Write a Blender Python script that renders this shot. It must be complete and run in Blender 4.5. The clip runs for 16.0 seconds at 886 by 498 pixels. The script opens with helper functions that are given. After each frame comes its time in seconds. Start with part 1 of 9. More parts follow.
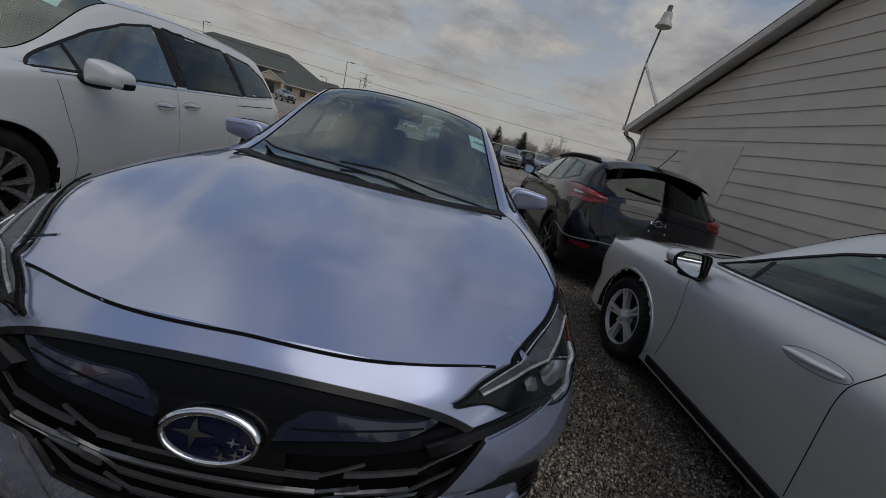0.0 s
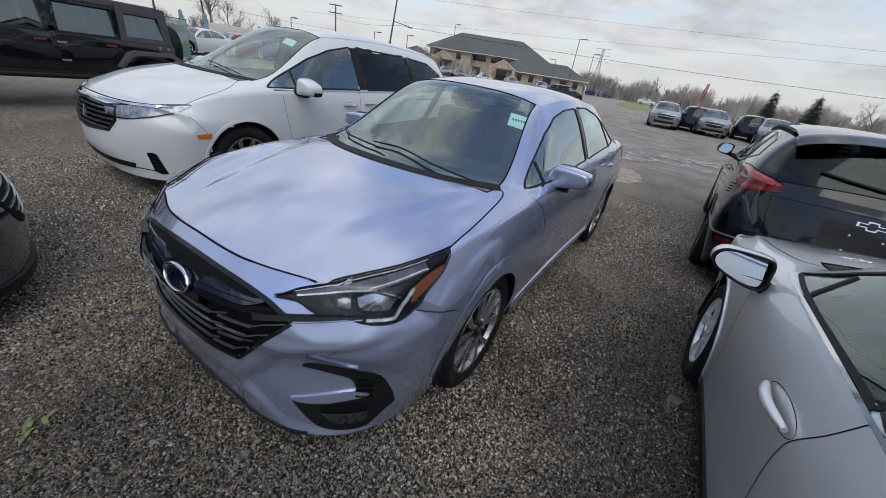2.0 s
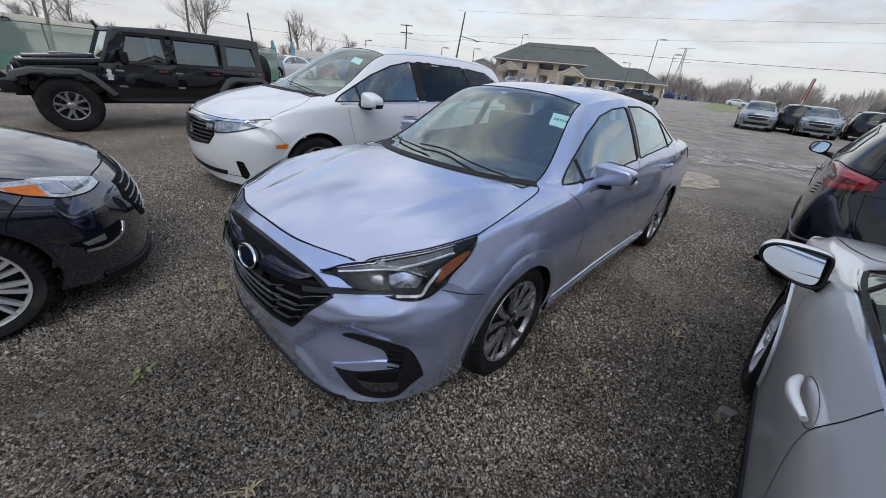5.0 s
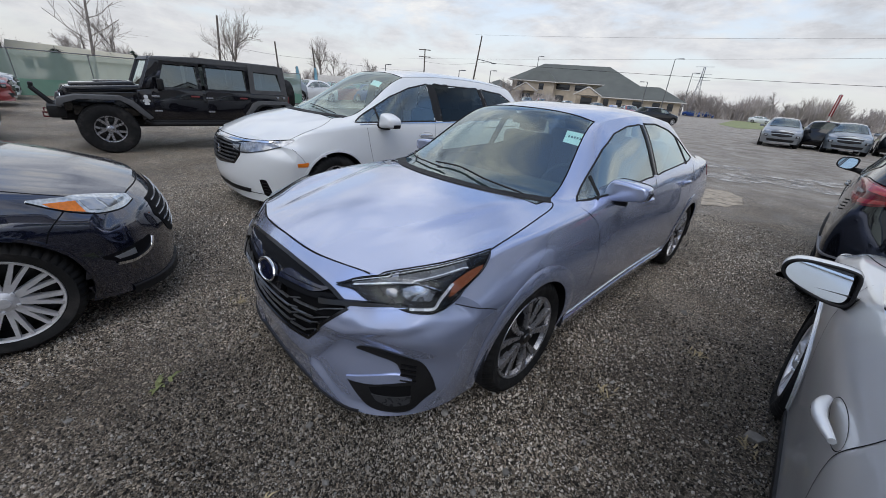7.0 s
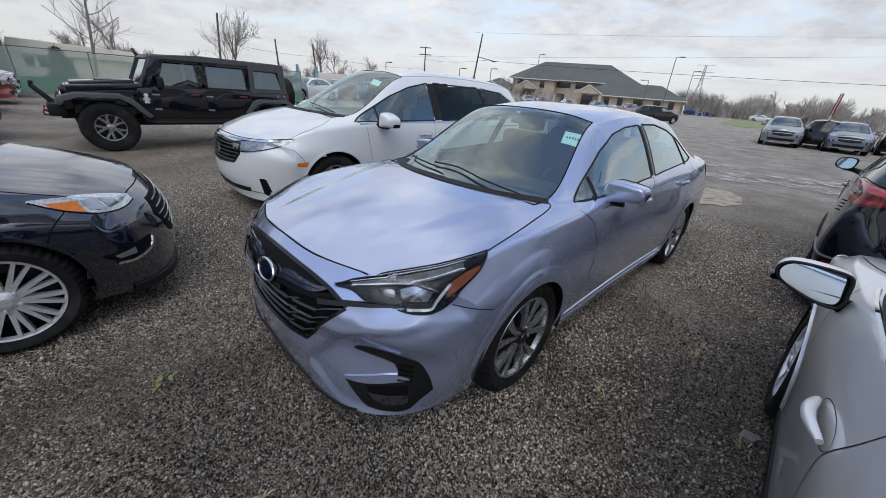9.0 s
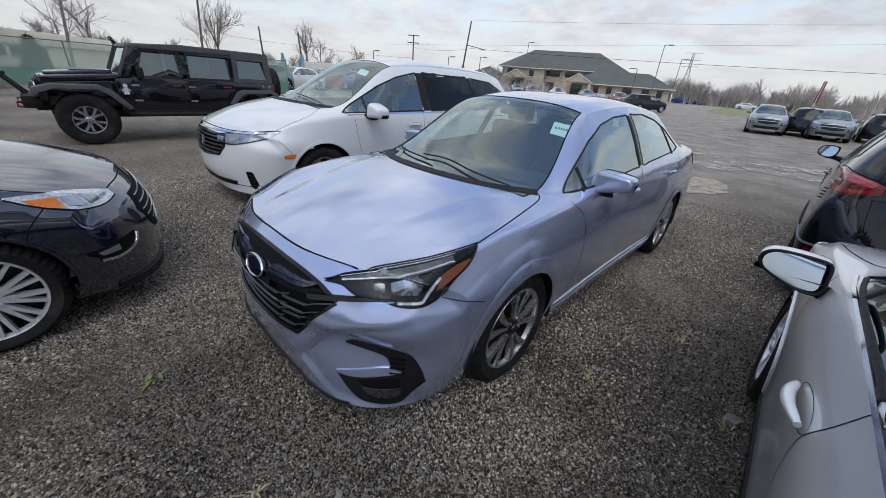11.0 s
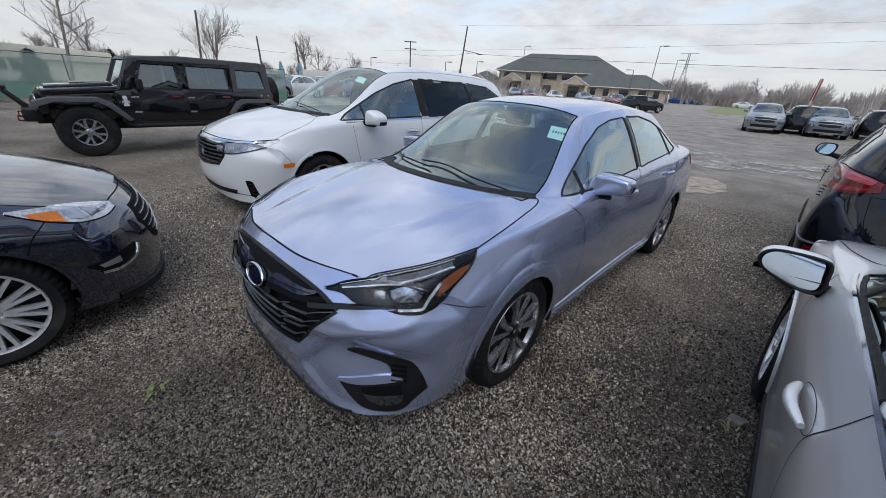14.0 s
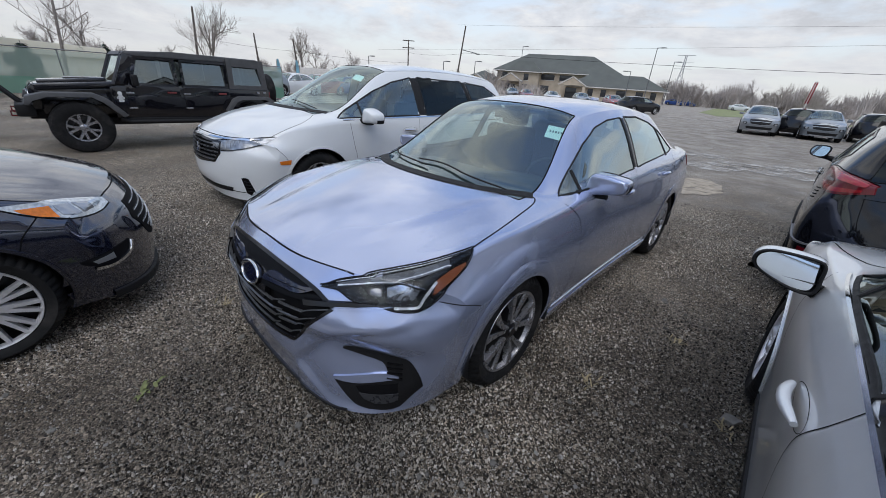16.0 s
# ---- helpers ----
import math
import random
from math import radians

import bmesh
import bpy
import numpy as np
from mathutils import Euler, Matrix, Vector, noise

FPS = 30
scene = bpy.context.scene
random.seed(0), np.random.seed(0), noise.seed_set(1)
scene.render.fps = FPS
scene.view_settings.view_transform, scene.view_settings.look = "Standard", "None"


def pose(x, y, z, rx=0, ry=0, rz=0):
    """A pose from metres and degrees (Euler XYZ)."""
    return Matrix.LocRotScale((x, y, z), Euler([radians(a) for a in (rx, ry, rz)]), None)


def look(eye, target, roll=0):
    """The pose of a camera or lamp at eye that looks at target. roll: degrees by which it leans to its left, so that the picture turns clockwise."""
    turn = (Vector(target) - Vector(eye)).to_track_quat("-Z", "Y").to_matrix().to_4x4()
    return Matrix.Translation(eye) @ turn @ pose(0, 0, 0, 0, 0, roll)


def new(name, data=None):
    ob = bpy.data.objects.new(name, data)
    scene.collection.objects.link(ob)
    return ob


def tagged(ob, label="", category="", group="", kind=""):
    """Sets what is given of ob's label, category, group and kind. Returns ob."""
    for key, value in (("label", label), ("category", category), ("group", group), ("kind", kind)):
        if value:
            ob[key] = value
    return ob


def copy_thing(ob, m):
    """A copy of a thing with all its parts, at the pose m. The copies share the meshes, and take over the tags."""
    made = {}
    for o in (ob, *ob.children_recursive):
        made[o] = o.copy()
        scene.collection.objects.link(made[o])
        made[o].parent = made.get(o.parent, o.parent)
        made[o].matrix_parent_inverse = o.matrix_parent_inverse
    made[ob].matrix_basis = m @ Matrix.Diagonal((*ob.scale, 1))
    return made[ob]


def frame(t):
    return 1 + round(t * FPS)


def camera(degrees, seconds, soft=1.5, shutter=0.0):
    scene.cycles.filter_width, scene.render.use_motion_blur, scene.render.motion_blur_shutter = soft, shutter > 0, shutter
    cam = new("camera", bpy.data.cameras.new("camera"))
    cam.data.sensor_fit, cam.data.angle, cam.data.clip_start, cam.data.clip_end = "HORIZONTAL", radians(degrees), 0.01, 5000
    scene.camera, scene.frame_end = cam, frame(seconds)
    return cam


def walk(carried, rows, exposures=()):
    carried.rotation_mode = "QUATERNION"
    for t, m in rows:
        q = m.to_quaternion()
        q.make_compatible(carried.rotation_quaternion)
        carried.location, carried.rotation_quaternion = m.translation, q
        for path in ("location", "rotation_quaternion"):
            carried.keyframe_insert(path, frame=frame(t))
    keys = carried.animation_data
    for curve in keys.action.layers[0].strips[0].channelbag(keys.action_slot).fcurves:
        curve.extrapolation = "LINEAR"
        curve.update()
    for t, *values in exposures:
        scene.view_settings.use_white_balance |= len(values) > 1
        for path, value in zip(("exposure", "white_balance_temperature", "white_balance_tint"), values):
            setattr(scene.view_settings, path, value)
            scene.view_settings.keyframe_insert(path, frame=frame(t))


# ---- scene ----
cam = camera(101.2, 16.0, 0.8)
PATH = [
    (0, (0.305, -1.513, 1.31), (0.425, 0.393, 0.715), 14.5),
    (0.5, (0.567, -1.459, 1.354), (0.537, 0.412, 0.647), 11.9),
    (1, (0.891, -1.348, 1.424), (0.536, 0.454, 0.632), 14.6),
    (1.2, (1.037, -1.293, 1.345), (0.421, 0.427, 0.531), 11.7),
    (1.5, (1.263, -1.401, 1.479), (0.403, 0.121, 0.507), 7.5),
    (2, (1.431, -1.454, 1.535), (0.536, 0.097, 0.645), 9.1),
    (2.5, (1.473, -1.463, 1.543), (0.528, 0.074, 0.679), 8.0),
    (3, (1.492, -1.501, 1.539), (0.437, -0.029, 0.691), 8.6),
    (3.5, (1.527, -1.515, 1.534), (0.419, -0.093, 0.669), 7.6),
    (4, (1.587, -1.485, 1.541), (0.448, -0.086, 0.676), 5.4),
    (4.2, (1.609, -1.481, 1.536), (0.478, -0.089, 0.649), 5.8),
    (6.3, (1.648, -1.481, 1.51), (0.379, -0.175, 0.683), 3.6),
    (6.5, (1.654, -1.484, 1.518), (0.38, -0.178, 0.7), 3.6),
    (7, (1.659, -1.49, 1.512), (0.383, -0.172, 0.714), 4.7),
    (7.5, (1.658, -1.492, 1.514), (0.382, -0.178, 0.71), 5.1),
    (8, (1.657, -1.492, 1.516), (0.387, -0.178, 0.704), 5.0),
    (8.5, (1.661, -1.488, 1.515), (0.401, -0.167, 0.698), 6.1),
    (9, (1.673, -1.488, 1.53), (0.399, -0.173, 0.723), 4.8),
    (9.5, (1.673, -1.483, 1.531), (0.431, -0.149, 0.708), 5.2),
    (12, (1.674, -1.48, 1.543), (0.457, -0.142, 0.69), 4.4),
    (12.5, (1.673, -1.475, 1.541), (0.456, -0.135, 0.691), 4.2),
    (13, (1.674, -1.476, 1.541), (0.453, -0.135, 0.699), 4.0),
    (13.5, (1.673, -1.476, 1.546), (0.446, -0.133, 0.716), 3.6),
    (14, (1.677, -1.478, 1.548), (0.444, -0.139, 0.72), 3.5),
    (14.5, (1.674, -1.478, 1.545), (0.443, -0.135, 0.722), 3.4),
    (15, (1.675, -1.477, 1.544), (0.442, -0.135, 0.719), 3.7),
    (15.5, (1.675, -1.478, 1.544), (0.45, -0.131, 0.716), 4.0),
    (16, (1.678, -1.477, 1.542), (0.458, -0.126, 0.712), 4.1),
]
walk(cam, [(t, look(eye, target, roll)) for t, eye, target, roll in PATH],
     [(0, -0.66, 6850, 10), (0.5, -0.20, 6800, 10), (1.0, 0.0, 6700, 10), (1.3, 0.11, 6600, 10), (1.6, 0.22, 6450, 10), (4.0, 0.42, 6350, 10), (16.0, 0.42, 6250, 10)])

# ---- light: bright broken overcast, weak soft sun over the camera's shoulder ----
world = bpy.data.worlds.new("World")
scene.world = world
world.use_nodes = True
wn, wl = world.node_tree.nodes, world.node_tree.links
wn.clear()
SUN_EL, SUN_AZ = 60.0, 300.0


def wnode(kind, **props):
    n = wn.new(kind)
    for k, v in props.items():
        n.inputs[k].default_value = v
    return n


sky = wn.new("ShaderNodeTexSky")
sky.sky_type, sky.sun_disc = "NISHITA", False
sky.sun_elevation, sky.sun_rotation = radians(SUN_EL), radians(90 - SUN_AZ)
sky.dust_density, sky.air_density = 1.0, 1.0
skyscale = wn.new("ShaderNodeVectorMath")
skyscale.operation = "SCALE"
skyscale.inputs["Scale"].default_value = 0.20
coord = wn.new("ShaderNodeTexCoord")
# flatten the dome so that clouds stretch out towards the horizon
sep = wn.new("ShaderNodeSeparateXYZ")
lift = wn.new("ShaderNodeMath"); lift.operation = "MAXIMUM"; lift.inputs[1].default_value = 0.0
addz = wn.new("ShaderNodeMath"); addz.operation = "ADD"; addz.inputs[1].default_value = 0.22
dx = wn.new("ShaderNodeMath"); dx.operation = "DIVIDE"
dy = wn.new("ShaderNodeMath"); dy.operation = "DIVIDE"
flat = wn.new("ShaderNodeCombineXYZ")
big = wnode("ShaderNodeTexNoise", Scale=1.35, Detail=9.0, Roughness=0.56, Distortion=0.35)
fine = wnode("ShaderNodeTexNoise", Scale=2.1, Detail=9.0, Roughness=0.66, Distortion=0.2)
cover = wn.new("ShaderNodeValToRGB")
cover.color_ramp.elements[0].position, cover.color_ramp.elements[1].position = 0.42, 0.54
shade = wn.new("ShaderNodeValToRGB")
ce = shade.color_ramp.elements
ce[0].position, ce[0].color = 0.37, (0.27, 0.305, 0.39, 1)
ce[1].position, ce[1].color = 0.64, (1.08, 1.06, 1.01, 1)
mid = ce.new(0.50); mid.color = (0.63, 0.67, 0.755, 1)
cloudmix = wn.new("ShaderNodeMixRGB")
horizon = wn.new("ShaderNodeValToRGB")
horizon.color_ramp.elements[0].position, horizon.color_ramp.elements[0].color = 0.0, (1, 1, 1, 1)
horizon.color_ramp.elements[1].position, horizon.color_ramp.elements[1].color = 0.52, (0, 0, 0, 1)
hazemix = wn.new("ShaderNodeMixRGB")
hazemix.inputs[2].default_value = (0.70, 0.695, 0.69, 1)
hz = wn.new("ShaderNodeMath"); hz.operation = "MULTIPLY"; hz.inputs[1].default_value = 0.95
back = wn.new("ShaderNodeBackground")
back.inputs["Strength"].default_value = 0.78
# thinner cloud, so a brighter sky, ahead over the lot
glow = wn.new("ShaderNodeVectorMath"); glow.operation = "DOT_PRODUCT"
glow.inputs[1].default_value = (math.cos(radians(125)) * math.cos(radians(48)), math.sin(radians(125)) * math.cos(radians(48)), math.sin(radians(48)))
gpos = wn.new("ShaderNodeMath"); gpos.operation = "MAXIMUM"; gpos.inputs[1].default_value = 0.0
gpow = wn.new("ShaderNodeMath"); gpow.operation = "POWER"; gpow.inputs[1].default_value = 3.0
gain = wn.new("ShaderNodeMath"); gain.operation = "MULTIPLY_ADD"; gain.inputs[1].default_value, gain.inputs[2].default_value = 0.18, 0.98
bright = wn.new("ShaderNodeVectorMath"); bright.operation = "SCALE"
wout = wn.new("ShaderNodeOutputWorld")
for a, b in ((coord.outputs["Generated"], sep.inputs[0]), (sep.outputs["Z"], lift.inputs[0]), (lift.outputs[0], addz.inputs[0]),
             (sep.outputs["X"], dx.inputs[0]), (addz.outputs[0], dx.inputs[1]), (sep.outputs["Y"], dy.inputs[0]), (addz.outputs[0], dy.inputs[1]),
             (dx.outputs[0], flat.inputs[0]), (dy.outputs[0], flat.inputs[1]), (flat.outputs[0], big.inputs["Vector"]), (flat.outputs[0], fine.inputs["Vector"]),
             (big.outputs["Fac"], cover.inputs[0]), (fine.outputs["Fac"], shade.inputs[0]), (sky.outputs[0], skyscale.inputs[0]),
             (cover.outputs[0], cloudmix.inputs[0]), (skyscale.outputs[0], cloudmix.inputs[1]), (shade.outputs[0], cloudmix.inputs[2]),
             (lift.outputs[0], horizon.inputs[0]), (horizon.outputs[0], hz.inputs[0]), (hz.outputs[0], hazemix.inputs[0]), (cloudmix.outputs[0], hazemix.inputs[1]),
             (coord.outputs["Generated"], glow.inputs[0]), (glow.outputs["Value"], gpos.inputs[0]), (gpos.outputs[0], gpow.inputs[0]), (gpow.outputs[0], gain.inputs[0]), (gain.outputs[0], bright.inputs["Scale"]), (hazemix.outputs[0], bright.inputs[0]), (bright.outputs[0], back.inputs[0]), (back.outputs[0], wout.inputs[0])):
    wl.new(a, b)
sun = new("sun", bpy.data.lights.new("sun", "SUN"))
sun.data.energy, sun.data.angle, sun.data.color = 1.1, radians(55), (1.0, 0.97, 0.93)
sun.matrix_world = look((0, 0, 0), (-math.cos(radians(SUN_AZ)) * math.cos(radians(SUN_EL)), -math.sin(radians(SUN_AZ)) * math.cos(radians(SUN_EL)), -math.sin(radians(SUN_EL))))

# ---- materials ----
def material(name, color, rough=0.5, metal=0.0, coat=0.0, noise_scale=0.0, noise_amount=0.0, bump=0.0, bump_scale=200.0, spec=0.5, emission=None, island=0.0, dirt=0.0):
    m = bpy.data.materials.new(name)
    m.use_nodes = True
    n, l = m.node_tree.nodes, m.node_tree.links
    b = n["Principled BSDF"]
    b.inputs["Base Color"].default_value = (*color, 1)
    b.inputs["Roughness"].default_value = rough
    b.inputs["Metallic"].default_value = metal
    b.inputs["Coat Weight"].default_value = coat
    b.inputs["Coat Roughness"].default_value = 0.03
    b.inputs["Specular IOR Level"].default_value = spec
    tc = n.new("ShaderNodeTexCoord")
    last = None
    if noise_scale:
        t = n.new("ShaderNodeTexNoise")
        t.inputs["Scale"].default_value, t.inputs["Detail"].default_value = noise_scale, 6
        l.new(tc.outputs["Object"], t.inputs["Vector"])
        r = n.new("ShaderNodeMapRange")
        r.inputs["From Min"].default_value, r.inputs["From Max"].default_value = 0.3, 0.7
        r.inputs["To Min"].default_value, r.inputs["To Max"].default_value = 1 - noise_amount, 1 + noise_amount
        l.new(t.outputs["Fac"], r.inputs["Value"])
        v = n.new("ShaderNodeVectorMath"); v.operation = "SCALE"
        v.inputs[0].default_value = color
        l.new(r.outputs[0], v.inputs["Scale"])
        last = v.outputs[0]
        rr = n.new("ShaderNodeMapRange")
        rr.inputs["From Min"].default_value, rr.inputs["From Max"].default_value = 0.3, 0.7
        rr.inputs["To Min"].default_value, rr.inputs["To Max"].default_value = max(0, rough * (1 - noise_amount)), min(1, rough * (1 + noise_amount))
        l.new(t.outputs["Fac"], rr.inputs["Value"])
        l.new(rr.outputs[0], b.inputs["Roughness"])
    if island and last is not None:
        g = n.new("ShaderNodeNewGeometry")
        r = n.new("ShaderNodeMapRange")
        r.inputs["To Min"].default_value, r.inputs["To Max"].default_value = 1 - island, 1 + island
        l.new(g.outputs["Random Per Island"], r.inputs["Value"])
        v = n.new("ShaderNodeVectorMath"); v.operation = "SCALE"
        l.new(last, v.inputs[0]); l.new(r.outputs[0], v.inputs["Scale"])
        last = v.outputs[0]
    if dirt:
        # road film and dried splashes, patchy
        t = n.new("ShaderNodeTexNoise")
        t.inputs["Scale"].default_value, t.inputs["Detail"].default_value, t.inputs["Roughness"].default_value = 5.0, 10, 0.7
        l.new(tc.outputs["Object"], t.inputs["Vector"])
        r = n.new("ShaderNodeMapRange")
        r.inputs["From Min"].default_value, r.inputs["From Max"].default_value = 0.50, 0.75
        r.inputs["To Max"].default_value = dirt
        l.new(t.outputs["Fac"], r.inputs["Value"])
        mx = n.new("ShaderNodeMixRGB")
        mx.inputs[1].default_value, mx.inputs[2].default_value = (*color, 1), (0.30, 0.27, 0.24, 1)
        if last is not None:
            l.new(last, mx.inputs[1])
        l.new(r.outputs[0], mx.inputs[0])
        last = mx.outputs[0]
        cw = n.new("ShaderNodeMapRange")
        cw.inputs["To Min"].default_value, cw.inputs["To Max"].default_value = 0.02, 0.35
        l.new(r.outputs[0], cw.inputs["Value"])
        l.new(cw.outputs[0], b.inputs["Coat Roughness"])
    if last is not None:
        l.new(last, b.inputs["Base Color"])
    if bump:
        t = n.new("ShaderNodeTexNoise")
        t.inputs["Scale"].default_value, t.inputs["Detail"].default_value = bump_scale, 4
        l.new(tc.outputs["Object"], t.inputs["Vector"])
        bp = n.new("ShaderNodeBump")
        bp.inputs["Strength"].default_value, bp.inputs["Distance"].default_value = bump, 0.01
        l.new(t.outputs["Fac"], bp.inputs["Height"])
        l.new(bp.outputs[0], b.inputs["Normal"])
    if emission:
        b.inputs["Emission Color"].default_value = (*emission[0], 1)
        b.inputs["Emission Strength"].default_value = emission[1]
    return m


def glass_material(name, tint, base_reflect=0.11, rough=0.0, power=4.0):
    """A thin pane: tinted see-through with a mirror reflection that grows at grazing angles."""
    m = bpy.data.materials.new(name)
    m.use_nodes = True
    n, l = m.node_tree.nodes, m.node_tree.links
    n.remove(n["Principled BSDF"])
    tr = n.new("ShaderNodeBsdfTransparent"); tr.inputs[0].default_value = (*tint, 1)
    gl = n.new("ShaderNodeBsdfGlossy"); gl.inputs["Roughness"].default_value = rough; gl.inputs["Color"].default_value = (0.88, 0.98, 0.97, 1)
    lw = n.new("ShaderNodeLayerWeight"); lw.inputs["Blend"].default_value = 0.5
    p5 = n.new("ShaderNodeMath"); p5.operation = "POWER"; p5.inputs[1].default_value = power
    l.new(lw.outputs["Facing"], p5.inputs[0])
    fr = n.new("ShaderNodeMath"); fr.operation = "MULTIPLY_ADD"
    fr.inputs[1].default_value, fr.inputs[2].default_value = 1 - base_reflect, base_reflect
    l.new(p5.outputs[0], fr.inputs[0])
    mx = n.new("ShaderNodeMixShader")
    l.new(fr.outputs[0], mx.inputs[0]); l.new(tr.outputs[0], mx.inputs[1]); l.new(gl.outputs[0], mx.inputs[2])
    l.new(mx.outputs[0], n["Material Output"].inputs["Surface"])
    return m


PAINT_ICE = material("ice silver metallic paint", (0.43, 0.485, 0.67), 0.18, 0.68, 1.0, 900, 0.05, dirt=0.10)
PAINT_WHITE = material("pearl white paint", (0.67, 0.69, 0.70), 0.35, 0.0, 1.0, 3, 0.02, dirt=0.05)
PAINT_BLACK = material("black paint", (0.004, 0.0045, 0.007), 0.15, 0.0, 0.9, 600, 0.1, spec=0.1)
PAINT_NAVY = material("blue-black paint", (0.011, 0.015, 0.038), 0.20, 0.6, 1.0, 600, 0.1)
PAINT_NAVY.node_tree.nodes["Principled BSDF"].inputs["Coat IOR"].default_value = 2.0
PAINT_SILVER = material("silver metallic paint", (0.78, 0.79, 0.80), 0.40, 0.62, 1.0, 900, 0.05, dirt=0.10)
PAINT_GREY = material("grey metallic paint", (0.24, 0.26, 0.285), 0.30, 0.7, 1.0, 600, 0.05)
PAINT_RED = material("dark red paint", (0.25, 0.02, 0.025), 0.3, 0.2, 1.0, 600, 0.05)
PAINT_BLUE = material("blue paint", (0.02, 0.07, 0.28), 0.3, 0.3, 1.0, 600, 0.05)
PLASTIC = material("black textured plastic", (0.009, 0.009, 0.010), 0.6, 0, 0, 30, 0.15, 0.15, 900, spec=0.3)
GLOSS_BLACK = material("gloss black trim", (0.005, 0.005, 0.006), 0.22, 0, 0.1, 20, 0.1, spec=0.35)
SEAM = material("shut line gap", (0.004, 0.004, 0.005), 0.8, spec=0.15)
RUBBER = material("tyre rubber", (0.008, 0.008, 0.0085), 0.75, 0, 0, 12, 0.3, 0.25, 300, spec=0.3, dirt=0.10)
CHROME = material("bright chrome", (0.75, 0.76, 0.78), 0.08, 1.0)
ALLOY = material("machined alloy", (0.36, 0.36, 0.38), 0.28, 0.75, 0.3, 40, 0.08)
ALLOY_BRIGHT = material("bright silver alloy", (0.74, 0.74, 0.76), 0.30, 0.55, 0.4, 40, 0.08)
ALLOY_DARK = material("dark painted alloy", (0.009, 0.009, 0.010), 0.35, 0.2, 0.3, 40, 0.1)
CABIN = material("dark grey cabin cloth", (0.040, 0.042, 0.046), 0.85, 0, 0, 12, 0.2, spec=0.2)
GLASS = glass_material("tinted green car glass", (0.72, 0.87, 0.85), 0.19)
GLASS_SIDE = glass_material("green side glass", (0.80, 0.90, 0.85), 0.17, 0.0, 2.2)
GLASS_CLEAR = glass_material("clear green side glass", (0.62, 0.74, 0.70), 0.07, 0.0, 3.0)
GLASS_DARK = glass_material("dark privacy glass", (0.06, 0.065, 0.07), 0.035)
LENS = glass_material("clear lamp lens", (0.97, 0.975, 0.98), 0.012, 0.0, 14.0)
AMBER = material("amber lens", (0.16, 0.046, 0.018), 0.18, 0, 0.3, 200, 0.15)
AMBER_BRIGHT = material("bright amber lens", (0.70, 0.19, 0.015), 0.18, 0, 0.3, 60, 0.15)
RED_LENS = material("red lamp lens", (0.12, 0.003, 0.008), 0.16, 0, 0.4, 200, 0.2, spec=0.35)
LAMP_RED = material("bright red lens", (0.27, 0.008, 0.014), 0.14, 0, 0.6, 90, 0.2)
LAMP_WHITE = material("bright lamp reflector", (0.42, 0.44, 0.47), 0.22, 0.7, 0, 80, 0.1)
PAPER = material("pale green paper sticker", (0.72, 0.90, 0.86), 0.7, 0, 0, 40, 0.03)
INK = material("faded print", (0.12, 0.16, 0.16), 0.8)
MIRROR = material("mirror glass", (0.80, 0.83, 0.84), 0.02, 1.0)

# ---- mesh tools ----
from mathutils.bvhtree import BVHTree


def pchip(knots):
    """Smooth curve through (x, value) knots without overshoot."""
    xs = np.array([k[0] for k in knots], float)
    ys = np.array([k[1] for k in knots], float)
    h = np.diff(xs)
    d = np.diff(ys) / h
    m = np.zeros(len(xs))
    for i in range(1, len(xs) - 1):
        if d[i - 1] * d[i] > 0:
            w1, w2 = 2 * h[i] + h[i - 1], h[i] + 2 * h[i - 1]
            m[i] = (w1 + w2) / (w1 / d[i - 1] + w2 / d[i])
    m[0], m[-1] = d[0], d[-1]

    def f(x):
        x = min(max(x, xs[0]), xs[-1])
        i = int(min(max(np.searchsorted(xs, x) - 1, 0), len(h) - 1))
        t = (x - xs[i]) / h[i]
        return float((1 + 2 * t) * (1 - t) ** 2 * ys[i] + t * (1 - t) ** 2 * h[i] * m[i] + t * t * (3 - 2 * t) * ys[i + 1] + t * t * (t - 1) * h[i] * m[i + 1])
    return f


def spline(points, n, closed=False):
    """n points along a smooth curve through the points, evenly by knot length."""
    p = [np.array(q, float) for q in points]
    if len(p) == 2 and not closed:
        return [p[0] + (p[1] - p[0]) * i / (n - 1) for i in range(n)]
    k = len(p)
    seg = k if closed else k - 1
    lens = [np.linalg.norm(p[(i + 1) % k] - p[i]) for i in range(seg)]
    total = sum(lens)
    out = []
    for j in range(n):
        d = total * j / (n if closed else n - 1)
        i = 0
        while i < seg - 1 and d > lens[i]:
            d -= lens[i]
            i += 1
        t = min(d / max(lens[i], 1e-9), 1)
        a, b = p[i], p[(i + 1) % k]
        pr = p[(i - 1) % k] if closed or i > 0 else a
        nx = p[(i + 2) % k] if closed or i + 2 < k else b
        la, lb, lc = np.linalg.norm(a - pr), lens[i], np.linalg.norm(nx - b)
        ma = (b - pr) / max(la + lb, 1e-9) * lb
        mb = (nx - a) / max(lb + lc, 1e-9) * lb
        out.append((2 * t ** 3 - 3 * t * t + 1) * a + (t ** 3 - 2 * t * t + t) * ma + (3 * t * t - 2 * t ** 3) * b + (t ** 3 - t * t) * mb)
    return out


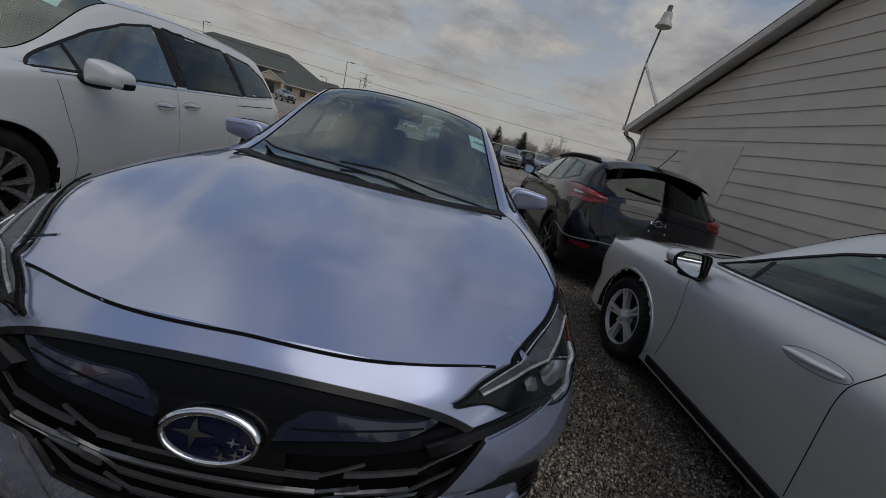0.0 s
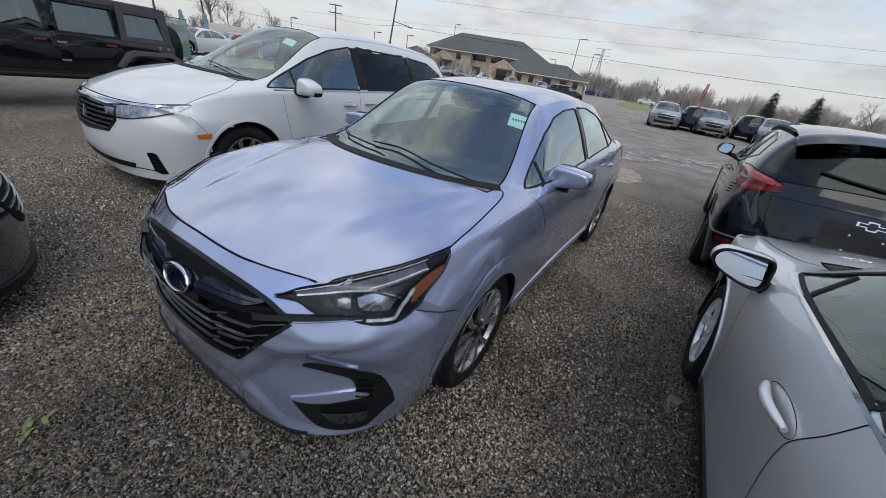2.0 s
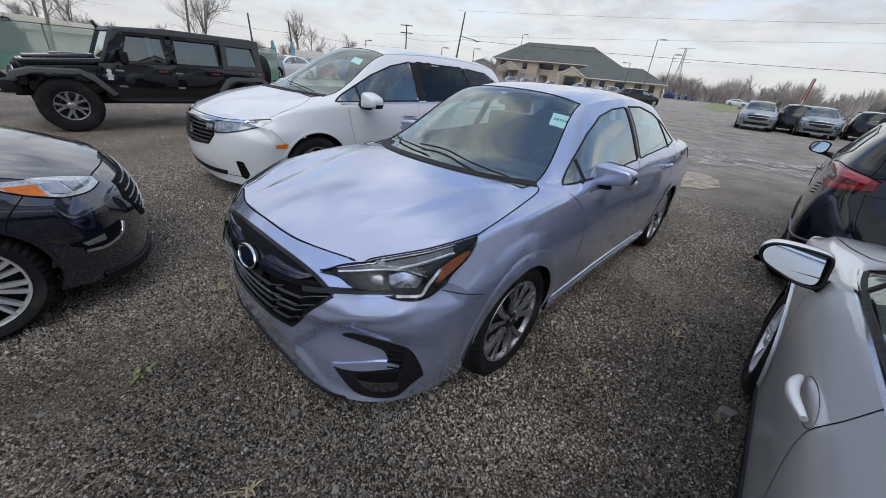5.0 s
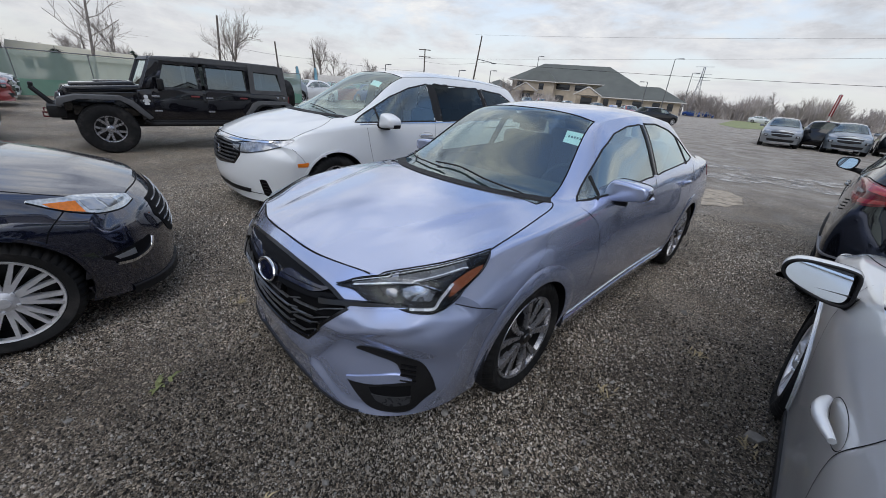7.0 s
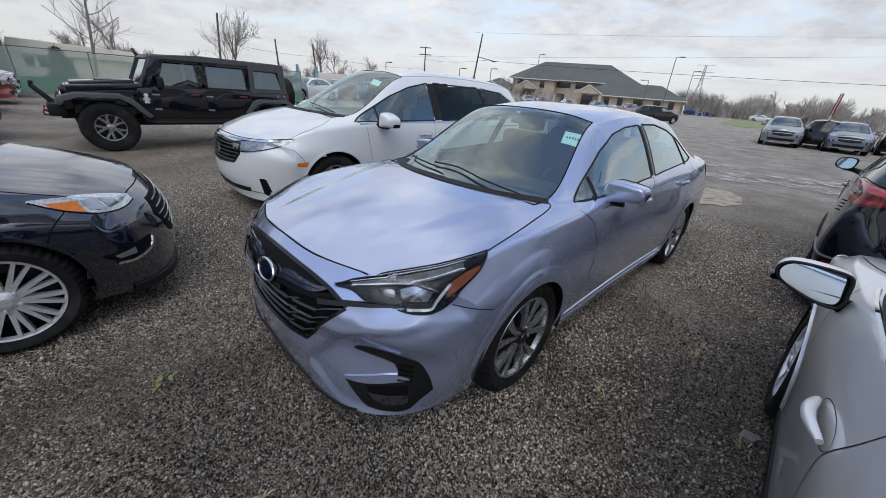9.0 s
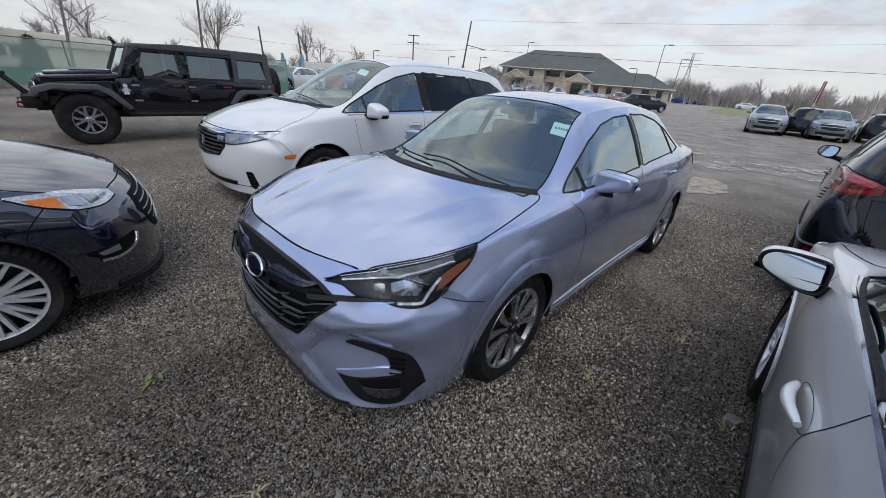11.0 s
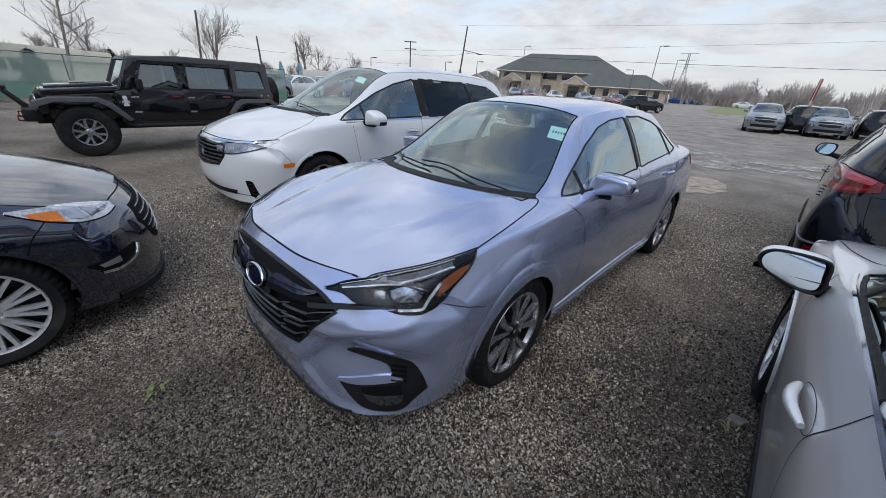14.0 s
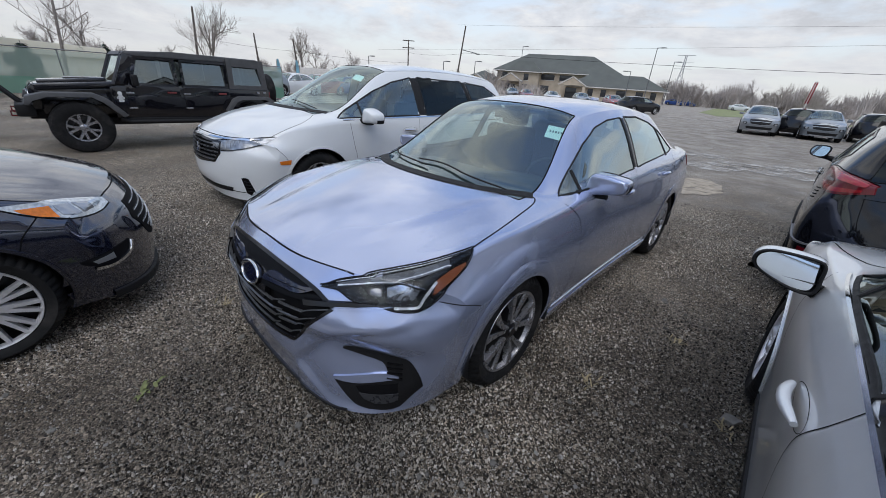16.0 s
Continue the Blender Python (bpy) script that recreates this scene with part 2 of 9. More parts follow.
def mesh_object(name, verts, faces, mat, parent=None, smooth=40, label=""):
    me = bpy.data.meshes.new(name)
    me.from_pydata([tuple(map(float, v)) for v in verts], [], [tuple(f) for f in faces])
    if isinstance(mat, (list, tuple)):
        for m in mat:
            me.materials.append(m)
    else:
        me.materials.append(mat)
    if smooth:
        me.shade_smooth()
        me.set_sharp_from_angle(angle=radians(smooth))
    ob = new(name, me)
    if parent is not None:
        ob.parent = parent
    if label:
        tagged(ob, label)
    return ob


def part(name, bm, mat, parent=None, label="", smooth=40):
    me = bpy.data.meshes.new(name)
    bmesh.ops.recalc_face_normals(bm, faces=bm.faces)
    bm.to_mesh(me)
    bm.free()
    for m in (mat if isinstance(mat, (list, tuple)) else [mat]):
        me.materials.append(m)
    if smooth:
        me.shade_smooth()
        me.set_sharp_from_angle(angle=radians(smooth))
    ob = new(name, me)
    if parent is not None:
        ob.parent = parent
    if label:
        tagged(ob, label)
    return ob


def thing(name, label, category, m=None, group="", kind=""):
    ob = new(name)
    ob.empty_display_size = 0.2
    tagged(ob, label, category, group, kind)
    if m is not None:
        ob.matrix_world = m
    return ob


def box_bm(bm, c, s, bevel=0.0, rot=None, seg=2):
    g = bmesh.ops.create_cube(bm, size=1)
    vs = g["verts"]
    bmesh.ops.scale(bm, vec=s, verts=vs)
    if bevel:
        es = list({e for v in vs for e in v.link_edges})
        r = bmesh.ops.bevel(bm, geom=es, offset=bevel, segments=seg, affect="EDGES", profile=0.6)
        vs = list({v for f in r["faces"] for v in f.verts} | {v for v in vs if v.is_valid})
    if rot is not None:
        bmesh.ops.rotate(bm, cent=(0, 0, 0), matrix=rot, verts=vs)
    bmesh.ops.translate(bm, vec=c, verts=vs)
    return vs


def box(name, c, s, mat, parent=None, bevel=0.0, label="", rot=None):
    bm = bmesh.new()
    box_bm(bm, c, s, bevel, rot)
    return part(name, bm, mat, parent, label, 35)


def tube_data(points, radius, sides=8, closed=False, taper=None, cap=True):
    """Vertices and faces of a tube along the points."""
    p = [Vector(q) for q in points]
    n = len(p)
    verts, faces = [], []
    ref = None
    for i in range(n):
        a = p[(i - 1) % n] if closed or i else p[i]
        b = p[(i + 1) % n] if closed or i < n - 1 else p[i]
        t = (b - a).normalized()
        if ref is None:
            ref = t.orthogonal().normalized()
        ref = (ref - t * ref.dot(t))
        ref = ref.normalized() if ref.length > 1e-6 else t.orthogonal().normalized()
        bn = t.cross(ref)
        r = radius * (taper[i] if taper else 1)
        for k in range(sides):
            a2 = 2 * math.pi * k / sides
            verts.append(p[i] + ref * (math.cos(a2) * r) + bn * (math.sin(a2) * r))
    for i in range(n if closed else n - 1):
        for k in range(sides):
            j = (i + 1) % n
            faces.append((i * sides + k, i * sides + (k + 1) % sides, j * sides + (k + 1) % sides, j * sides + k))
    if cap and not closed:
        faces.append(tuple(reversed(range(sides))))
        faces.append(tuple((n - 1) * sides + k for k in range(sides)))
    return verts, faces


def tube(name, points, radius, mat, parent=None, sides=8, closed=False, taper=None, label=""):
    v, f = tube_data(points, radius, sides, closed, taper)
    return mesh_object(name, v, f, mat, parent, 50, label)


def revolve_data(profile, n, axis="X", closed_profile=False):
    """Revolve (radius, along) pairs round an axis through the origin."""
    verts, faces = [], []
    k = len(profile)
    for i in range(n):
        a = 2 * math.pi * i / n
        for r, s in profile:
            verts.append((s, r * math.cos(a), r * math.sin(a)) if axis == "X" else (r * math.cos(a), r * math.sin(a), s))
    for i in range(n):
        j = (i + 1) % n
        for q in range(k if closed_profile else k - 1):
            w = (q + 1) % k
            faces.append((i * k + q, i * k + w, j * k + w, j * k + q))
    return verts, faces


def grid_faces(nu, nv):
    return [(i * nv + j, i * nv + j + 1, (i + 1) * nv + j + 1, (i + 1) * nv + j) for i in range(nu - 1) for j in range(nv - 1)]


def inside_poly(pt, poly):
    x, y = pt
    c = False
    n = len(poly)
    j = n - 1
    for i in range(n):
        xi, yi = poly[i][0], poly[i][1]
        xj, yj = poly[j][0], poly[j][1]
        if (yi > y) != (yj > y) and x < (xj - xi) * (y - yi) / (yj - yi) + xi:
            c = not c
        j = i
    return c


def nearest_on_poly(pt, poly):
    best, where = 1e9, pt
    p = np.array(pt)
    for i in range(len(poly)):
        a, b = np.array(poly[i][:2]), np.array(poly[(i + 1) % len(poly)][:2])
        ab = b - a
        t = min(max(np.dot(p - a, ab) / max(np.dot(ab, ab), 1e-12), 0), 1)
        q = a + t * ab
        d = np.linalg.norm(p - q)
        if d < best:
            best, where = d, q
    return best, where


def carve(verts, faces, poly, axes, keep, snap=0.014):
    """Part the faces by a closed outline seen along one axis. keep(v) limits it to one side of the body.
    Vertices near the outline are drawn onto it, along the surface. Returns faces inside and outside."""
    a, b = axes
    c = 3 - a - b
    lo = np.min(np.array(poly), axis=0) - 0.05
    hi = np.max(np.array(poly), axis=0) + 0.05
    near = {i for i, v in enumerate(verts) if lo[0] < v[a] < hi[0] and lo[1] < v[b] < hi[1] and keep(v)}
    normal = {i: np.zeros(3) for i in near}
    for f in faces:
        if any(i in near for i in f):
            p = [np.array(verts[i]) for i in f]
            nn = np.cross(p[2] - p[0], p[-1] - p[1])
            for i in f:
                if i in near:
                    normal[i] += nn
    side = {}
    for i in near:
        pt = (verts[i][a], verts[i][b])
        d, q = nearest_on_poly(pt, poly)
        side[i] = inside_poly(pt, poly)
        if d < snap:
            nn = normal[i]
            da, db = q[0] - pt[0], q[1] - pt[1]
            v = list(verts[i])
            v[a], v[b] = q[0], q[1]
            if abs(nn[c]) > 1e-9:
                v[c] -= max(-0.02, min(0.02, (nn[a] * da + nn[b] * db) / nn[c]))
            verts[i] = tuple(v)
    ins, outs = [], []
    for f in faces:
        if all(i in near for i in f):
            m = np.mean([[verts[i][a], verts[i][b]] for i in f], axis=0)
            (ins if inside_poly(m, poly) else outs).append(f)
        else:
            outs.append(f)
    return ins, outs


def sub_mesh(verts, faces):
    used = sorted({i for f in faces for i in f})
    at = {o: k for k, o in enumerate(used)}
    return [verts[i] for i in used], [tuple(at[i] for i in f) for f in faces]


class Skin:
    """The outer surface of a body, onto which outlines are laid."""
    def __init__(self, verts, faces):
        self.tree = BVHTree.FromPolygons([Vector(v) for v in verts], faces)

    def put(self, p, way, off=0.0, back=3.0):
        w = Vector(way).normalized()
        hit, n, _, _ = self.tree.ray_cast(Vector(p) - w * back, w)
        if hit is None:
            hit, n, _, _ = self.tree.find_nearest(Vector(p))
        if n.dot(w) > 0:
            n = -n
        return hit + n * off, n

    def line(self, pts, way, n=40, off=0.002, closed=False):
        return [self.put(q, way, off) for q in spline(pts, n, closed)]

    def ribbon(self, name, pts, way, width, mat, parent, n=40, off=0.0015, closed=False, label="", thick=0.0):
        """A narrow strip along a line on the surface."""
        ln = self.line(pts, way, n, 0.0, closed)
        verts, faces = [], []
        k = len(ln)
        for i, (p, nn) in enumerate(ln):
            a = ln[(i - 1) % k][0] if closed or i else p
            b = ln[(i + 1) % k][0] if closed or i < k - 1 else p
            t = (b - a)
            s = t.cross(nn).normalized() * (width / 2) if t.length > 1e-7 else Vector((0, 0, 0))
            verts += [p - s + nn * (off - thick * 0.9), p - s * 0.8 + nn * (off + thick), p + s * 0.8 + nn * (off + thick), p + s + nn * (off - thick * 0.9)]
        for i in range(k if closed else k - 1):
            j = (i + 1) % k
            for q in range(3):
                faces.append((i * 4 + q, i * 4 + q + 1, j * 4 + q + 1, j * 4 + q))
        return mesh_object(name, verts, faces, mat, parent, 40, label)

    def patch(self, name, upper, lower, way, mat, parent, nu=24, nv=10, off=0.004, depth=0.02, label="", bulge=0.0):
        """A shaped plate between two lines, laid on the surface: off above it, with edges that go depth back into it."""
        up, lo = spline(upper, nu), spline(lower, nu)
        verts = []
        for i in range(nu):
            for j in range(nv):
                t = j / (nv - 1)
                u = i / (nu - 1)
                p, nn = self.put(up[i] * (1 - t) + lo[i] * t, way, 0)
                o = off + bulge * math.sin(math.pi * t) * math.sin(math.pi * min(max(u, 0.02), 0.98))
                verts.append(p + nn * o)
        faces = grid_faces(nu, nv)
        rim = [i * nv for i in range(nu)] + [(nu - 1) * nv + j for j in range(1, nv)] + [i * nv + nv - 1 for i in range(nu - 2, -1, -1)] + [j for j in range(nv - 2, 0, -1)]
        w = Vector(way).normalized()
        base = len(verts)
        for r in rim:
            verts.append(verts[r] + w * depth)
        for k in range(len(rim)):
            q = (k + 1) % len(rim)
            faces.append((rim[k], rim[q], base + q, base + k))
        return mesh_object(name, verts, faces, mat, parent, 35, label)

# ---- cars: nose towards -y, origin on the ground under the front axle ----
def bow_of(f, p=2.2, q=0.55):
    return 1 - (1 - min(max(f, 0), 1) ** p) ** q


def section(P, counts, crease):
    """A smooth line through the control points; crease 1 makes a hard edge at that point."""
    n = len(P)
    out = []
    for j in range(n - 1):
        a, b = P[j], P[j + 1]
        seg = b - a
        L = np.linalg.norm(seg)
        pa = P[j - 1] if j else a - (b - a)
        nb = P[j + 2] if j + 2 < n else np.array((-P[n - 2][0], P[n - 2][1], P[n - 2][2]))
        ta, tb = b - pa, nb - a
        ta, tb = ta / max(np.linalg.norm(ta), 1e-9) * L, tb / max(np.linalg.norm(tb), 1e-9) * L
        ta = ta * (1 - crease[j]) + seg * crease[j]
        tb = tb * (1 - crease[j + 1]) + seg * crease[j + 1]
        for k in range(counts[j]):
            t = k / counts[j]
            out.append((2 * t ** 3 - 3 * t * t + 1) * a + (t ** 3 - 2 * t * t + t) * ta + (3 * t * t - 2 * t ** 3) * b + (t ** 3 - t * t) * tb)
    out.append(P[-1])
    return out


def body_shell(s):
    """The skin of a car body from its character lines: sill, waist, shoulder, roof rail and centre line."""
    zE, zD, xD, zC, xC, WB = (pchip(s[k]) for k in ("zE", "zD", "xD", "zC", "xC", "WB"))
    hf, tl, yc, yr = s["hood_front"], s["tail"], s["corner"], s["rear_corner"]
    W = max(w for _, w in s["WB"])
    midy = s.get("middle", (s["ws_top"] + s["bl_top"]) / 2)
    kf = pchip([(hf, 1), (s["cowl"], s.get("cowl_bow", 1.0)), (s["ws_top"], s.get("top_bow", 0.8)), (midy, 0.0), (tl, 0.0)])
    kr = pchip([(hf, 0), (midy, 0.0), (s["bl_top"], 0.5), (tl, 1.0)])
    marks = [hf, s["cowl"], s["ws_top"], midy, s["bl_top"], s["bl_bot"], tl]
    steps = [max(2, int(round((b - a) / s.get("step", 0.045)))) for a, b in zip(marks, marks[1:])]
    ys, idx = [], []
    for (a, b), n in zip(zip(marks, marks[1:]), steps):
        idx.append(len(ys))
        ys += [a + (b - a) * i / n for i in range(n)]
    idx.append(len(ys))
    ys.append(tl)
    fine = s.get("fine", 1.0)
    counts = [max(2, int(c * fine)) for c in (4, 7, 8, 14, 18)]
    crease = [1, 0.1, 0.15, s.get("crease_c", 0.55), s.get("crease_d", 0.45), 0]
    bf, br = yc - hf, tl - yr
    vC0 = sum(counts[:3])
    rows = []
    for y0 in ys:
        a, r = kf(y0), kr(y0)

        def at(fx):
            return y0 + a * bf * bow_of(fx) - r * br * bow_of(fx, 2.6, 0.5)
        yB = at(1.0)
        yC = at(s.get("fC", 0.90))
        fD = s.get("fD", 0.70)
        yD = at(fD)
        w = WB(yB)
        zs = s["sill"]
        zb2 = s["waist"]
        P = [np.array((w - 0.055, yB, zs)), np.array((w - s.get("tuck", 0.012), yB, zs + (zb2 - zs) * 0.42)), np.array((w, yB, zb2)),
             np.array((xC(yC), yC, zC(yC))), np.array((xD(yD), yD, zD(yD))), np.array((0.0, y0, zE(y0)))]
        line = section(P, counts, crease)
        if "press" in s:
            xb, hb, wb2, *fan = s["press"]
            for q in range(vC0, len(line)):
                fade = min(1, max(0, (s["cowl"] + 0.25 - line[q][1]) / 0.25)) * min(1, max(0, (y0 - hf) / 0.25))
                xm = xb + (fan[0] if fan else 0.04) * (line[q][1] - hf)
                line[q] = line[q] + np.array((0, 0, hb * fade / (1 + math.exp((line[q][0] - xm) / wb2))))
        rows.append(line)
    if "edge" in s:
        # draw the front rows onto the bonnet's shut line
        edge, vD0 = pchip(s["edge"]), sum(counts[:4])
        was = pchip([(p[0], p[1]) for p in reversed(rows[0][vD0 - 4:])])
        last = s["edge"][-1][0]
        for i in range(7):
            for q in range(vD0 - 4, len(rows[i])):
                x = rows[i][q][0]
                d = (edge(x) - was(x)) * (1 - i / 7) * min(1, max(0, (last - x) / 0.08))
                rows[i][q] = rows[i][q] + np.array((0, d, 0.2 * d))
    nv = len(rows[0])
    N = 2 * nv - 1
    verts = []
    for r in rows:
        verts += [tuple(p) for p in r] + [(-p[0], p[1], p[2]) for p in reversed(r[:-1])]
    faces = [f[::-1] for f in grid_faces(len(rows), N)]
    vC, vD = sum(counts[:3]), sum(counts[:4])

    def cap(row, lines, pw, qw, ncol=44, mesh=6, dent=None):
        """Closes an end: rows of nearly level lines from the bonnet or boot edge down to the bumper's foot."""
        top = row[vC:][::-1]                      # centre to shoulder
        side = row[:vC + 1][::-1]                 # shoulder down to sill
        tx = np.array([p[0] for p in top])
        ends = [(top[-1])]
        n = len(lines)
        for k in range(n):
            t = (k + 1) / n
            zt = side[0][2] + (side[-1][2] - side[0][2]) * t
            j = min(range(len(side)), key=lambda q: abs(side[q][2] - zt))
            ends.append(side[j])
        fr = [math.sin(math.pi / 2 * i / (ncol - 1)) ** (2 / pw) for i in range(ncol)]
        grid = []
        for f in fr:
            x = f * tx[-1]
            j = int(min(max(np.searchsorted(tx, x) - 1, 0), len(top) - 2))
            t = (x - tx[j]) / max(tx[j + 1] - tx[j], 1e-9)
            col = [top[j] + (top[j + 1] - top[j]) * t]
            for (zc, yc2, *rest), e in zip(lines, ends[1:]):
                wp = rest[0] if rest else pw
                wq = rest[1] if len(rest) > 1 else qw
                col.append(np.array((e[0] * f, yc2 + (e[1] - yc2) * bow_of(f, wp, wq), zc + (e[2] - zc) * f ** 2.5)))
            cr = [0.2] + [s.get("cap_crease", 0.1)] * (len(col) - 2) + [0.3]
            P = [np.array(c) for c in col]
            line = []
            for k in range(len(P) - 1):
                L = np.linalg.norm(P[k + 1] - P[k])
                pa = P[k - 1] if k else P[k] - (P[k + 1] - P[k])
                nb = P[k + 2] if k + 2 < len(P) else P[k + 1] + (P[k + 1] - P[k])
                ta, tb = P[k + 1] - pa, nb - P[k]
                ta, tb = ta / np.linalg.norm(ta) * L, tb / np.linalg.norm(tb) * L
                ta, tb = ta * (1 - cr[k]) + (P[k + 1] - P[k]) * cr[k], tb * (1 - cr[k + 1]) + (P[k + 1] - P[k]) * cr[k + 1]
                for q in range(mesh):
                    t = q / mesh
                    line.append((2 * t ** 3 - 3 * t * t + 1) * P[k] + (t ** 3 - 2 * t * t + t) * ta + (3 * t * t - 2 * t ** 3) * P[k + 1] + (t ** 3 - t * t) * tb)
            line.append(P[-1])
            if dent:
                line = [dent(p) for p in line]
            grid.append(line)
        lastcol = spline([p for p in side], len(grid[0]))
        for back_k, wgt in ((1, 1.0), (2, 0.7), (3, 0.45), (4, 0.25), (5, 0.1)):
            shift = [lastcol[q] - grid[-1][q] for q in range(len(lastcol))] if back_k == 1 else shift
            grid[-back_k] = [grid[-back_k][q] + shift[q] * wgt for q in range(len(lastcol))]
        full = [[np.array((-p[0], p[1], p[2])) for p in c] for c in reversed(grid[1:])] + grid
        return [tuple(p) for c in full for p in c], grid_faces(len(full), len(full[0]))
    fv, ff = cap(rows[0], s["nose"], 2.2, 0.55, s.get("cap_cols", 44), s.get("cap_mesh", 6), s.get("dent"))
    rv, rf = cap(rows[-1], s["rump"], 2.6, 0.5)
    rf = [f[::-1] for f in rf]
    return dict(rows=rows, verts=verts, faces=faces, N=N, nv=nv, vC=vC, vD=vD, idx=idx, front=(fv, ff), rear=(rv, rf))


def wheel_parts(R, rim, width, spokes, style):
    """Meshes of one wheel, its outer face towards +x at x = 0."""
    t = R - rim
    prof = [(rim, -0.012), (rim + t * 0.15, 0.002), (rim + t * 0.55, 0.010), (R - 0.028, 0.0), (R - 0.008, -0.022), (R, -0.05)]
    treads = 5
    for k in range(treads):
        a = -0.05 - (width - 0.10) * k / treads
        b = -0.05 - (width - 0.10) * (k + 1) / treads
        prof += [(R, a - 0.004), (R, b + 0.006), (R - 0.007, b + 0.004), (R - 0.007, b)]
    prof += [(R, -width + 0.05), (R - 0.02, -width + 0.015), (rim + t * 0.5, -width), (rim, -width + 0.01)]
    tv, tf = revolve_data(prof, 144)
    # notches across both shoulders of the tread
    kprof = len(prof)
    for i in range(144):
        if i % 3 == 0:
            for q in (3, 4, 5, kprof - 4, kprof - 3):
                x, y, z = tv[i * kprof + q]
                r = math.hypot(y, z)
                tv[i * kprof + q] = (x, y * (r - 0.011) / r, z * (r - 0.011) / r)
    barrel, bf = revolve_data([(0.0, -0.12), (rim * 0.55, -0.12), (rim * 0.58, -0.10), (rim * 0.93, -0.11), (rim * 0.97, -0.04), (rim * 0.975, -0.02), (rim * 1.0, -0.012), (rim * 1.0, -width), (rim * 0.9, -width + 0.02)], 56)
    rv, rf = revolve_data([(rim * 0.93, -0.03), (rim * 0.955, -0.006), (rim * 1.0, -0.002), (rim * 1.012, -0.008), (rim * 1.0, -0.02)], 72)
    sets = []          # (verts, faces, which material: 0 bright, 1 dark)
    sets.append((rv, rf, 1 if style == "dark" else 0))

    def arm(a, r0, r1, w0, w1, x0, x1, d0, twist=0.0):
        vs, fs = [], []
        n = 6
        for i in range(n):
            u = i / (n - 1)
            r = r0 + (r1 - r0) * u
            w = (w0 + (w1 - w0) * u) / 2
            x = x0 + (x1 - x0) * u ** 1.4
            aa = a + twist * u
            ca, sa = math.cos(aa), math.sin(aa)
            for q, xx in ((-w, x - d0), (-w * 0.8, x), (w * 0.8, x), (w, x - d0)):
                vs.append((xx, r * ca - q * sa, r * sa + q * ca))
        for i in range(n - 1):
            for k in range(3):
                fs.append((i * 4 + k, i * 4 + k + 1, i * 4 + 4 + k + 1, i * 4 + 4 + k))
        return vs, fs
    for i in range(spokes):
        a = 2 * math.pi * i / spokes + 0.35
        if style == "fork":          # machined blades in diverging pairs, dark pockets between
            v, f = arm(a, 0.04, rim * 0.95, 0.070, 0.150, -0.030, -0.026, 0.05); sets.append((v, f, 1))
            for off, w1, tw in ((-0.14, 0.060, -0.17), (0.14, 0.044, 0.13)):
                v, f = arm(a + off, 0.040, rim * 0.965, 0.017, w1, -0.012, -0.003, 0.030, tw); sets.append((v, f, 0))
                v, f = arm(a + off * 0.65, 0.045, rim * 0.95, 0.016, 0.040, -0.018, -0.014, 0.04, tw); sets.append((v, f, 1))
        elif style == "pair":          # twin thin spokes
            for off in (-0.10, 0.10):
                v, f = arm(a + off, 0.05, rim * 0.96, 0.030, 0.020, -0.016, -0.004, 0.035, off * 0.25); sets.append((v, f, 0))
        elif style == "block":         # broad forked spokes of an off-road wheel
            for off in (-0.20, 0.20):
                v, f = arm(a + off * 0.5, 0.05, rim * 0.96, 0.040, 0.046, -0.016, -0.004, 0.045, off); sets.append((v, f, 0))
        elif style == "single":
            v, f = arm(a, 0.05, rim * 0.96, 0.050, 0.062, -0.016, -0.005, 0.04); sets.append((v, f, 0))
        else:                          # dark spokes with a bright cut edge
            v, f = arm(a, 0.05, rim * 0.96, 0.045, 0.035, -0.016, -0.005, 0.04, 0.1); sets.append((v, f, 1))
            v, f = arm(a + 0.1, 0.08, rim * 0.95, 0.008, 0.016, -0.012, -0.002, 0.03, 0.1); sets.append((v, f, 0))
    hv, hf = revolve_data([(0.0, 0.004), (0.026, 0.003), (0.030, -0.004), (0.045, -0.008), (0.062, -0.02), (0.07, -0.06)], 32)
    sets.append((hv, hf, 0 if style in ("pair", "single", "block") else 1))
    for i in range(5):
        a = 2 * math.pi * i / 5
        v, f = revolve_data([(0.0, -0.002), (0.009, -0.004), (0.010, -0.03)], 8)
        sets.append(([(x, y + 0.057 * math.cos(a), z + 0.057 * math.sin(a)) for x, y, z in v], f, 0))
    verts, faces, mi = [], [], []
    for v, f, m in sets:
        b = len(verts)
        verts += v
        faces += [tuple(k + b for k in q) for q in f]
        mi += [m] * len(f)
    return (tv, tf), (barrel, bf), (verts, faces, mi)


def add_wheels(root, spots, R, rim, width=0.22, spokes=5, style="pair", steer=0.0):
    (tv, tf), (bv, bf), (rv, rf, mi) = wheel_parts(R, rim, width, spokes, style)
    first = None
    for x, y in spots:
        m = pose(x, y, R - 0.006, random.uniform(0, 70), 0, 0 if x > 0 else 180)
        if first is None:
            w = mesh_object("wheel", bv, bf, ALLOY_DARK, root)
            ty = mesh_object("tyre", tv, tf, RUBBER, w, 35, "black tyre with tread blocks")
            rm = mesh_object("rim", rv, rf, [ALLOY_BRIGHT if style in ("pair", "single") else ALLOY, ALLOY_DARK], w, 30, "alloy rim with spokes")
            rm.data.polygons.foreach_set("material_index", mi)
            first = (w, ty, rm)
        else:
            w = first[0].copy(); scene.collection.objects.link(w); w.parent = root
            for o in first[1:]:
                c = o.copy(); scene.collection.objects.link(c); c.parent = w
        w.matrix_basis = m


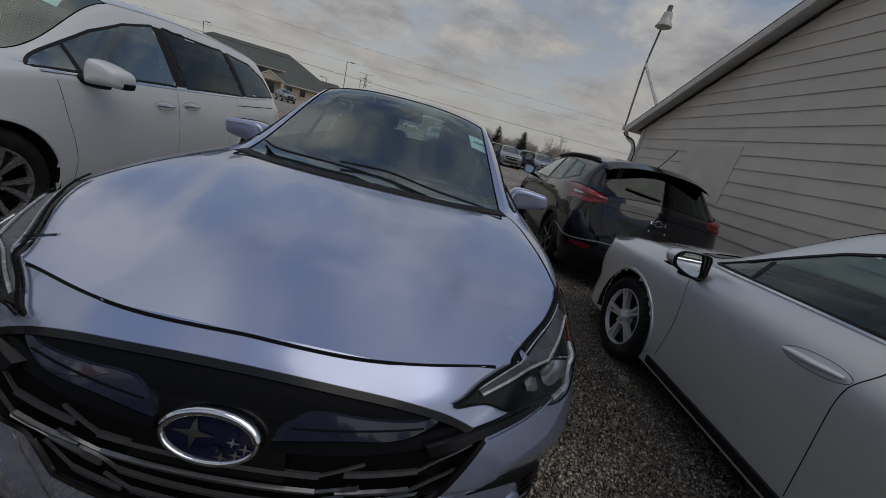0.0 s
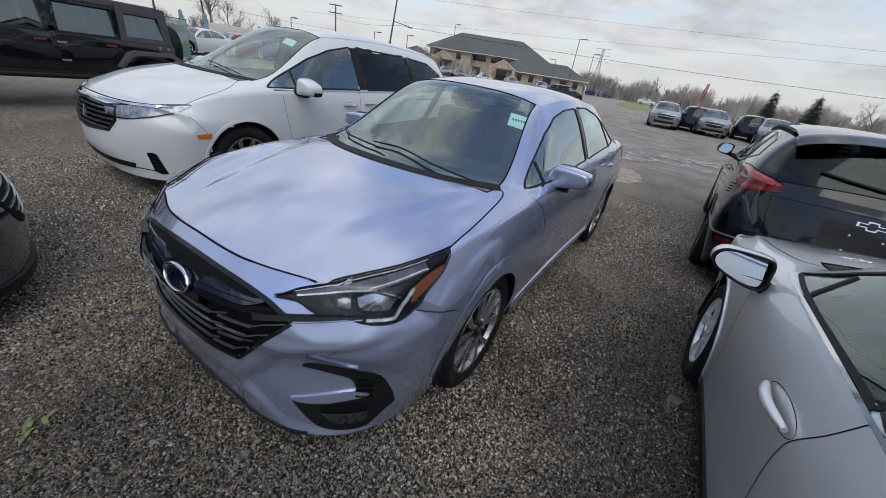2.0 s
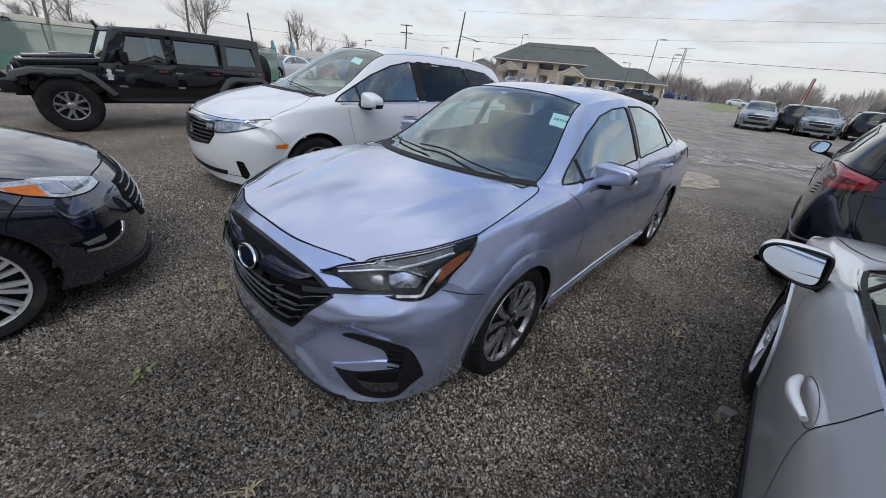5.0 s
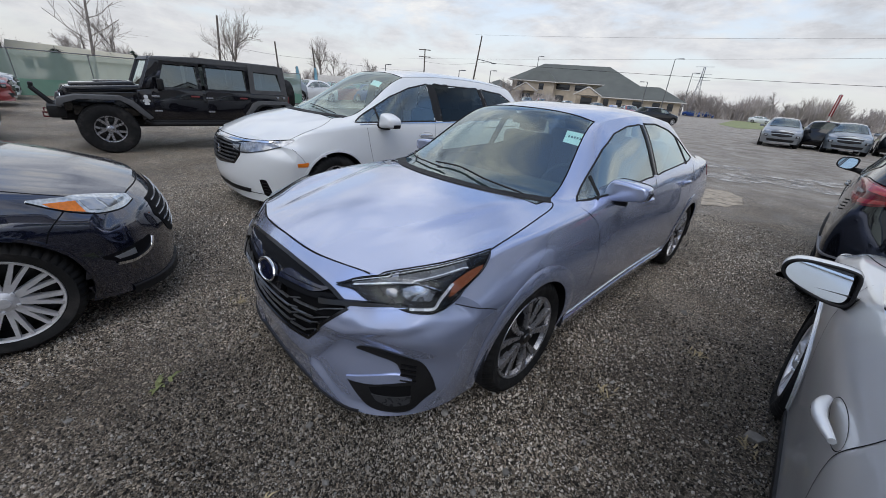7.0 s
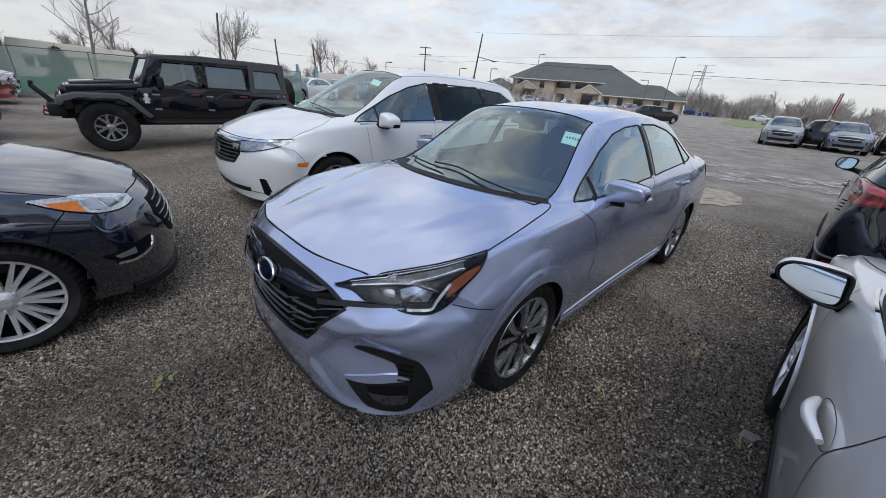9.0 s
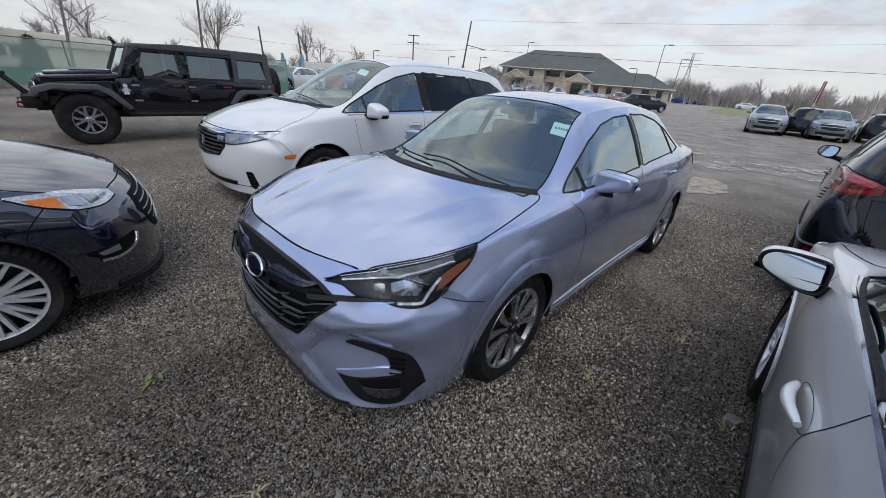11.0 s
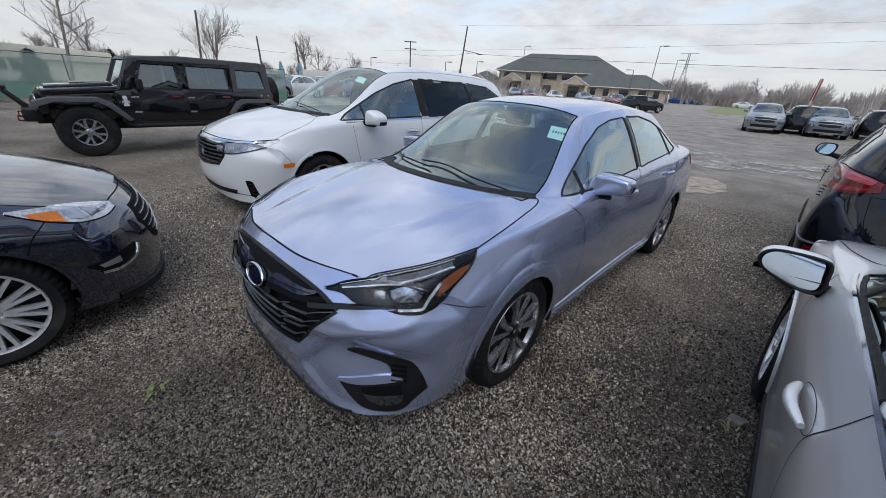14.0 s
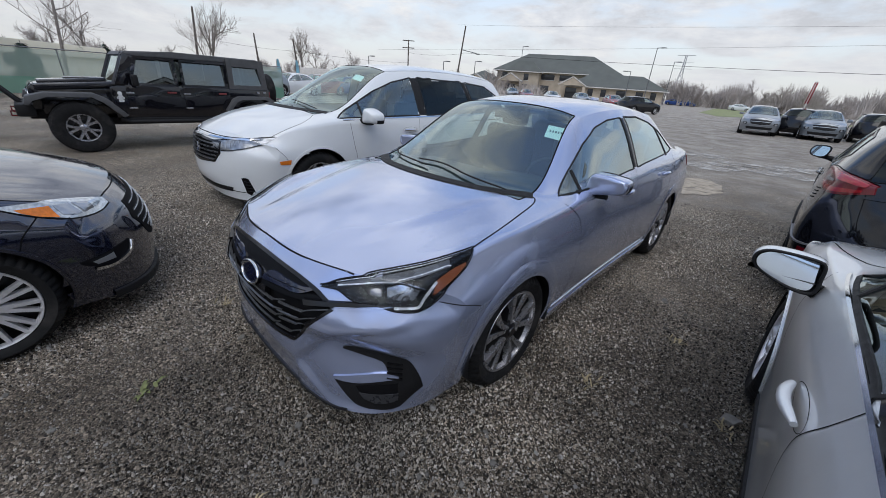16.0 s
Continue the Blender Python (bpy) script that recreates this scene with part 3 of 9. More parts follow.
def add_cabin(root, s):
    """Seats, dash and wheel, seen through the glass."""
    fy = s["cowl"] + 0.25
    W = s["WB"][1][1] - 0.20
    top = s["zC"][3][1]
    box("cabin_floor", (0, s["ws_top"] + 0.7, s["sill"] + 0.10), (2 * W - 0.06, 3.2, 0.06), CABIN, root, 0.02)
    bm = bmesh.new()
    box_bm(bm, (0, fy + 0.25, top - 0.14), (2 * W, 0.55, 0.30), 0.10, None, 3)
    box_bm(bm, (W * 0.5, fy + 0.32, top + 0.0), (0.40, 0.30, 0.10), 0.05, None, 3)
    part("dashboard", bm, CABIN, root)
    c = (W * 0.5, fy + 0.70, top - 0.05)
    ring = [(c[0] + 0.185 * math.cos(a), c[1] + 0.07 * math.sin(a), c[2] + 0.17 * math.sin(a)) for a in [2 * math.pi * i / 28 for i in range(28)]]
    st = tube("steering_wheel", ring, 0.015, CABIN, root, 8, True)
    box("hub", (c[0], c[1] - 0.03, c[2]), (0.34, 0.04, 0.07), CABIN, st, 0.015)
    for sx in (-0.5, 0.5):
        for k, sy in enumerate((s["ws_top"] + 0.45, s["ws_top"] + 1.35)):
            bm = bmesh.new()
            box_bm(bm, (W * sx * 1.02, sy - 0.12, s["sill"] + 0.34), (0.50, 0.52, 0.18), 0.06, None, 3)
            box_bm(bm, (W * sx * 1.02, sy + 0.22, s["sill"] + 0.70), (0.50, 0.16, 0.66), 0.07, None, 3)
            box_bm(bm, (W * sx * 1.02, sy + 0.27, s["sill"] + 1.12), (0.26, 0.10, 0.18), 0.045, None, 3)
            part("seat", bm, CABIN, root)


def seams(skin, root, s, lines):
    for pts, way, *rest in lines:
        skin.ribbon("shut_line", pts, way, rest[0] if rest else 0.0042, SEAM, root, 48, 0.0008)


def dense_loop(poly, n=6):
    out = []
    for (a, b), (c, d) in zip(poly, poly[1:] + poly[:1]):
        out += [(a + (c - a) * i / n, b + (d - b) * i / n) for i in range(n)]
    return out


def circle_poly(y, z, r, n=48, sq=1.0):
    return [(y + r * math.cos(2 * math.pi * i / n), z + r * math.sin(2 * math.pi * i / n) * sq) for i in range(n)]


def build_car(name, label, m, s, category="car", group=""):
    """A car from its spec: shell with wheel arches and window openings, glass, wheels, cabin."""
    root = thing(name, label, category, m, group)
    sh = body_shell(s)
    paint = s["paint"]
    verts, faces, N = sh["verts"], sh["faces"], sh["N"]
    i_cowl, i_top, i_bt, i_bb = sh["idx"][1], sh["idx"][2], sh["idx"][4], sh["idx"][5]
    vD, nv = sh["vD"], sh["nv"]
    pil = s.get("pillar", 1)
    lo, hi = vD + pil, N - 1 - vD - pil
    skin_v = list(verts) + [tuple(p) for p in sh["front"][0]] + [tuple(p) for p in sh["rear"][0]]
    o1, o2 = len(verts), len(verts) + len(sh["front"][0])
    skin_f = list(faces) + [tuple(k + o1 for k in f) for f in sh["front"][1]] + [tuple(k + o2 for k in f) for f in sh["rear"][1]]
    skin = Skin(skin_v, skin_f)
    front_glass, rear_glass, shell, bonnet, boot, roof = [], [], [], [], [], []
    for k, f in enumerate(faces):
        i, j = divmod(k, N - 1)
        if lo <= j < hi and i_cowl <= i < i_top:
            front_glass.append(f)
        elif lo <= j < hi and i_bt <= i < i_bb:
            rear_glass.append(f)
        elif vD <= j < N - 1 - vD and i_top <= i < i_bt:
            roof.append(f)
        elif s.get("bonnet_col", vD - 4) <= j < N - 1 - s.get("bonnet_col", vD - 4) and i < i_cowl:
            bonnet.append(f)
        elif vD <= j < N - 1 - vD and i >= i_bb:
            boot.append(f)
        else:
            shell.append(f)
    panes = []
    for poly, dark in s["windows"]:
        for sg in (1, -1):
            ins, shell = carve(verts, shell, poly, (1, 2), lambda v, sg=sg: v[0] * sg > 0.3, s.get("snap", 0.016))
            panes.append((ins, dark))
    Ra = s["arch"]
    for yc2 in (0.0, s["wb"]):
        poly = circle_poly(yc2, s["R"] - 0.005, Ra)
        for sg in (1, -1):
            _, shell = carve(verts, shell, poly, (1, 2), lambda v, sg=sg: v[0] * sg > 0.45 and v[2] < s["R"] + Ra + 0.1, s.get("snap", 0.018))
    doors = []
    for poly, nm in s.get("doors", ()):
        for sg in (1, -1):
            ins, shell = carve(verts, shell, poly, (1, 2), lambda v, sg=sg: v[0] * sg > 0.45, s.get("snap", 0.014))
            doors.append((ins, nm))

    def add(nm, fs, mat, lab=""):
        if fs:
            v, f = sub_mesh(verts, fs)
            return mesh_object(nm, v, f, mat, root, 50, lab)
    add("body", shell, paint)
    add("bonnet", bonnet, paint)
    add("roof", roof, s.get("roof_paint", paint))
    add("boot_lid" if s.get("sedan") else "tailgate", boot, paint)
    for fs, nm in doors:
        add(nm, fs, paint)
    add("windscreen", front_glass, GLASS, "tinted windscreen glass")
    add("rear_window", rear_glass, s.get("rear_glass", GLASS), "tinted rear glass")
    for fs, dark in panes:
        add("side_window", fs, GLASS_DARK if dark else s.get("side_glass", GLASS_SIDE))
    fv, ff = list(sh["front"][0]), sh["front"][1]
    for poly in s.get("front_holes", ()):
        _, ff = carve(fv, ff, poly, (0, 2), lambda v: True, 0.012)
    mesh_object("front_bumper", *sub_mesh(fv, ff), paint, root, 50)
    mesh_object("rear_bumper", *sh["rear"], paint, root, 50)
    # dark gasket round the screens
    rows = sh["rows"]
    for a, b in ((i_cowl, i_top), (i_bt, i_bb)):
        right = [verts[i * N + lo] for i in range(a, b + 1)]
        left = [verts[i * N + hi] for i in range(b, a - 1, -1)]
        topl = [verts[b * N + j] for j in range(lo, hi + 1, 3)]
        botl = [verts[a * N + j] for j in range(hi, lo - 1, -3)]
        tube("gasket", right[:-1] + topl[:-1] + left[:-1] + botl[:-1], 0.0045, SEAM, root, 6, True)
    # wheel housings, floor pan, arch lips
    for yc2 in (0.0, s["wb"]):
        for sg in (1, -1):
            W = pchip(s["WB"])(yc2)
            v, f = [], []
            n = 20
            for i in range(n):
                a = math.pi * 1.15 * i / (n - 1) - 0.24
                for xx in (W - 0.02, W - 0.30):
                    v.append((sg * xx, yc2 + (Ra + 0.004) * math.cos(a), s["R"] - 0.005 + (Ra + 0.004) * math.sin(a)))
            f = grid_faces(n, 2)
            b = len(v)
            v.append((sg * (W - 0.30), yc2, s["R"]))
            f += [(2 * i + 1, 2 * i + 3, b) for i in range(n - 1)]
            mesh_object("wheel_housing", v, f, PLASTIC, root, 40)
            lip = [(sg * 0.9, yc2 + (Ra + 0.012) * math.cos(a), s["R"] - 0.005 + (Ra + 0.012) * math.sin(a)) for a in [math.pi * (1.13 * i / 30) - 0.20 for i in range(31)]]
            skin.ribbon("arch_lip", lip, (-sg, 0, 0), s.get("lip", 0.03), s.get("lip_mat", paint), root, 40, 0.003, thick=s.get("lip_thick", 0.004))
    box("floor_pan", (0, (s["corner"] + s["rear_corner"]) / 2, s["sill"] + 0.03), (2 * W - 0.20, s["rear_corner"] - s["corner"] + 0.1, 0.05), PLASTIC, root, 0.01)
    for sg in (1, -1):
        for poly, dark in s["windows"]:
            skin.ribbon("window_seal", [(sg * 0.7, y, z) for y, z in dense_loop(poly)], (-sg, 0, 0), s.get("seal", 0.022), s.get("seal_mat", PLASTIC), root, 84, 0.002, True, thick=0.003)
    xw = W - 0.030
    add_wheels(root, [(xw, 0), (-xw, 0), (xw, s["wb"]), (-xw, s["wb"])], s["R"], s["rim"], 0.23, s["spokes"], s["style"])
    if s.get("cabin", True):
        add_cabin(root, s)
    return root, skin, sh

# ---- the near cars ----
def flip(pts, sg):
    return [(p[0] * sg, p[1], p[2]) for p in pts]


MIRROR_EDGE = [(0.0, 0.30), (0.08, 0.46), (0.40, 0.52), (0.78, 0.46), (0.96, 0.24), (1.0, -0.02), (0.92, -0.26), (0.66, -0.40), (0.26, -0.40), (0.06, -0.12)]
MIRROR_BOXY = [(0.0, -0.40), (-0.01, -0.20), (0.0, 0.10), (0.05, 0.36), (0.11, 0.48), (0.20, 0.52), (0.50, 0.42), (0.80, 0.26), (0.94, 0.16), (1.0, 0.0), (1.0, -0.20), (0.97, -0.38), (0.92, -0.43), (0.50, -0.43), (0.05, -0.43)]
MIRROR_WEDGE = [(0.0, -0.30), (0.01, 0.05), (0.03, 0.34), (0.10, 0.47), (0.50, 0.50), (0.84, 0.45), (0.98, 0.30), (1.0, 0.08), (0.90, -0.12), (0.60, -0.33), (0.28, -0.47), (0.07, -0.46)]
MIRROR_STEPS = [(1.0, 0.0), (1.03, 0.22), (1.02, 0.48), (0.97, 0.70), (0.88, 0.86), (0.70, 0.96), (0.40, 0.995), (0.02, 1.0)]
MIRROR_BLUNT = [(1.0, 0.0), (1.02, 0.20), (1.03, 0.55), (1.02, 0.76), (0.98, 0.88), (0.90, 0.96), (0.84, 0.98), (0.50, 0.995), (0.02, 1.0)]


def wing_mirror(root, base, tip, h, depth, mat, sg, glass=True, foot=None, outline=MIRROR_EDGE, steps=MIRROR_STEPS, low=-0.16, rise=0.0):
    """A door mirror: domed housing on a foot, dark lower shell and a glass that looks back (+y)."""
    bx, by, bz = base
    L = tip - bx
    edge = spline([(u, w, 0) for u, w in outline], 52, True)
    k = len(edge)
    c = (0.52, 0.06)

    def ring(scale, y, keep=lambda w: w):
        return [(sg * (bx + L * (c[0] + (e[0] - c[0]) * scale)), y, bz + h * keep(c[1] + (e[1] - c[1]) * scale) + rise * (c[0] + (e[0] - c[0]) * scale)) for e in edge]
    v, f = [], []
    for sc, t in steps:
        v += ring(sc, by - depth * t)
    for i in range(len(steps) - 1):
        for j in range(k):
            q = (i * k + j, i * k + (j + 1) % k, (i + 1) * k + (j + 1) % k, (i + 1) * k + j)
            f.append(q[::-1] if sg > 0 else q)
    shell = mesh_object("wing_mirror", v, f, mat, root, 38, "body-coloured door mirror on a black foot")
    tube("mirror_rim", ring(0.955, by), 0.006, PLASTIC, shell, 8, True)
    fc = [tuple(range(k))]
    tilt = [(p[0], by - 0.006 + (p[0] - sg * (bx + L / 2)) * sg * 0.16 - (p[2] - bz) * 0.12, p[2]) for p in ring(0.86, 0)]
    mesh_object("mirror_back", ring(0.99, by - 0.030), fc, PLASTIC, shell, 0)
    mesh_object("mirror_glass", tilt, fc, MIRROR, shell, 0, "silvered mirror glass")
    under = []
    for sc, t in ((1.03, 0.02), (1.05, 0.30), (1.02, 0.55), (0.90, 0.78), (0.60, 0.95)):
        under += ring(sc, by - depth * t, lambda w: min(w, low))
    lf = []
    for i in range(4):
        for j in range(k):
            lf.append((i * k + j, i * k + (j + 1) % k, (i + 1) * k + (j + 1) % k, (i + 1) * k + j))
    mesh_object("mirror_lower", under, lf, PLASTIC, shell, 50)
    fx, fy, fz = foot or (bx - 0.06, by - 0.05, bz - h * 0.5)
    tube("mirror_foot", spline([(sg * fx, fy, fz), (sg * (bx + L * 0.10), by - depth * 0.5, bz - h * 0.40), (sg * (bx + L * 0.55), by - depth * 0.5, bz - h * 0.40)], 8), 0.024, PLASTIC, shell, 8, False, [1.4, 1.3, 1.2, 1.1, 1.0, 0.9, 0.8, 0.6])
    return shell


def door_handle(root, skin, sg, y, z, mat, L=0.20, rise=0.0):
    skin.ribbon("handle_recess", [(sg * 0.9, y + L * 0.58 * math.cos(k), z + 0.036 * math.sin(k) + rise * 0.58 * math.cos(k)) for k in [2 * math.pi * i / 14 for i in range(14)]], (-sg, 0, 0), 0.0025, SEAM, root, 48, 0.0005, True)
    pts = []
    for i in range(9):
        t = i / 8
        p, n = skin.put((sg * 0.9, y - L / 2 + L * t, z + rise * (t - 0.5)), (-sg, 0, 0), 0)
        pts.append(p + n * (0.006 + 0.030 * math.sin(math.pi * min(max(t, 0.04), 0.96)) ** 0.6))
    return tube("door_handle", pts, 0.0145, mat, root, 10, False, [0.7, 1.0, 1.1, 1.15, 1.15, 1.1, 1.0, 0.85, 0.6])


def wiper(root, pts, r=0.0055):
    w = tube("wiper", spline(pts, 14), r, PLASTIC, root, 6, False, [0.6] + [1] * 12 + [0.8])
    return w


CREASE = pchip([(0.0, 0.361), (0.315, 0.349), (0.36, 0.395), (0.425, 0.454), (0.538, 0.571), (0.65, 0.616), (0.75, 0.637), (0.85, 0.690), (1.0, 0.72)])
STRAKE = pchip([(0.0, 0.0), (0.29, 0.02), (0.315, 0.33), (0.41, 0.288), (0.454, 0.253), (0.56, 0.20), (1.0, 0.19)])
HOLLOW = pchip([(0.0, 0.004), (0.30, 0.012), (0.42, 0.028), (0.60, 0.028), (0.75, 0.014), (0.86, 0.0), (1.0, 0.0)])


def ease(t):
    t = min(max(t, 0.0), 1.0)
    return t * t * (3 - 2 * t)


def bumper_dent(p):
    """The pressed-in corner of the bumper: a crease from the chin up to the wheel arch, a strake below it."""
    x, z = abs(p[0]), p[2]
    d = HOLLOW(x) * ease((CREASE(x) - z) / 0.034) * (1 - ease((STRAKE(x) + 0.012 - z) / 0.03)) * (1 - 0.5 * ease((CREASE(x) - z) / 0.3))
    return p + np.array((-0.45 * min(1, x / 0.6), 0.9, 0.0)) * d


SEDAN = dict(
    paint=PAINT_ICE, sedan=True, wb=2.75, R=0.340, rim=0.238, arch=0.375, spokes=5, style="fork", step=0.035, lip_thick=0.002, seal=0.012,
    hood_front=-0.855, corner=-0.44, cowl=0.13, ws_top=0.97, bl_top=2.66, bl_bot=3.30, tail=3.80, rear_corner=3.40, middle=1.8,
    zE=[(-0.855, 0.835), (-0.5, 0.915), (-0.1, 0.975), (0.13, 1.005), (0.97, 1.445), (1.65, 1.495), (2.66, 1.435), (3.30, 1.135), (3.80, 1.09)],
    zD=[(-0.75, 0.815), (-0.3, 0.905), (0.1, 0.965), (0.36, 0.985), (1.10, 1.39), (1.7, 1.44), (2.5, 1.395), (3.2, 1.11), (3.8, 1.05)],
    xD=[(-0.75, 0.55), (-0.2, 0.64), (0.1, 0.68), (0.36, 0.70), (1.10, 0.54), (1.7, 0.565), (2.5, 0.55), (3.2, 0.62), (3.8, 0.58)],
    zC=[(-0.62, 0.80), (-0.34, 0.885), (0.0, 0.925), (0.4, 0.945), (1.0, 0.97), (2.5, 1.02), (3.3, 1.02), (3.8, 0.97)],
    xC=[(-0.62, 0.78), (-0.34, 0.815), (0.0, 0.845), (0.5, 0.85), (1.5, 0.835), (2.7, 0.84), (3.4, 0.80), (3.8, 0.72)],
    WB=[(-0.44, 0.895), (0.0, 0.92), (1.3, 0.905), (2.75, 0.92), (3.4, 0.88), (3.8, 0.80)],
    sill=0.19, waist=0.70, cowl_bow=1.1, top_bow=0.8, cap_crease=0.25, bonnet_col=99, edge=[(0.0, -0.862), (0.28, -0.842), (0.45, -0.795), (0.55, -0.752), (0.66, -0.69)], lip=0.085, press=(0.33, 0.011, 0.012, 0.27), dent=bumper_dent, cap_cols=64, cap_mesh=10,
    front_holes=[[(-0.545, 0.69), (-0.43, 0.738), (-0.27, 0.768), (0, 0.783), (0.27, 0.768), (0.43, 0.738), (0.545, 0.69), (0.44, 0.572), (0.335, 0.455), (0.2, 0.444), (0, 0.440), (-0.2, 0.444), (-0.335, 0.455), (-0.44, 0.572)]],
    nose=[(0.75, -0.930), (0.60, -0.990, 2.5, 0.52), (0.53, -0.978, 2.1, 0.55), (0.35, -0.962, 2.8, 0.5), (0.165, -0.930, 4.0, 0.5)],
    rump=[(0.85, 3.86), (0.60, 3.88), (0.35, 3.86), (0.22, 3.74)],
    windows=[([(0.50, 0.99), (0.70, 1.10), (0.95, 1.235), (1.18, 1.325), (1.40, 1.37), (1.62, 1.385), (1.62, 1.035), (1.1, 1.005)], False), ([(1.70, 1.04), (1.70, 1.388), (2.0, 1.385), (2.32, 1.335), (2.52, 1.26), (2.74, 1.10), (2.60, 1.08)], False)],
)


def near_sedan():
    root, sk, sh = build_car("sedan", "ice silver-blue metallic sedan with black grille, parked on gravel", pose(0, 0, 0), SEDAN)
    F = (0, 1, 0)
    seams(sk, root, SEDAN, [
        ([(-0.55, -0.75, 0.80), (-0.28, -0.84, 0.812), (0, -0.86, 0.822), (0.28, -0.84, 0.812), (0.55, -0.75, 0.80)], (0, 0.4, -1), 0.008),
        ([(0.80, -0.32, 0.9), (0.79, -0.12, 0.95), (0.765, 0.10, 1.0), (0.735, 0.28, 1.0), (0.70, 0.345, 1.0), (0.66, 0.345, 1.0)], (0, 0, -1), 0.007),
        ([(-0.80, -0.32, 0.9), (-0.79, -0.12, 0.95), (-0.765, 0.10, 1.0), (-0.735, 0.28, 1.0), (-0.70, 0.345, 1.0), (-0.66, 0.345, 1.0)], (0, 0, -1), 0.007)])
    for sg in (1, -1):
        side = (-sg, 0, 0)
        q = (-sg * 0.62, 0.78, 0)
        seams(sk, root, SEDAN, [
            ([(sg, 0.47, 0.96), (sg, 0.60, 0.85), (sg, 0.62, 0.6), (sg, 0.58, 0.40), (sg, 0.50, 0.30)], side),
            ([(sg, 1.655, 1.03), (sg, 1.66, 0.7), (sg, 1.65, 0.31)], side),
            ([(sg, 2.72, 1.05), (sg, 2.62, 0.9), (sg, 2.50, 0.76), (sg, 2.34, 0.6), (sg, 2.28, 0.40), (sg, 2.20, 0.31)], side),
            ([(sg * 0.83, -0.54, 0.735), (sg * 0.9, -0.45, 0.70), (sg * 0.9, -0.34, 0.665)], q, 0.004)])
        # bright strip along the rocker
        sk.ribbon("rocker_strip", [(sg, 0.42, 0.315), (sg, 1.3, 0.32), (sg, 2.30, 0.315)], side, 0.008, CHROME, root, 30, 0.002, thick=0.003)
        sk.ribbon("rocker_cover", [(sg, 0.42, 0.245), (sg, 1.3, 0.245), (sg, 2.32, 0.245)], side, 0.07, PAINT_ICE, root, 30, 0.004, thick=0.006)
        # headlamp
        up = flip([(0.456, -0.848, 0.756), (0.475, -0.829, 0.763), (0.512, -0.779, 0.788), (0.586, -0.725, 0.813), (0.651, -0.633, 0.831), (0.716, -0.539, 0.851), (0.773, -0.42, 0.877), (0.806, -0.317, 0.894)], sg)
        lo = flip([(0.456, -0.848, 0.750), (0.528, -0.811, 0.750), (0.598, -0.795, 0.727), (0.671, -0.744, 0.722), (0.735, -0.70, 0.706), (0.775, -0.66, 0.702), (0.805, -0.628, 0.706), (0.827, -0.573, 0.731), (0.835, -0.501, 0.784), (0.831, -0.397, 0.835), (0.809, -0.320, 0.889)], sg)
        lamp = sk.patch("headlamp", up, lo, q, material("dark lamp housing", (0.006, 0.0065, 0.008), 0.25, 0.1, 0.0, 14, 0.4, spec=0.25), root, 44, 14, 0.002, 0.03, "swept headlamp with dark housing, clear lens and amber marker")
        sk.patch("lamp_reflector", flip([(0.50, -0.79, 0.773), (0.586, -0.725, 0.803), (0.651, -0.633, 0.822), (0.716, -0.539, 0.842), (0.773, -0.43, 0.868)], sg), flip([(0.51, -0.79, 0.766), (0.60, -0.72, 0.785), (0.665, -0.64, 0.803), (0.73, -0.55, 0.822), (0.785, -0.43, 0.852)], sg), q, material("grey lamp bezel", (0.10, 0.105, 0.115), 0.28, 0.5, 0.0, 10, 0.3), lamp, 24, 5, 0.005, 0.003, "grey satin bezel")
        pale = material("pale light guide", (0.50, 0.52, 0.56), 0.25, 0.4, 0.4, 30, 0.2)
        sk.ribbon("light_guide", flip([(0.505, -0.79, 0.7665), (0.60, -0.72, 0.789), (0.662, -0.64, 0.806), (0.727, -0.547, 0.826), (0.782, -0.43, 0.855)], sg), q, 0.007, pale, lamp, 30, 0.008, thick=0.002, label="pale strip light")
        sk.ribbon("light_guide", flip([(0.50, -0.80, 0.776), (0.588, -0.725, 0.807), (0.653, -0.633, 0.826), (0.718, -0.539, 0.846), (0.775, -0.42, 0.872)], sg), q, 0.0035, pale, lamp, 30, 0.008, thick=0.002)
        sk.patch("lamp_projector", flip([(0.685, -0.69, 0.782), (0.726, -0.649, 0.803), (0.785, -0.602, 0.790)], sg), flip([(0.690, -0.69, 0.758), (0.725, -0.686, 0.745), (0.778, -0.63, 0.748)], sg), q, material("projector lens", (0.42, 0.45, 0.50), 0.08, 0.75, 0.8, 14, 0.5), lamp, 16, 8, 0.006, 0.004, "bright projector lens", 0.006)
        sk.patch("lamp_projector", flip([(0.632, -0.73, 0.772), (0.650, -0.71, 0.778), (0.668, -0.705, 0.774)], sg), flip([(0.634, -0.73, 0.755), (0.655, -0.71, 0.748), (0.676, -0.71, 0.752)], sg), q, material("small projector lens", (0.16, 0.165, 0.18), 0.08, 0.6, 0.8, 14, 0.4), lamp, 10, 6, 0.006, 0.004, "projector lens", 0.004)
        sk.ribbon("running_light", flip([(0.735, -0.695, 0.716), (0.765, -0.66, 0.717), (0.797, -0.622, 0.722), (0.801, -0.60, 0.75), (0.805, -0.575, 0.78), (0.808, -0.54, 0.808)], sg), q, 0.012, pale, lamp, 26, 0.006, thick=0.004, label="pale running light strip")
        sk.patch("amber_marker", flip([(0.803, -0.535, 0.812), (0.809, -0.455, 0.840), (0.824, -0.385, 0.856)], sg), flip([(0.818, -0.568, 0.766), (0.828, -0.519, 0.785), (0.831, -0.44, 0.818), (0.829, -0.39, 0.846)], sg), q, AMBER, lamp, 14, 6, 0.007, 0.003, "orange-red side marker lens")
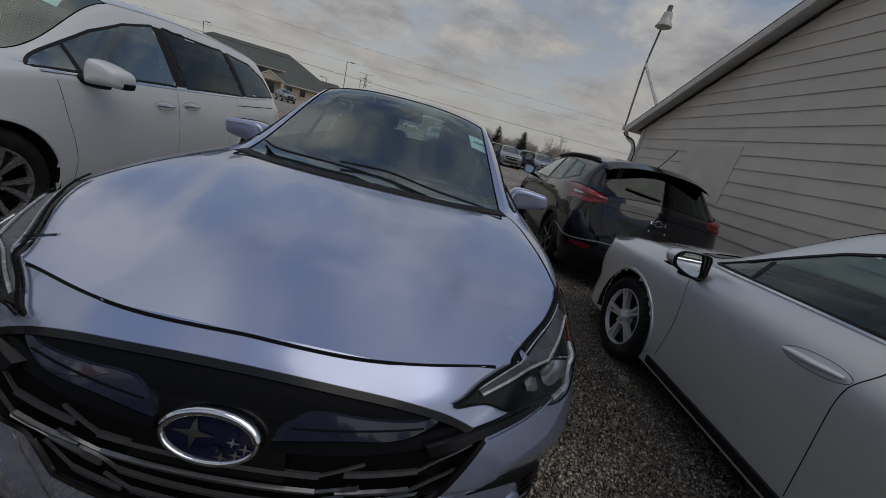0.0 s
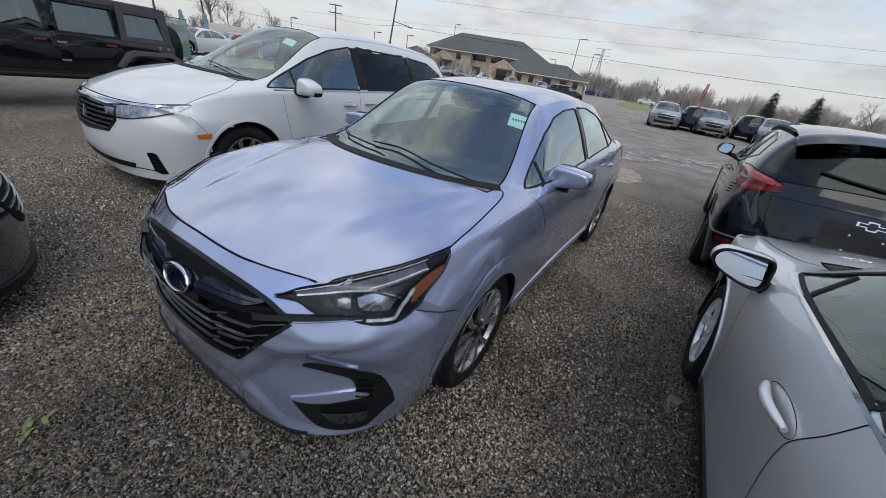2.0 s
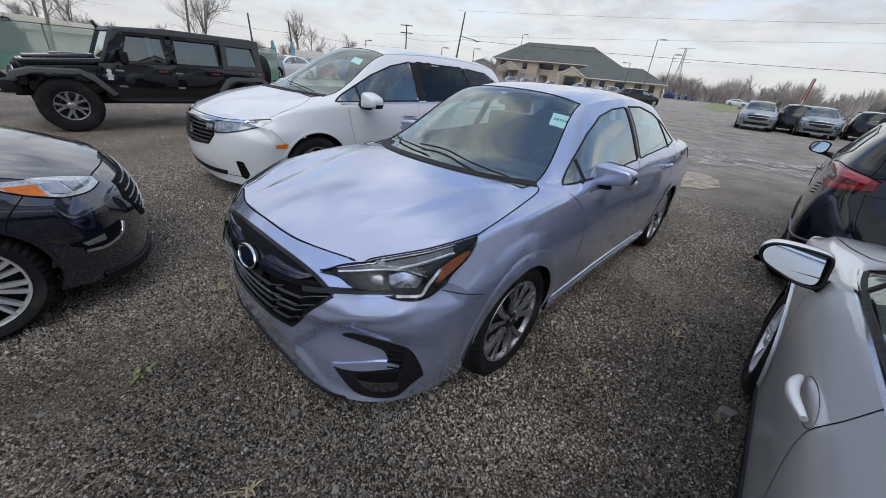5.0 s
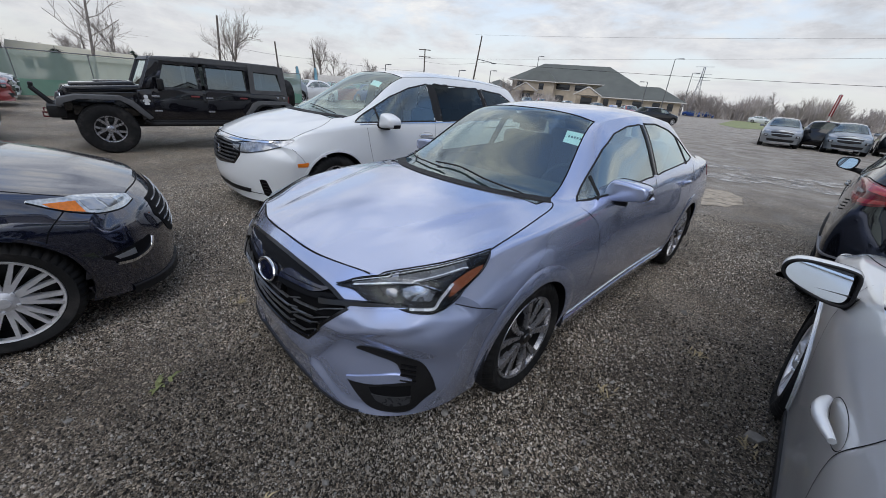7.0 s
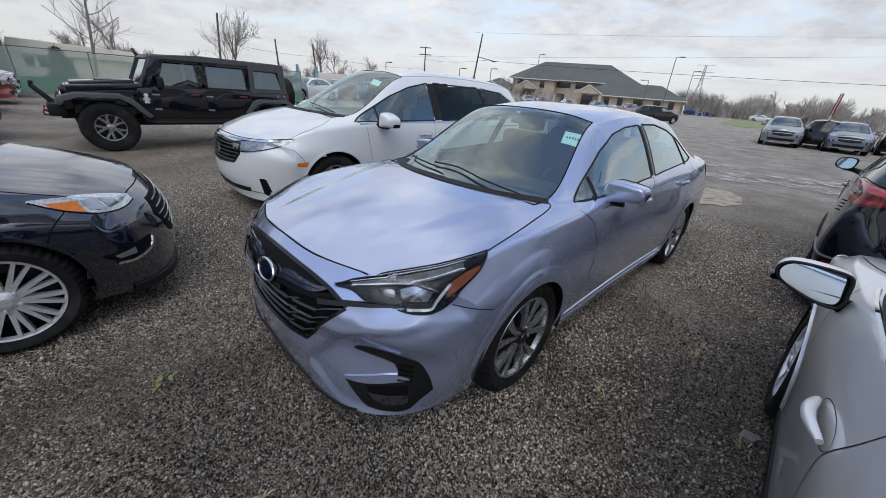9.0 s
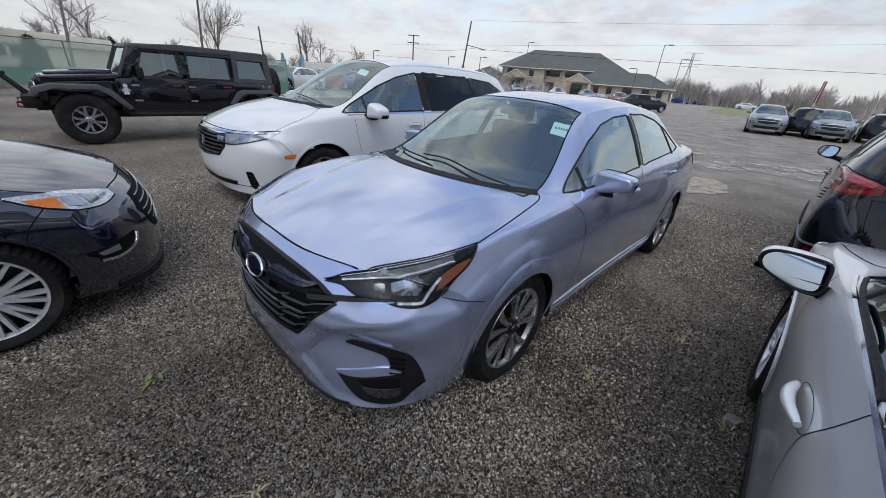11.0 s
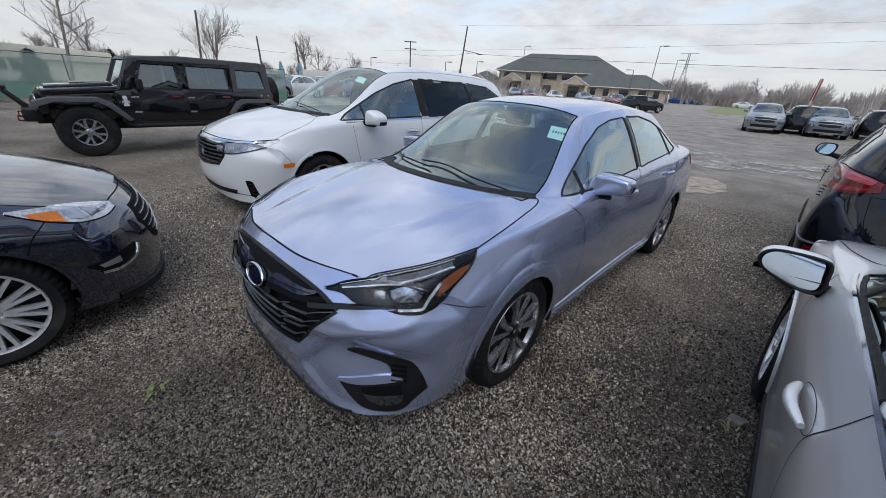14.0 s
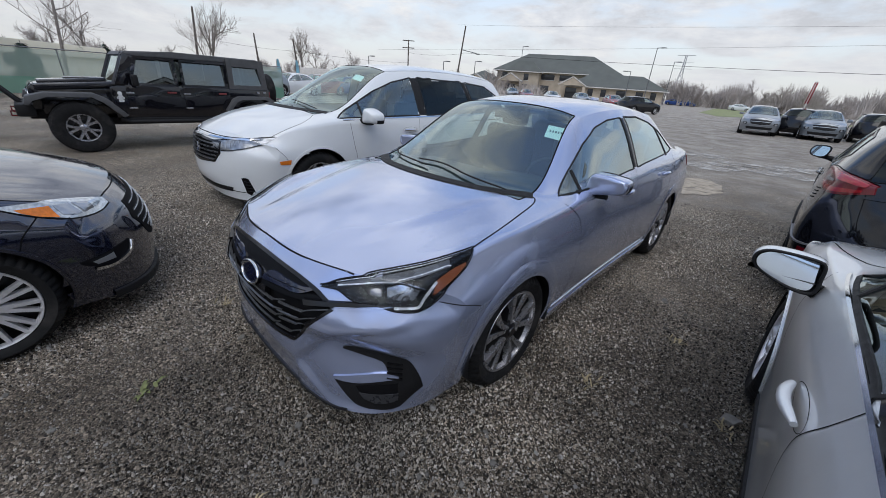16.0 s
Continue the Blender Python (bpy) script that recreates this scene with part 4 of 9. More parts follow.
        sk.patch("lamp_lens", up, lo, q, LENS, lamp, 44, 14, 0.014, 0.002, "clear glossy lens")
        sk.ribbon("lamp_edge", up, q, 0.006, SEAM, lamp, 44, 0.013, thick=0.002)
        sk.ribbon("lamp_edge", lo, q, 0.004, SEAM, lamp, 44, 0.010, thick=0.002)
        # blade below the lamp that runs on from the grille
        sk.patch("lamp_blade", flip([(0.42, -0.92, 0.688), (0.522, -0.86, 0.706), (0.635, -0.78, 0.722), (0.727, -0.701, 0.725)], sg), flip([(0.43, -0.92, 0.670), (0.549, -0.855, 0.694), (0.657, -0.775, 0.712), (0.727, -0.705, 0.723)], sg), q, GLOSS_BLACK, root, 22, 5, 0.012, 0.03, "gloss black blade under the headlamp")
        sk.ribbon("bright_blade", flip([(0.549, -0.855, 0.687), (0.657, -0.775, 0.706), (0.725, -0.705, 0.719)], sg), q, 0.004, PAINT_ICE, root, 16, 0.012, thick=0.003)
        # fog lamp bezel in the bumper corner
        fog = sk.patch("fog_bezel", flip([(0.572, -0.847, 0.489), (0.600, -0.84, 0.502), (0.677, -0.787, 0.512), (0.751, -0.721, 0.496), (0.795, -0.67, 0.470), (0.822, -0.63, 0.393), (0.833, -0.609, 0.318)], sg), flip([(0.573, -0.847, 0.482), (0.640, -0.80, 0.474), (0.715, -0.745, 0.456), (0.735, -0.735, 0.425), (0.744, -0.729, 0.396), (0.772, -0.70, 0.372), (0.80, -0.65, 0.325)], sg), q, PLASTIC, root, 30, 8, 0.004, 0.03, "black hooked bezel in the bumper corner")
        sk.patch("fog_pocket", flip([(0.545, -0.874, 0.335), (0.60, -0.84, 0.332), (0.654, -0.814, 0.340), (0.72, -0.76, 0.362), (0.772, -0.70, 0.378), (0.80, -0.65, 0.362), (0.832, -0.61, 0.322)], sg), flip([(0.546, -0.874, 0.328), (0.58, -0.84, 0.265), (0.623, -0.805, 0.214), (0.691, -0.76, 0.202), (0.761, -0.69, 0.210), (0.805, -0.65, 0.274), (0.831, -0.61, 0.318)], sg), q, PLASTIC, fog, 30, 10, 0.003, 0.03, "dark lower pocket")
        sk.patch("fog_hollow", flip([(0.635, -0.82, 0.322), (0.70, -0.77, 0.342), (0.77, -0.70, 0.352)], sg), flip([(0.64, -0.81, 0.300), (0.70, -0.77, 0.250), (0.765, -0.69, 0.262)], sg), q, SEAM, fog, 14, 6, 0.005, 0.004)
        sk.patch("fog_shelf", flip([(0.645, -0.81, 0.290), (0.70, -0.75, 0.292), (0.765, -0.69, 0.300)], sg), flip([(0.655, -0.79, 0.262), (0.70, -0.75, 0.240), (0.762, -0.69, 0.255)], sg), q, material("satin pocket shelf", (0.035, 0.036, 0.040), 0.3, 0, 0.2, 40, 0.2), fog, 10, 5, 0.008, 0.006)
        sk.patch("fog_blade", flip([(0.545, -0.874, 0.345), (0.65, -0.81, 0.380), (0.734, -0.738, 0.404), (0.772, -0.698, 0.386)], sg), flip([(0.546, -0.874, 0.334), (0.60, -0.85, 0.334), (0.654, -0.814, 0.342), (0.72, -0.76, 0.362), (0.772, -0.698, 0.378)], sg), q, PAINT_ICE, fog, 18, 5, 0.010, 0.02, "body-coloured blade across the pocket")
        for k in range(4):
            sk.ribbon("fog_slat", flip([(0.742, -0.74, 0.455 - 0.024 * k), (0.785, -0.69, 0.450 - 0.024 * k)], sg), q, 0.007, GLOSS_BLACK, fog, 6, 0.010, thick=0.004)
        wing_mirror(root, (0.785, 0.925, 1.008), 1.030, 0.140, 0.125, PAINT_ICE, sg, True, (0.79, 0.66, 0.975), MIRROR_BOXY, MIRROR_BLUNT, -0.13, 0.05)
        door_handle(root, sk, sg, 1.42, 0.885, PAINT_ICE)
        door_handle(root, sk, sg, 2.38, 0.915, PAINT_ICE)
        sk.ribbon("quarter_bar", [(sg * 0.7, 0.72, 1.10), (sg * 0.8, 0.70, 1.0)], (-sg, 0, 0), 0.022, PLASTIC, root, 8, 0.003, thick=0.003)
        sk.ribbon("quarter_bar", [(sg * 0.7, 2.44, 1.29), (sg * 0.8, 2.50, 1.06)], (-sg, 0, 0), 0.020, PLASTIC, root, 8, 0.003, thick=0.003)
        sk.ribbon("pillar_cover", [(sg * 0.6, 1.66, 1.38), (sg * 0.8, 1.66, 1.04)], (-sg, 0, 0), 0.075, GLOSS_BLACK, root, 10, 0.0025, thick=0.002)
        # tail lamp
        sk.patch("tail_lamp", flip([(0.60, 3.80, 1.0), (0.74, 3.70, 1.0), (0.84, 3.42, 0.99)], sg), flip([(0.60, 3.80, 0.86), (0.76, 3.70, 0.84), (0.87, 3.45, 0.88)], sg), (-sg * 0.7, -0.7, 0), RED_LENS, root, 14, 6, 0.005, 0.02, "red tail lamp")
    # grille
    g = sk.patch("grille", [(-0.545, -0.85, 0.695), (-0.43, -0.87, 0.738), (-0.27, -0.9, 0.768), (0, -0.93, 0.783), (0.27, -0.9, 0.768), (0.43, -0.87, 0.738), (0.545, -0.85, 0.695)],
                 [(-0.543, -0.85, 0.685), (-0.44, -0.9, 0.572), (-0.335, -0.95, 0.455), (-0.2, -0.98, 0.440), (0, -0.99, 0.435), (0.2, -0.98, 0.440), (0.335, -0.95, 0.455), (0.44, -0.9, 0.572), (0.543, -0.85, 0.685)], F, SEAM, root, 60, 16, -0.045, -0.046, "black hexagonal grille with stepped slats")
    satin = material("satin black panel", (0.005, 0.0055, 0.007), 0.5, 0, 0.0, 60, 0.1, spec=0.1)
    gloss = material("gloss blue-black panel", (0.018, 0.022, 0.042), 0.12, 0, 1.0, 60, 0.1, spec=0.4)
    sk.patch("grille_brow", [(-0.435, -0.868, 0.738), (-0.327, -0.88, 0.762), (-0.18, -0.9, 0.776), (0, -0.91, 0.781), (0.18, -0.9, 0.776), (0.327, -0.88, 0.762), (0.435, -0.868, 0.738)], [(-0.43, -0.87, 0.728), (-0.277, -0.92, 0.724), (-0.169, -0.93, 0.722), (0, -0.95, 0.722), (0.169, -0.93, 0.722), (0.277, -0.92, 0.724), (0.43, -0.87, 0.728)], F, satin, g, 40, 6, -0.006, 0.03, "satin black upper grille panel")
    for sg in (1, -1):
        sk.patch("grille_visor", flip([(0.118, -0.96, 0.700), (0.169, -0.933, 0.734), (0.277, -0.922, 0.731), (0.383, -0.894, 0.729), (0.43, -0.868, 0.740)], sg), flip([(0.112, -0.96, 0.680), (0.227, -0.946, 0.692), (0.357, -0.919, 0.699), (0.42, -0.88, 0.722), (0.435, -0.872, 0.735)], sg), F, gloss, g, 24, 6, 0.0, 0.03, "gloss panel beside the badge")
        sk.patch("grille_visor", flip([(0.11, -0.96, 0.676), (0.227, -0.946, 0.688), (0.357, -0.919, 0.696), (0.44, -0.88, 0.715), (0.511, -0.857, 0.711)], sg), flip([(0.112, -0.96, 0.658), (0.269, -0.95, 0.668), (0.428, -0.903, 0.685), (0.515, -0.857, 0.700)], sg), F, satin, g, 24, 4, -0.004, 0.03, "satin lower panel edge")
        sk.ribbon("visor_line", flip([(0.14, -0.945, 0.706), (0.25, -0.93, 0.711), (0.40, -0.88, 0.718)], sg), F, 0.003, SEAM, g, 14, 0.002, thick=0.001)
    silver = material("light grey slat", (0.15, 0.155, 0.165), 0.32, 0.7, 0.2, 60, 0.1)
    material("gunmetal slat", (0.16, 0.165, 0.18), 0.28, 0.7, 0.5, 60, 0.1)

    def straight(pts, m=8):
        return [tuple(np.array(a) + (np.array(c) - np.array(a)) * i / m) for a, c in zip(pts, pts[1:]) for i in range(m)] + [pts[-1]]
    # two stepped rows of slats: a middle set, and an outer set each side
    for z, x1, x2, rise in ((0.620, 0.215, 0.300, 0.030), (0.568, 0.212, 0.298, 0.036), (0.516, 0.190, 0.270, 0.036), (0.466, 0.165, 0.225, 0.026)):
        sk.ribbon("grille_slat", straight([(-x1, -0.97, z), (0, -0.98, z - 0.003), (x1, -0.97, z)]), F, 0.012, silver, g, 40, -0.014, thick=0.004)
        for sg in (1, -1):
            sk.ribbon("slat_tip", flip(straight([(x1 - 0.004, -0.97, z), (x2, -0.95, z + rise)]), sg), F, 0.006, silver, g, 10, -0.014, thick=0.003)
    for (xa, za), (xb, zb), (xc, zc2), (xd, zd) in (((0.262, 0.628), (0.411, 0.638), (0.450, 0.656), (0.525, 0.678)), ((0.252, 0.577), (0.400, 0.596), (0.440, 0.616), (0.495, 0.635)), ((0.225, 0.520), (0.350, 0.534), (0.392, 0.560), (0.440, 0.582)), ((0.185, 0.464), (0.300, 0.474), (0.345, 0.500), (0.375, 0.512))):
        for sg in (1, -1):
            sk.ribbon("grille_slat", flip(straight([(xa, -0.96, za), (xb, -0.94, zb)]), sg), F, 0.011, silver, g, 18, -0.012, thick=0.004)
            sk.ribbon("slat_tip", flip(straight([(xb - 0.003, -0.94, zb), (xc, -0.92, zc2), (xd, -0.88, zd)]), sg), F, 0.005, silver, g, 18, -0.012, thick=0.003)
    sk.ribbon("grille_frame", straight([(-0.545, -0.85, 0.685), (-0.44, -0.9, 0.572), (-0.335, -0.95, 0.455), (-0.2, -0.98, 0.444), (0, -0.99, 0.440), (0.2, -0.98, 0.444), (0.335, -0.95, 0.455), (0.44, -0.9, 0.572), (0.545, -0.85, 0.685)]), F, 0.016, GLOSS_BLACK, g, 90, 0.000, thick=0.004)
    sk.ribbon("grille_frame", [(-0.545, -0.85, 0.690), (-0.43, -0.87, 0.738), (-0.27, -0.9, 0.768), (0, -0.93, 0.783), (0.27, -0.9, 0.768), (0.43, -0.87, 0.738), (0.545, -0.85, 0.690)], F, 0.020, GLOSS_BLACK, g, 80, 0.000, thick=0.004)
    sk.patch("badge_bridge", [(-0.13, -0.95, 0.755), (0, -0.96, 0.76), (0.13, -0.95, 0.755)], [(-0.15, -0.97, 0.60), (0, -0.98, 0.60), (0.15, -0.97, 0.60)], F, GLOSS_BLACK, g, 14, 8, -0.010, 0.03, "gloss black bridge behind the badge")
    # oval badge
    ring = [(0.090 * math.cos(a), -0.97, 0.668 + 0.043 * math.sin(a)) for a in [2 * math.pi * i / 32 for i in range(32)]]
    badge = sk.patch("badge", [(-0.090, -0.97, 0.669), (-0.064, -0.97, 0.699), (0, -0.97, 0.711), (0.064, -0.97, 0.699), (0.090, -0.97, 0.669)], [(-0.090, -0.97, 0.667), (-0.064, -0.97, 0.637), (0, -0.97, 0.625), (0.064, -0.97, 0.637), (0.090, -0.97, 0.667)], F, material("deep blue badge", (0.008, 0.011, 0.035), 0.15, 0.3, 0.8, 60, 0.1), g, 24, 8, 0.004, 0.04, "oval blue badge with chrome rim")
    pts = [sk.put(p, F, 0.005)[0] for p in ring]
    tube("badge_arc", pts[1:16], 0.010, CHROME, badge, 8)
    tube("badge_rim", pts, 0.0055, CHROME, badge, 8, True)
    for (x, z, r) in ((-0.03, 0.672, 0.034), (0.02, 0.655, 0.012), (0.045, 0.668, 0.012), (0.055, 0.648, 0.012), (0.03, 0.640, 0.012), (0.07, 0.660, 0.012)):
        v = [sk.put((x + (r if i % 2 == 0 else r * 0.28) * 1.2 * math.cos(math.pi / 4 * i), -0.97, z + (r if i % 2 == 0 else r * 0.28) * 0.8 * math.sin(math.pi / 4 * i)), F, 0.008)[0] for i in range(8)]
        mesh_object("star", v, [tuple(range(8))], CHROME, badge, 0)
    # lower lip
    sk.ribbon("chin_lip", [(-0.60, -0.84, 0.176), (-0.3, -0.92, 0.176), (0, -0.93, 0.172), (0.3, -0.92, 0.172), (0.60, -0.84, 0.175)], F, 0.012, PLASTIC, root, 40, 0.002, thick=0.006, label="dark lower lip")
    # cowl and wipers
    sk.ribbon("cowl_panel", [(-0.68, 0.36, 1.1), (-0.4, 0.18, 1.1), (0, 0.105, 1.1), (0.4, 0.18, 1.1), (0.68, 0.36, 1.1)], (0, 0, -1), 0.07, PLASTIC, root, 40, 0.002, thick=0.004, label="black cowl panel")
    wiper(root, [sk.put(p, (0, 0, -1), 0.02)[0] for p in ((0.56, 0.26, 1.2), (0.30, 0.24, 1.2), (0.06, 0.26, 1.2), (-0.16, 0.26, 1.2))])
    wiper(root, [sk.put(p, (0, 0, -1), 0.02)[0] for p in ((-0.02, 0.20, 1.2), (-0.25, 0.25, 1.2), (-0.50, 0.36, 1.2), (-0.62, 0.47, 1.2))])
    # price sheet behind the windscreen, blank bars for its print
    st = sk.patch("price_sheet", [(0.435, 0.86, 1.40), (0.535, 0.91, 1.40)], [(0.465, 0.77, 1.30), (0.565, 0.81, 1.30)], (0, 0, -1), PAPER, root, 6, 5, -0.010, 0.001, "pale green price sheet behind the windscreen")
    for k in range(5):
        a = sk.put((0.465 + 0.016 * k, 0.83 + 0.008 * k, 1.4), (0, 0, -1), -0.008)[0]
        b = sk.put((0.473 + 0.016 * k, 0.815 + 0.008 * k, 1.4), (0, 0, -1), -0.008)[0]
        mesh_object("print_bar", [a, a + Vector((0.009, 0.0045, 0.001)), b + Vector((0.009, 0.0045, 0.001)), b], [(0, 1, 2, 3)], INK, st, 0)
    # inner mirror and its sensor box
    box("inside_mirror", (0.0, 1.02, 1.36), (0.24, 0.04, 0.07), PLASTIC, root, 0.015)
    # roof fin at the back
    bm = bmesh.new()
    box_bm(bm, (0, 2.55, 1.475), (0.04, 0.14, 0.06), 0.015)
    part("roof_fin", bm, PAINT_ICE, root)
    return root


near_sedan()

VAN = dict({k: v for k, v in SEDAN.items() if k != "edge"}, lip_thick=0.004, seal=0.022, dent=None, cap_cols=56, cap_mesh=9, front_holes=[[(-0.46, 0.80), (0, 0.82), (0.46, 0.80), (0.47, 0.70), (0.38, 0.60), (0, 0.565), (-0.38, 0.60), (-0.47, 0.70)]], press=(0.55, 0.009, 0.025), paint=PAINT_WHITE, sedan=False, wb=3.0, R=0.36, rim=0.235, arch=0.40, spokes=5, style="fork", lip=0.03,
    hood_front=-0.86, corner=-0.46, cowl=-0.02, ws_top=1.15, bl_top=3.75, bl_bot=4.02, tail=4.15, rear_corner=3.85, middle=2.3, step=0.05,
    zE=[(-0.86, 0.90), (-0.5, 1.04), (-0.1, 1.13), (-0.02, 1.15), (1.15, 1.68), (2.0, 1.75), (3.75, 1.68), (4.02, 1.30), (4.15, 1.1)],
    zD=[(-0.8, 0.88), (-0.3, 1.04), (0.1, 1.10), (0.30, 1.12), (1.3, 1.62), (2.2, 1.67), (3.6, 1.60), (3.9, 1.3), (4.1, 1.05)],
    xD=[(-0.8, 0.55), (-0.2, 0.68), (0.1, 0.75), (0.30, 0.77), (1.3, 0.62), (2.2, 0.62), (3.6, 0.60), (3.9, 0.7), (4.1, 0.72)],
    zC=[(-0.6, 0.84), (-0.3, 0.96), (0.0, 1.01), (0.4, 1.05), (1.0, 1.05), (2.5, 1.06), (3.5, 1.07), (4.1, 1.0)],
    xC=[(-0.6, 0.82), (-0.3, 0.88), (0.0, 0.93), (0.5, 0.95), (1.5, 0.95), (2.7, 0.95), (3.6, 0.92), (4.1, 0.82)],
    WB=[(-0.46, 0.95), (0.0, 0.985), (1.3, 0.985), (2.75, 0.99), (3.6, 0.97), (4.15, 0.88)],
    sill=0.20, waist=0.75, bonnet_col=99,
    nose=[(0.80, -0.945), (0.58, -0.985), (0.40, -0.985), (0.20, -0.91, 3.0, 0.5)], rump=[(0.85, 4.19), (0.60, 4.21), (0.35, 4.2), (0.22, 4.1)],
    windows=[([(0.30, 1.075), (0.60, 1.22), (0.92, 1.38), (1.25, 1.50), (1.60, 1.57), (1.60, 1.10), (1.0, 1.09)], False), ([(1.74, 1.10), (1.72, 1.575), (2.68, 1.565), (2.80, 1.12)], True), ([(2.88, 1.12), (2.78, 1.56), (3.3, 1.52), (3.60, 1.38), (3.74, 1.17)], True)])


def near_van():
    root, sk, sh = build_car("minivan", "pearl white minivan with dark glass, parked beside the sedan", pose(-3.28, 0.69, 0), VAN)
    F = (0, 1, 0)
    seams(sk, root, VAN, [([(-0.80, -0.56, 0.87), (-0.45, -0.83, 0.86), (0, -0.89, 0.87), (0.45, -0.83, 0.86), (0.80, -0.56, 0.87)], F, 0.010)])
    for sg in (1, -1):
        side = (-sg, 0, 0)
        q = (-sg * 0.6, 0.8, 0)
        seams(sk, root, VAN, [
            ([(sg * 0.84, -0.50, 1), (sg * 0.86, -0.32, 1), (sg * 0.84, -0.10, 1), (sg * 0.72, 0.10, 1.1), (sg * 0.66, 0.17, 1.1)], (0, 0, -1), 0.005),
            ([(sg, 0.43, 1.02), (sg, 0.46, 0.8), (sg, 0.52, 0.5), (sg, 0.50, 0.28)], side),
            ([(sg, 1.57, 1.10), (sg, 1.57, 0.7), (sg, 1.56, 0.28)], side),
            ([(sg, 2.62, 1.10), (sg, 2.60, 0.85), (sg, 2.45, 0.6), (sg, 2.42, 0.28)], side),
            ([(sg * 0.9, -0.50, 0.80), (sg * 0.95, -0.40, 0.68), (sg * 0.96, -0.36, 0.6)], side, 0.004),
            ([(sg, 2.65, 1.00), (sg, 3.6, 1.02)], side, 0.010)])
        sk.ribbon("belt_trim", [(sg, 0.34, 1.055), (sg, 1.0, 1.072), (sg, 1.7, 1.080), (sg, 2.6, 1.095), (sg, 3.7, 1.145)], side, 0.018, CHROME, root, 50, 0.004, thick=0.004)
        lamp = sk.patch("headlamp", flip([(0.36, -0.95, 0.80), (0.60, -0.86, 0.835), (0.78, -0.65, 0.865), (0.87, -0.45, 0.89)], sg), flip([(0.38, -0.95, 0.745), (0.50, -0.92, 0.722), (0.72, -0.76, 0.758), (0.84, -0.58, 0.815), (0.875, -0.45, 0.882)], sg), q, material("pale lamp unit", (0.26, 0.275, 0.30), 0.16, 0.6, 0.5, 22, 0.4), root, 28, 8, 0.004, 0.03, "clear headlamp with stepped reflectors")
        sk.ribbon("lamp_brow", flip([(0.34, -0.96, 0.805), (0.60, -0.86, 0.840), (0.78, -0.65, 0.870), (0.865, -0.46, 0.890)], sg), q, 0.009, GLOSS_BLACK, lamp, 30, 0.006, thick=0.003)
        for k in range(5):
            a = 0.50 + 0.062 * k
            sk.ribbon("lamp_divider", flip([(a, -0.9, 0.80 + 0.01 * k), (a + 0.02, -0.88, 0.733 + 0.018 * k)], sg), q, 0.010, LAMP_WHITE, lamp, 6, 0.008, thick=0.003)
        sk.ribbon("lamp_line", flip([(0.40, -0.94, 0.747), (0.52, -0.90, 0.725), (0.72, -0.76, 0.760), (0.84, -0.58, 0.817)], sg), q, 0.010, GLOSS_BLACK, lamp, 22, 0.006, thick=0.003)
        sk.patch("amber_marker", [(sg, -0.475, 0.645), (sg, -0.40, 0.650), (sg, -0.345, 0.655)], [(sg, -0.47, 0.610), (sg, -0.40, 0.605), (sg, -0.36, 0.605)], side, AMBER_BRIGHT, root, 8, 4, 0.005, 0.01, "amber marker on the front wing")
        vent = sk.patch("bumper_vent", flip([(0.70, -0.80, 0.455), (0.735, -0.77, 0.460), (0.765, -0.75, 0.450)], sg), flip([(0.745, -0.80, 0.285), (0.775, -0.74, 0.262), (0.815, -0.71, 0.270)], sg), q, GLOSS_BLACK, root, 10, 8, 0.004, 0.01, "black bumper vent")
        for k in range(4):
            z = 0.42 - 0.035 * k
            sk.ribbon("vent_fin", flip([(0.725 + 0.010 * k, -0.78, z), (0.775 + 0.010 * k, -0.74, z - 0.006)], sg), q, 0.008, PLASTIC, vent, 5, 0.006, thick=0.004)
        wing_mirror(root, (0.975, 0.73, 1.100), 1.235, 0.185, 0.17, PAINT_WHITE, sg, True, (0.93, 0.60, 1.05), MIRROR_BOXY, MIRROR_STEPS, -0.22, 0.02)
        door_handle(root, sk, sg, 1.39, 0.915, CHROME, 0.22)
        door_handle(root, sk, sg, 1.76, 0.935, CHROME, 0.22)
        sk.ribbon("quarter_bar", [(sg * 0.7, 0.66, 1.25), (sg * 0.9, 0.64, 1.08)], side, 0.030, PLASTIC, root, 8, 0.003, thick=0.003)
        sk.ribbon("pillar_cover", [(sg * 0.6, 1.66, 1.57), (sg * 0.9, 1.67, 1.10)], side, 0.11, PLASTIC, root, 10, 0.0025, thick=0.002)
        sk.ribbon("pillar_cover", [(sg * 0.6, 2.73, 1.56), (sg * 0.9, 2.84, 1.12)], side, 0.06, PLASTIC, root, 10, 0.0025, thick=0.002)
        sk.ribbon("roof_rail", [(sg * 0.58, 1.25, 2), (sg * 0.60, 2.2, 2), (sg * 0.57, 3.55, 2)], (0, 0, -1), 0.02, PAINT_WHITE, root, 30, 0.004, thick=0.004)
    g = sk.patch("grille", [(-0.46, -0.92, 0.80), (-0.3, -0.95, 0.815), (0, -0.97, 0.82), (0.3, -0.95, 0.815), (0.46, -0.92, 0.80)], [(-0.47, -0.92, 0.70), (-0.38, -0.95, 0.60), (0, -0.99, 0.565), (0.38, -0.95, 0.60), (0.47, -0.92, 0.70)], F, SEAM, root, 40, 10, -0.035, -0.036, "black grille with dark bars")
    for k in range(5):
        z = 0.785 - 0.042 * k
        w = (0.45, 0.46, 0.455, 0.42, 0.38)[k]
        sk.ribbon("grille_bar", [(-w, -0.93, z - 0.004), (0, -0.98, z - 0.012), (w, -0.93, z - 0.004)], F, 0.016, bpy.data.materials["gunmetal slat"], g, 24, -0.004, thick=0.010)
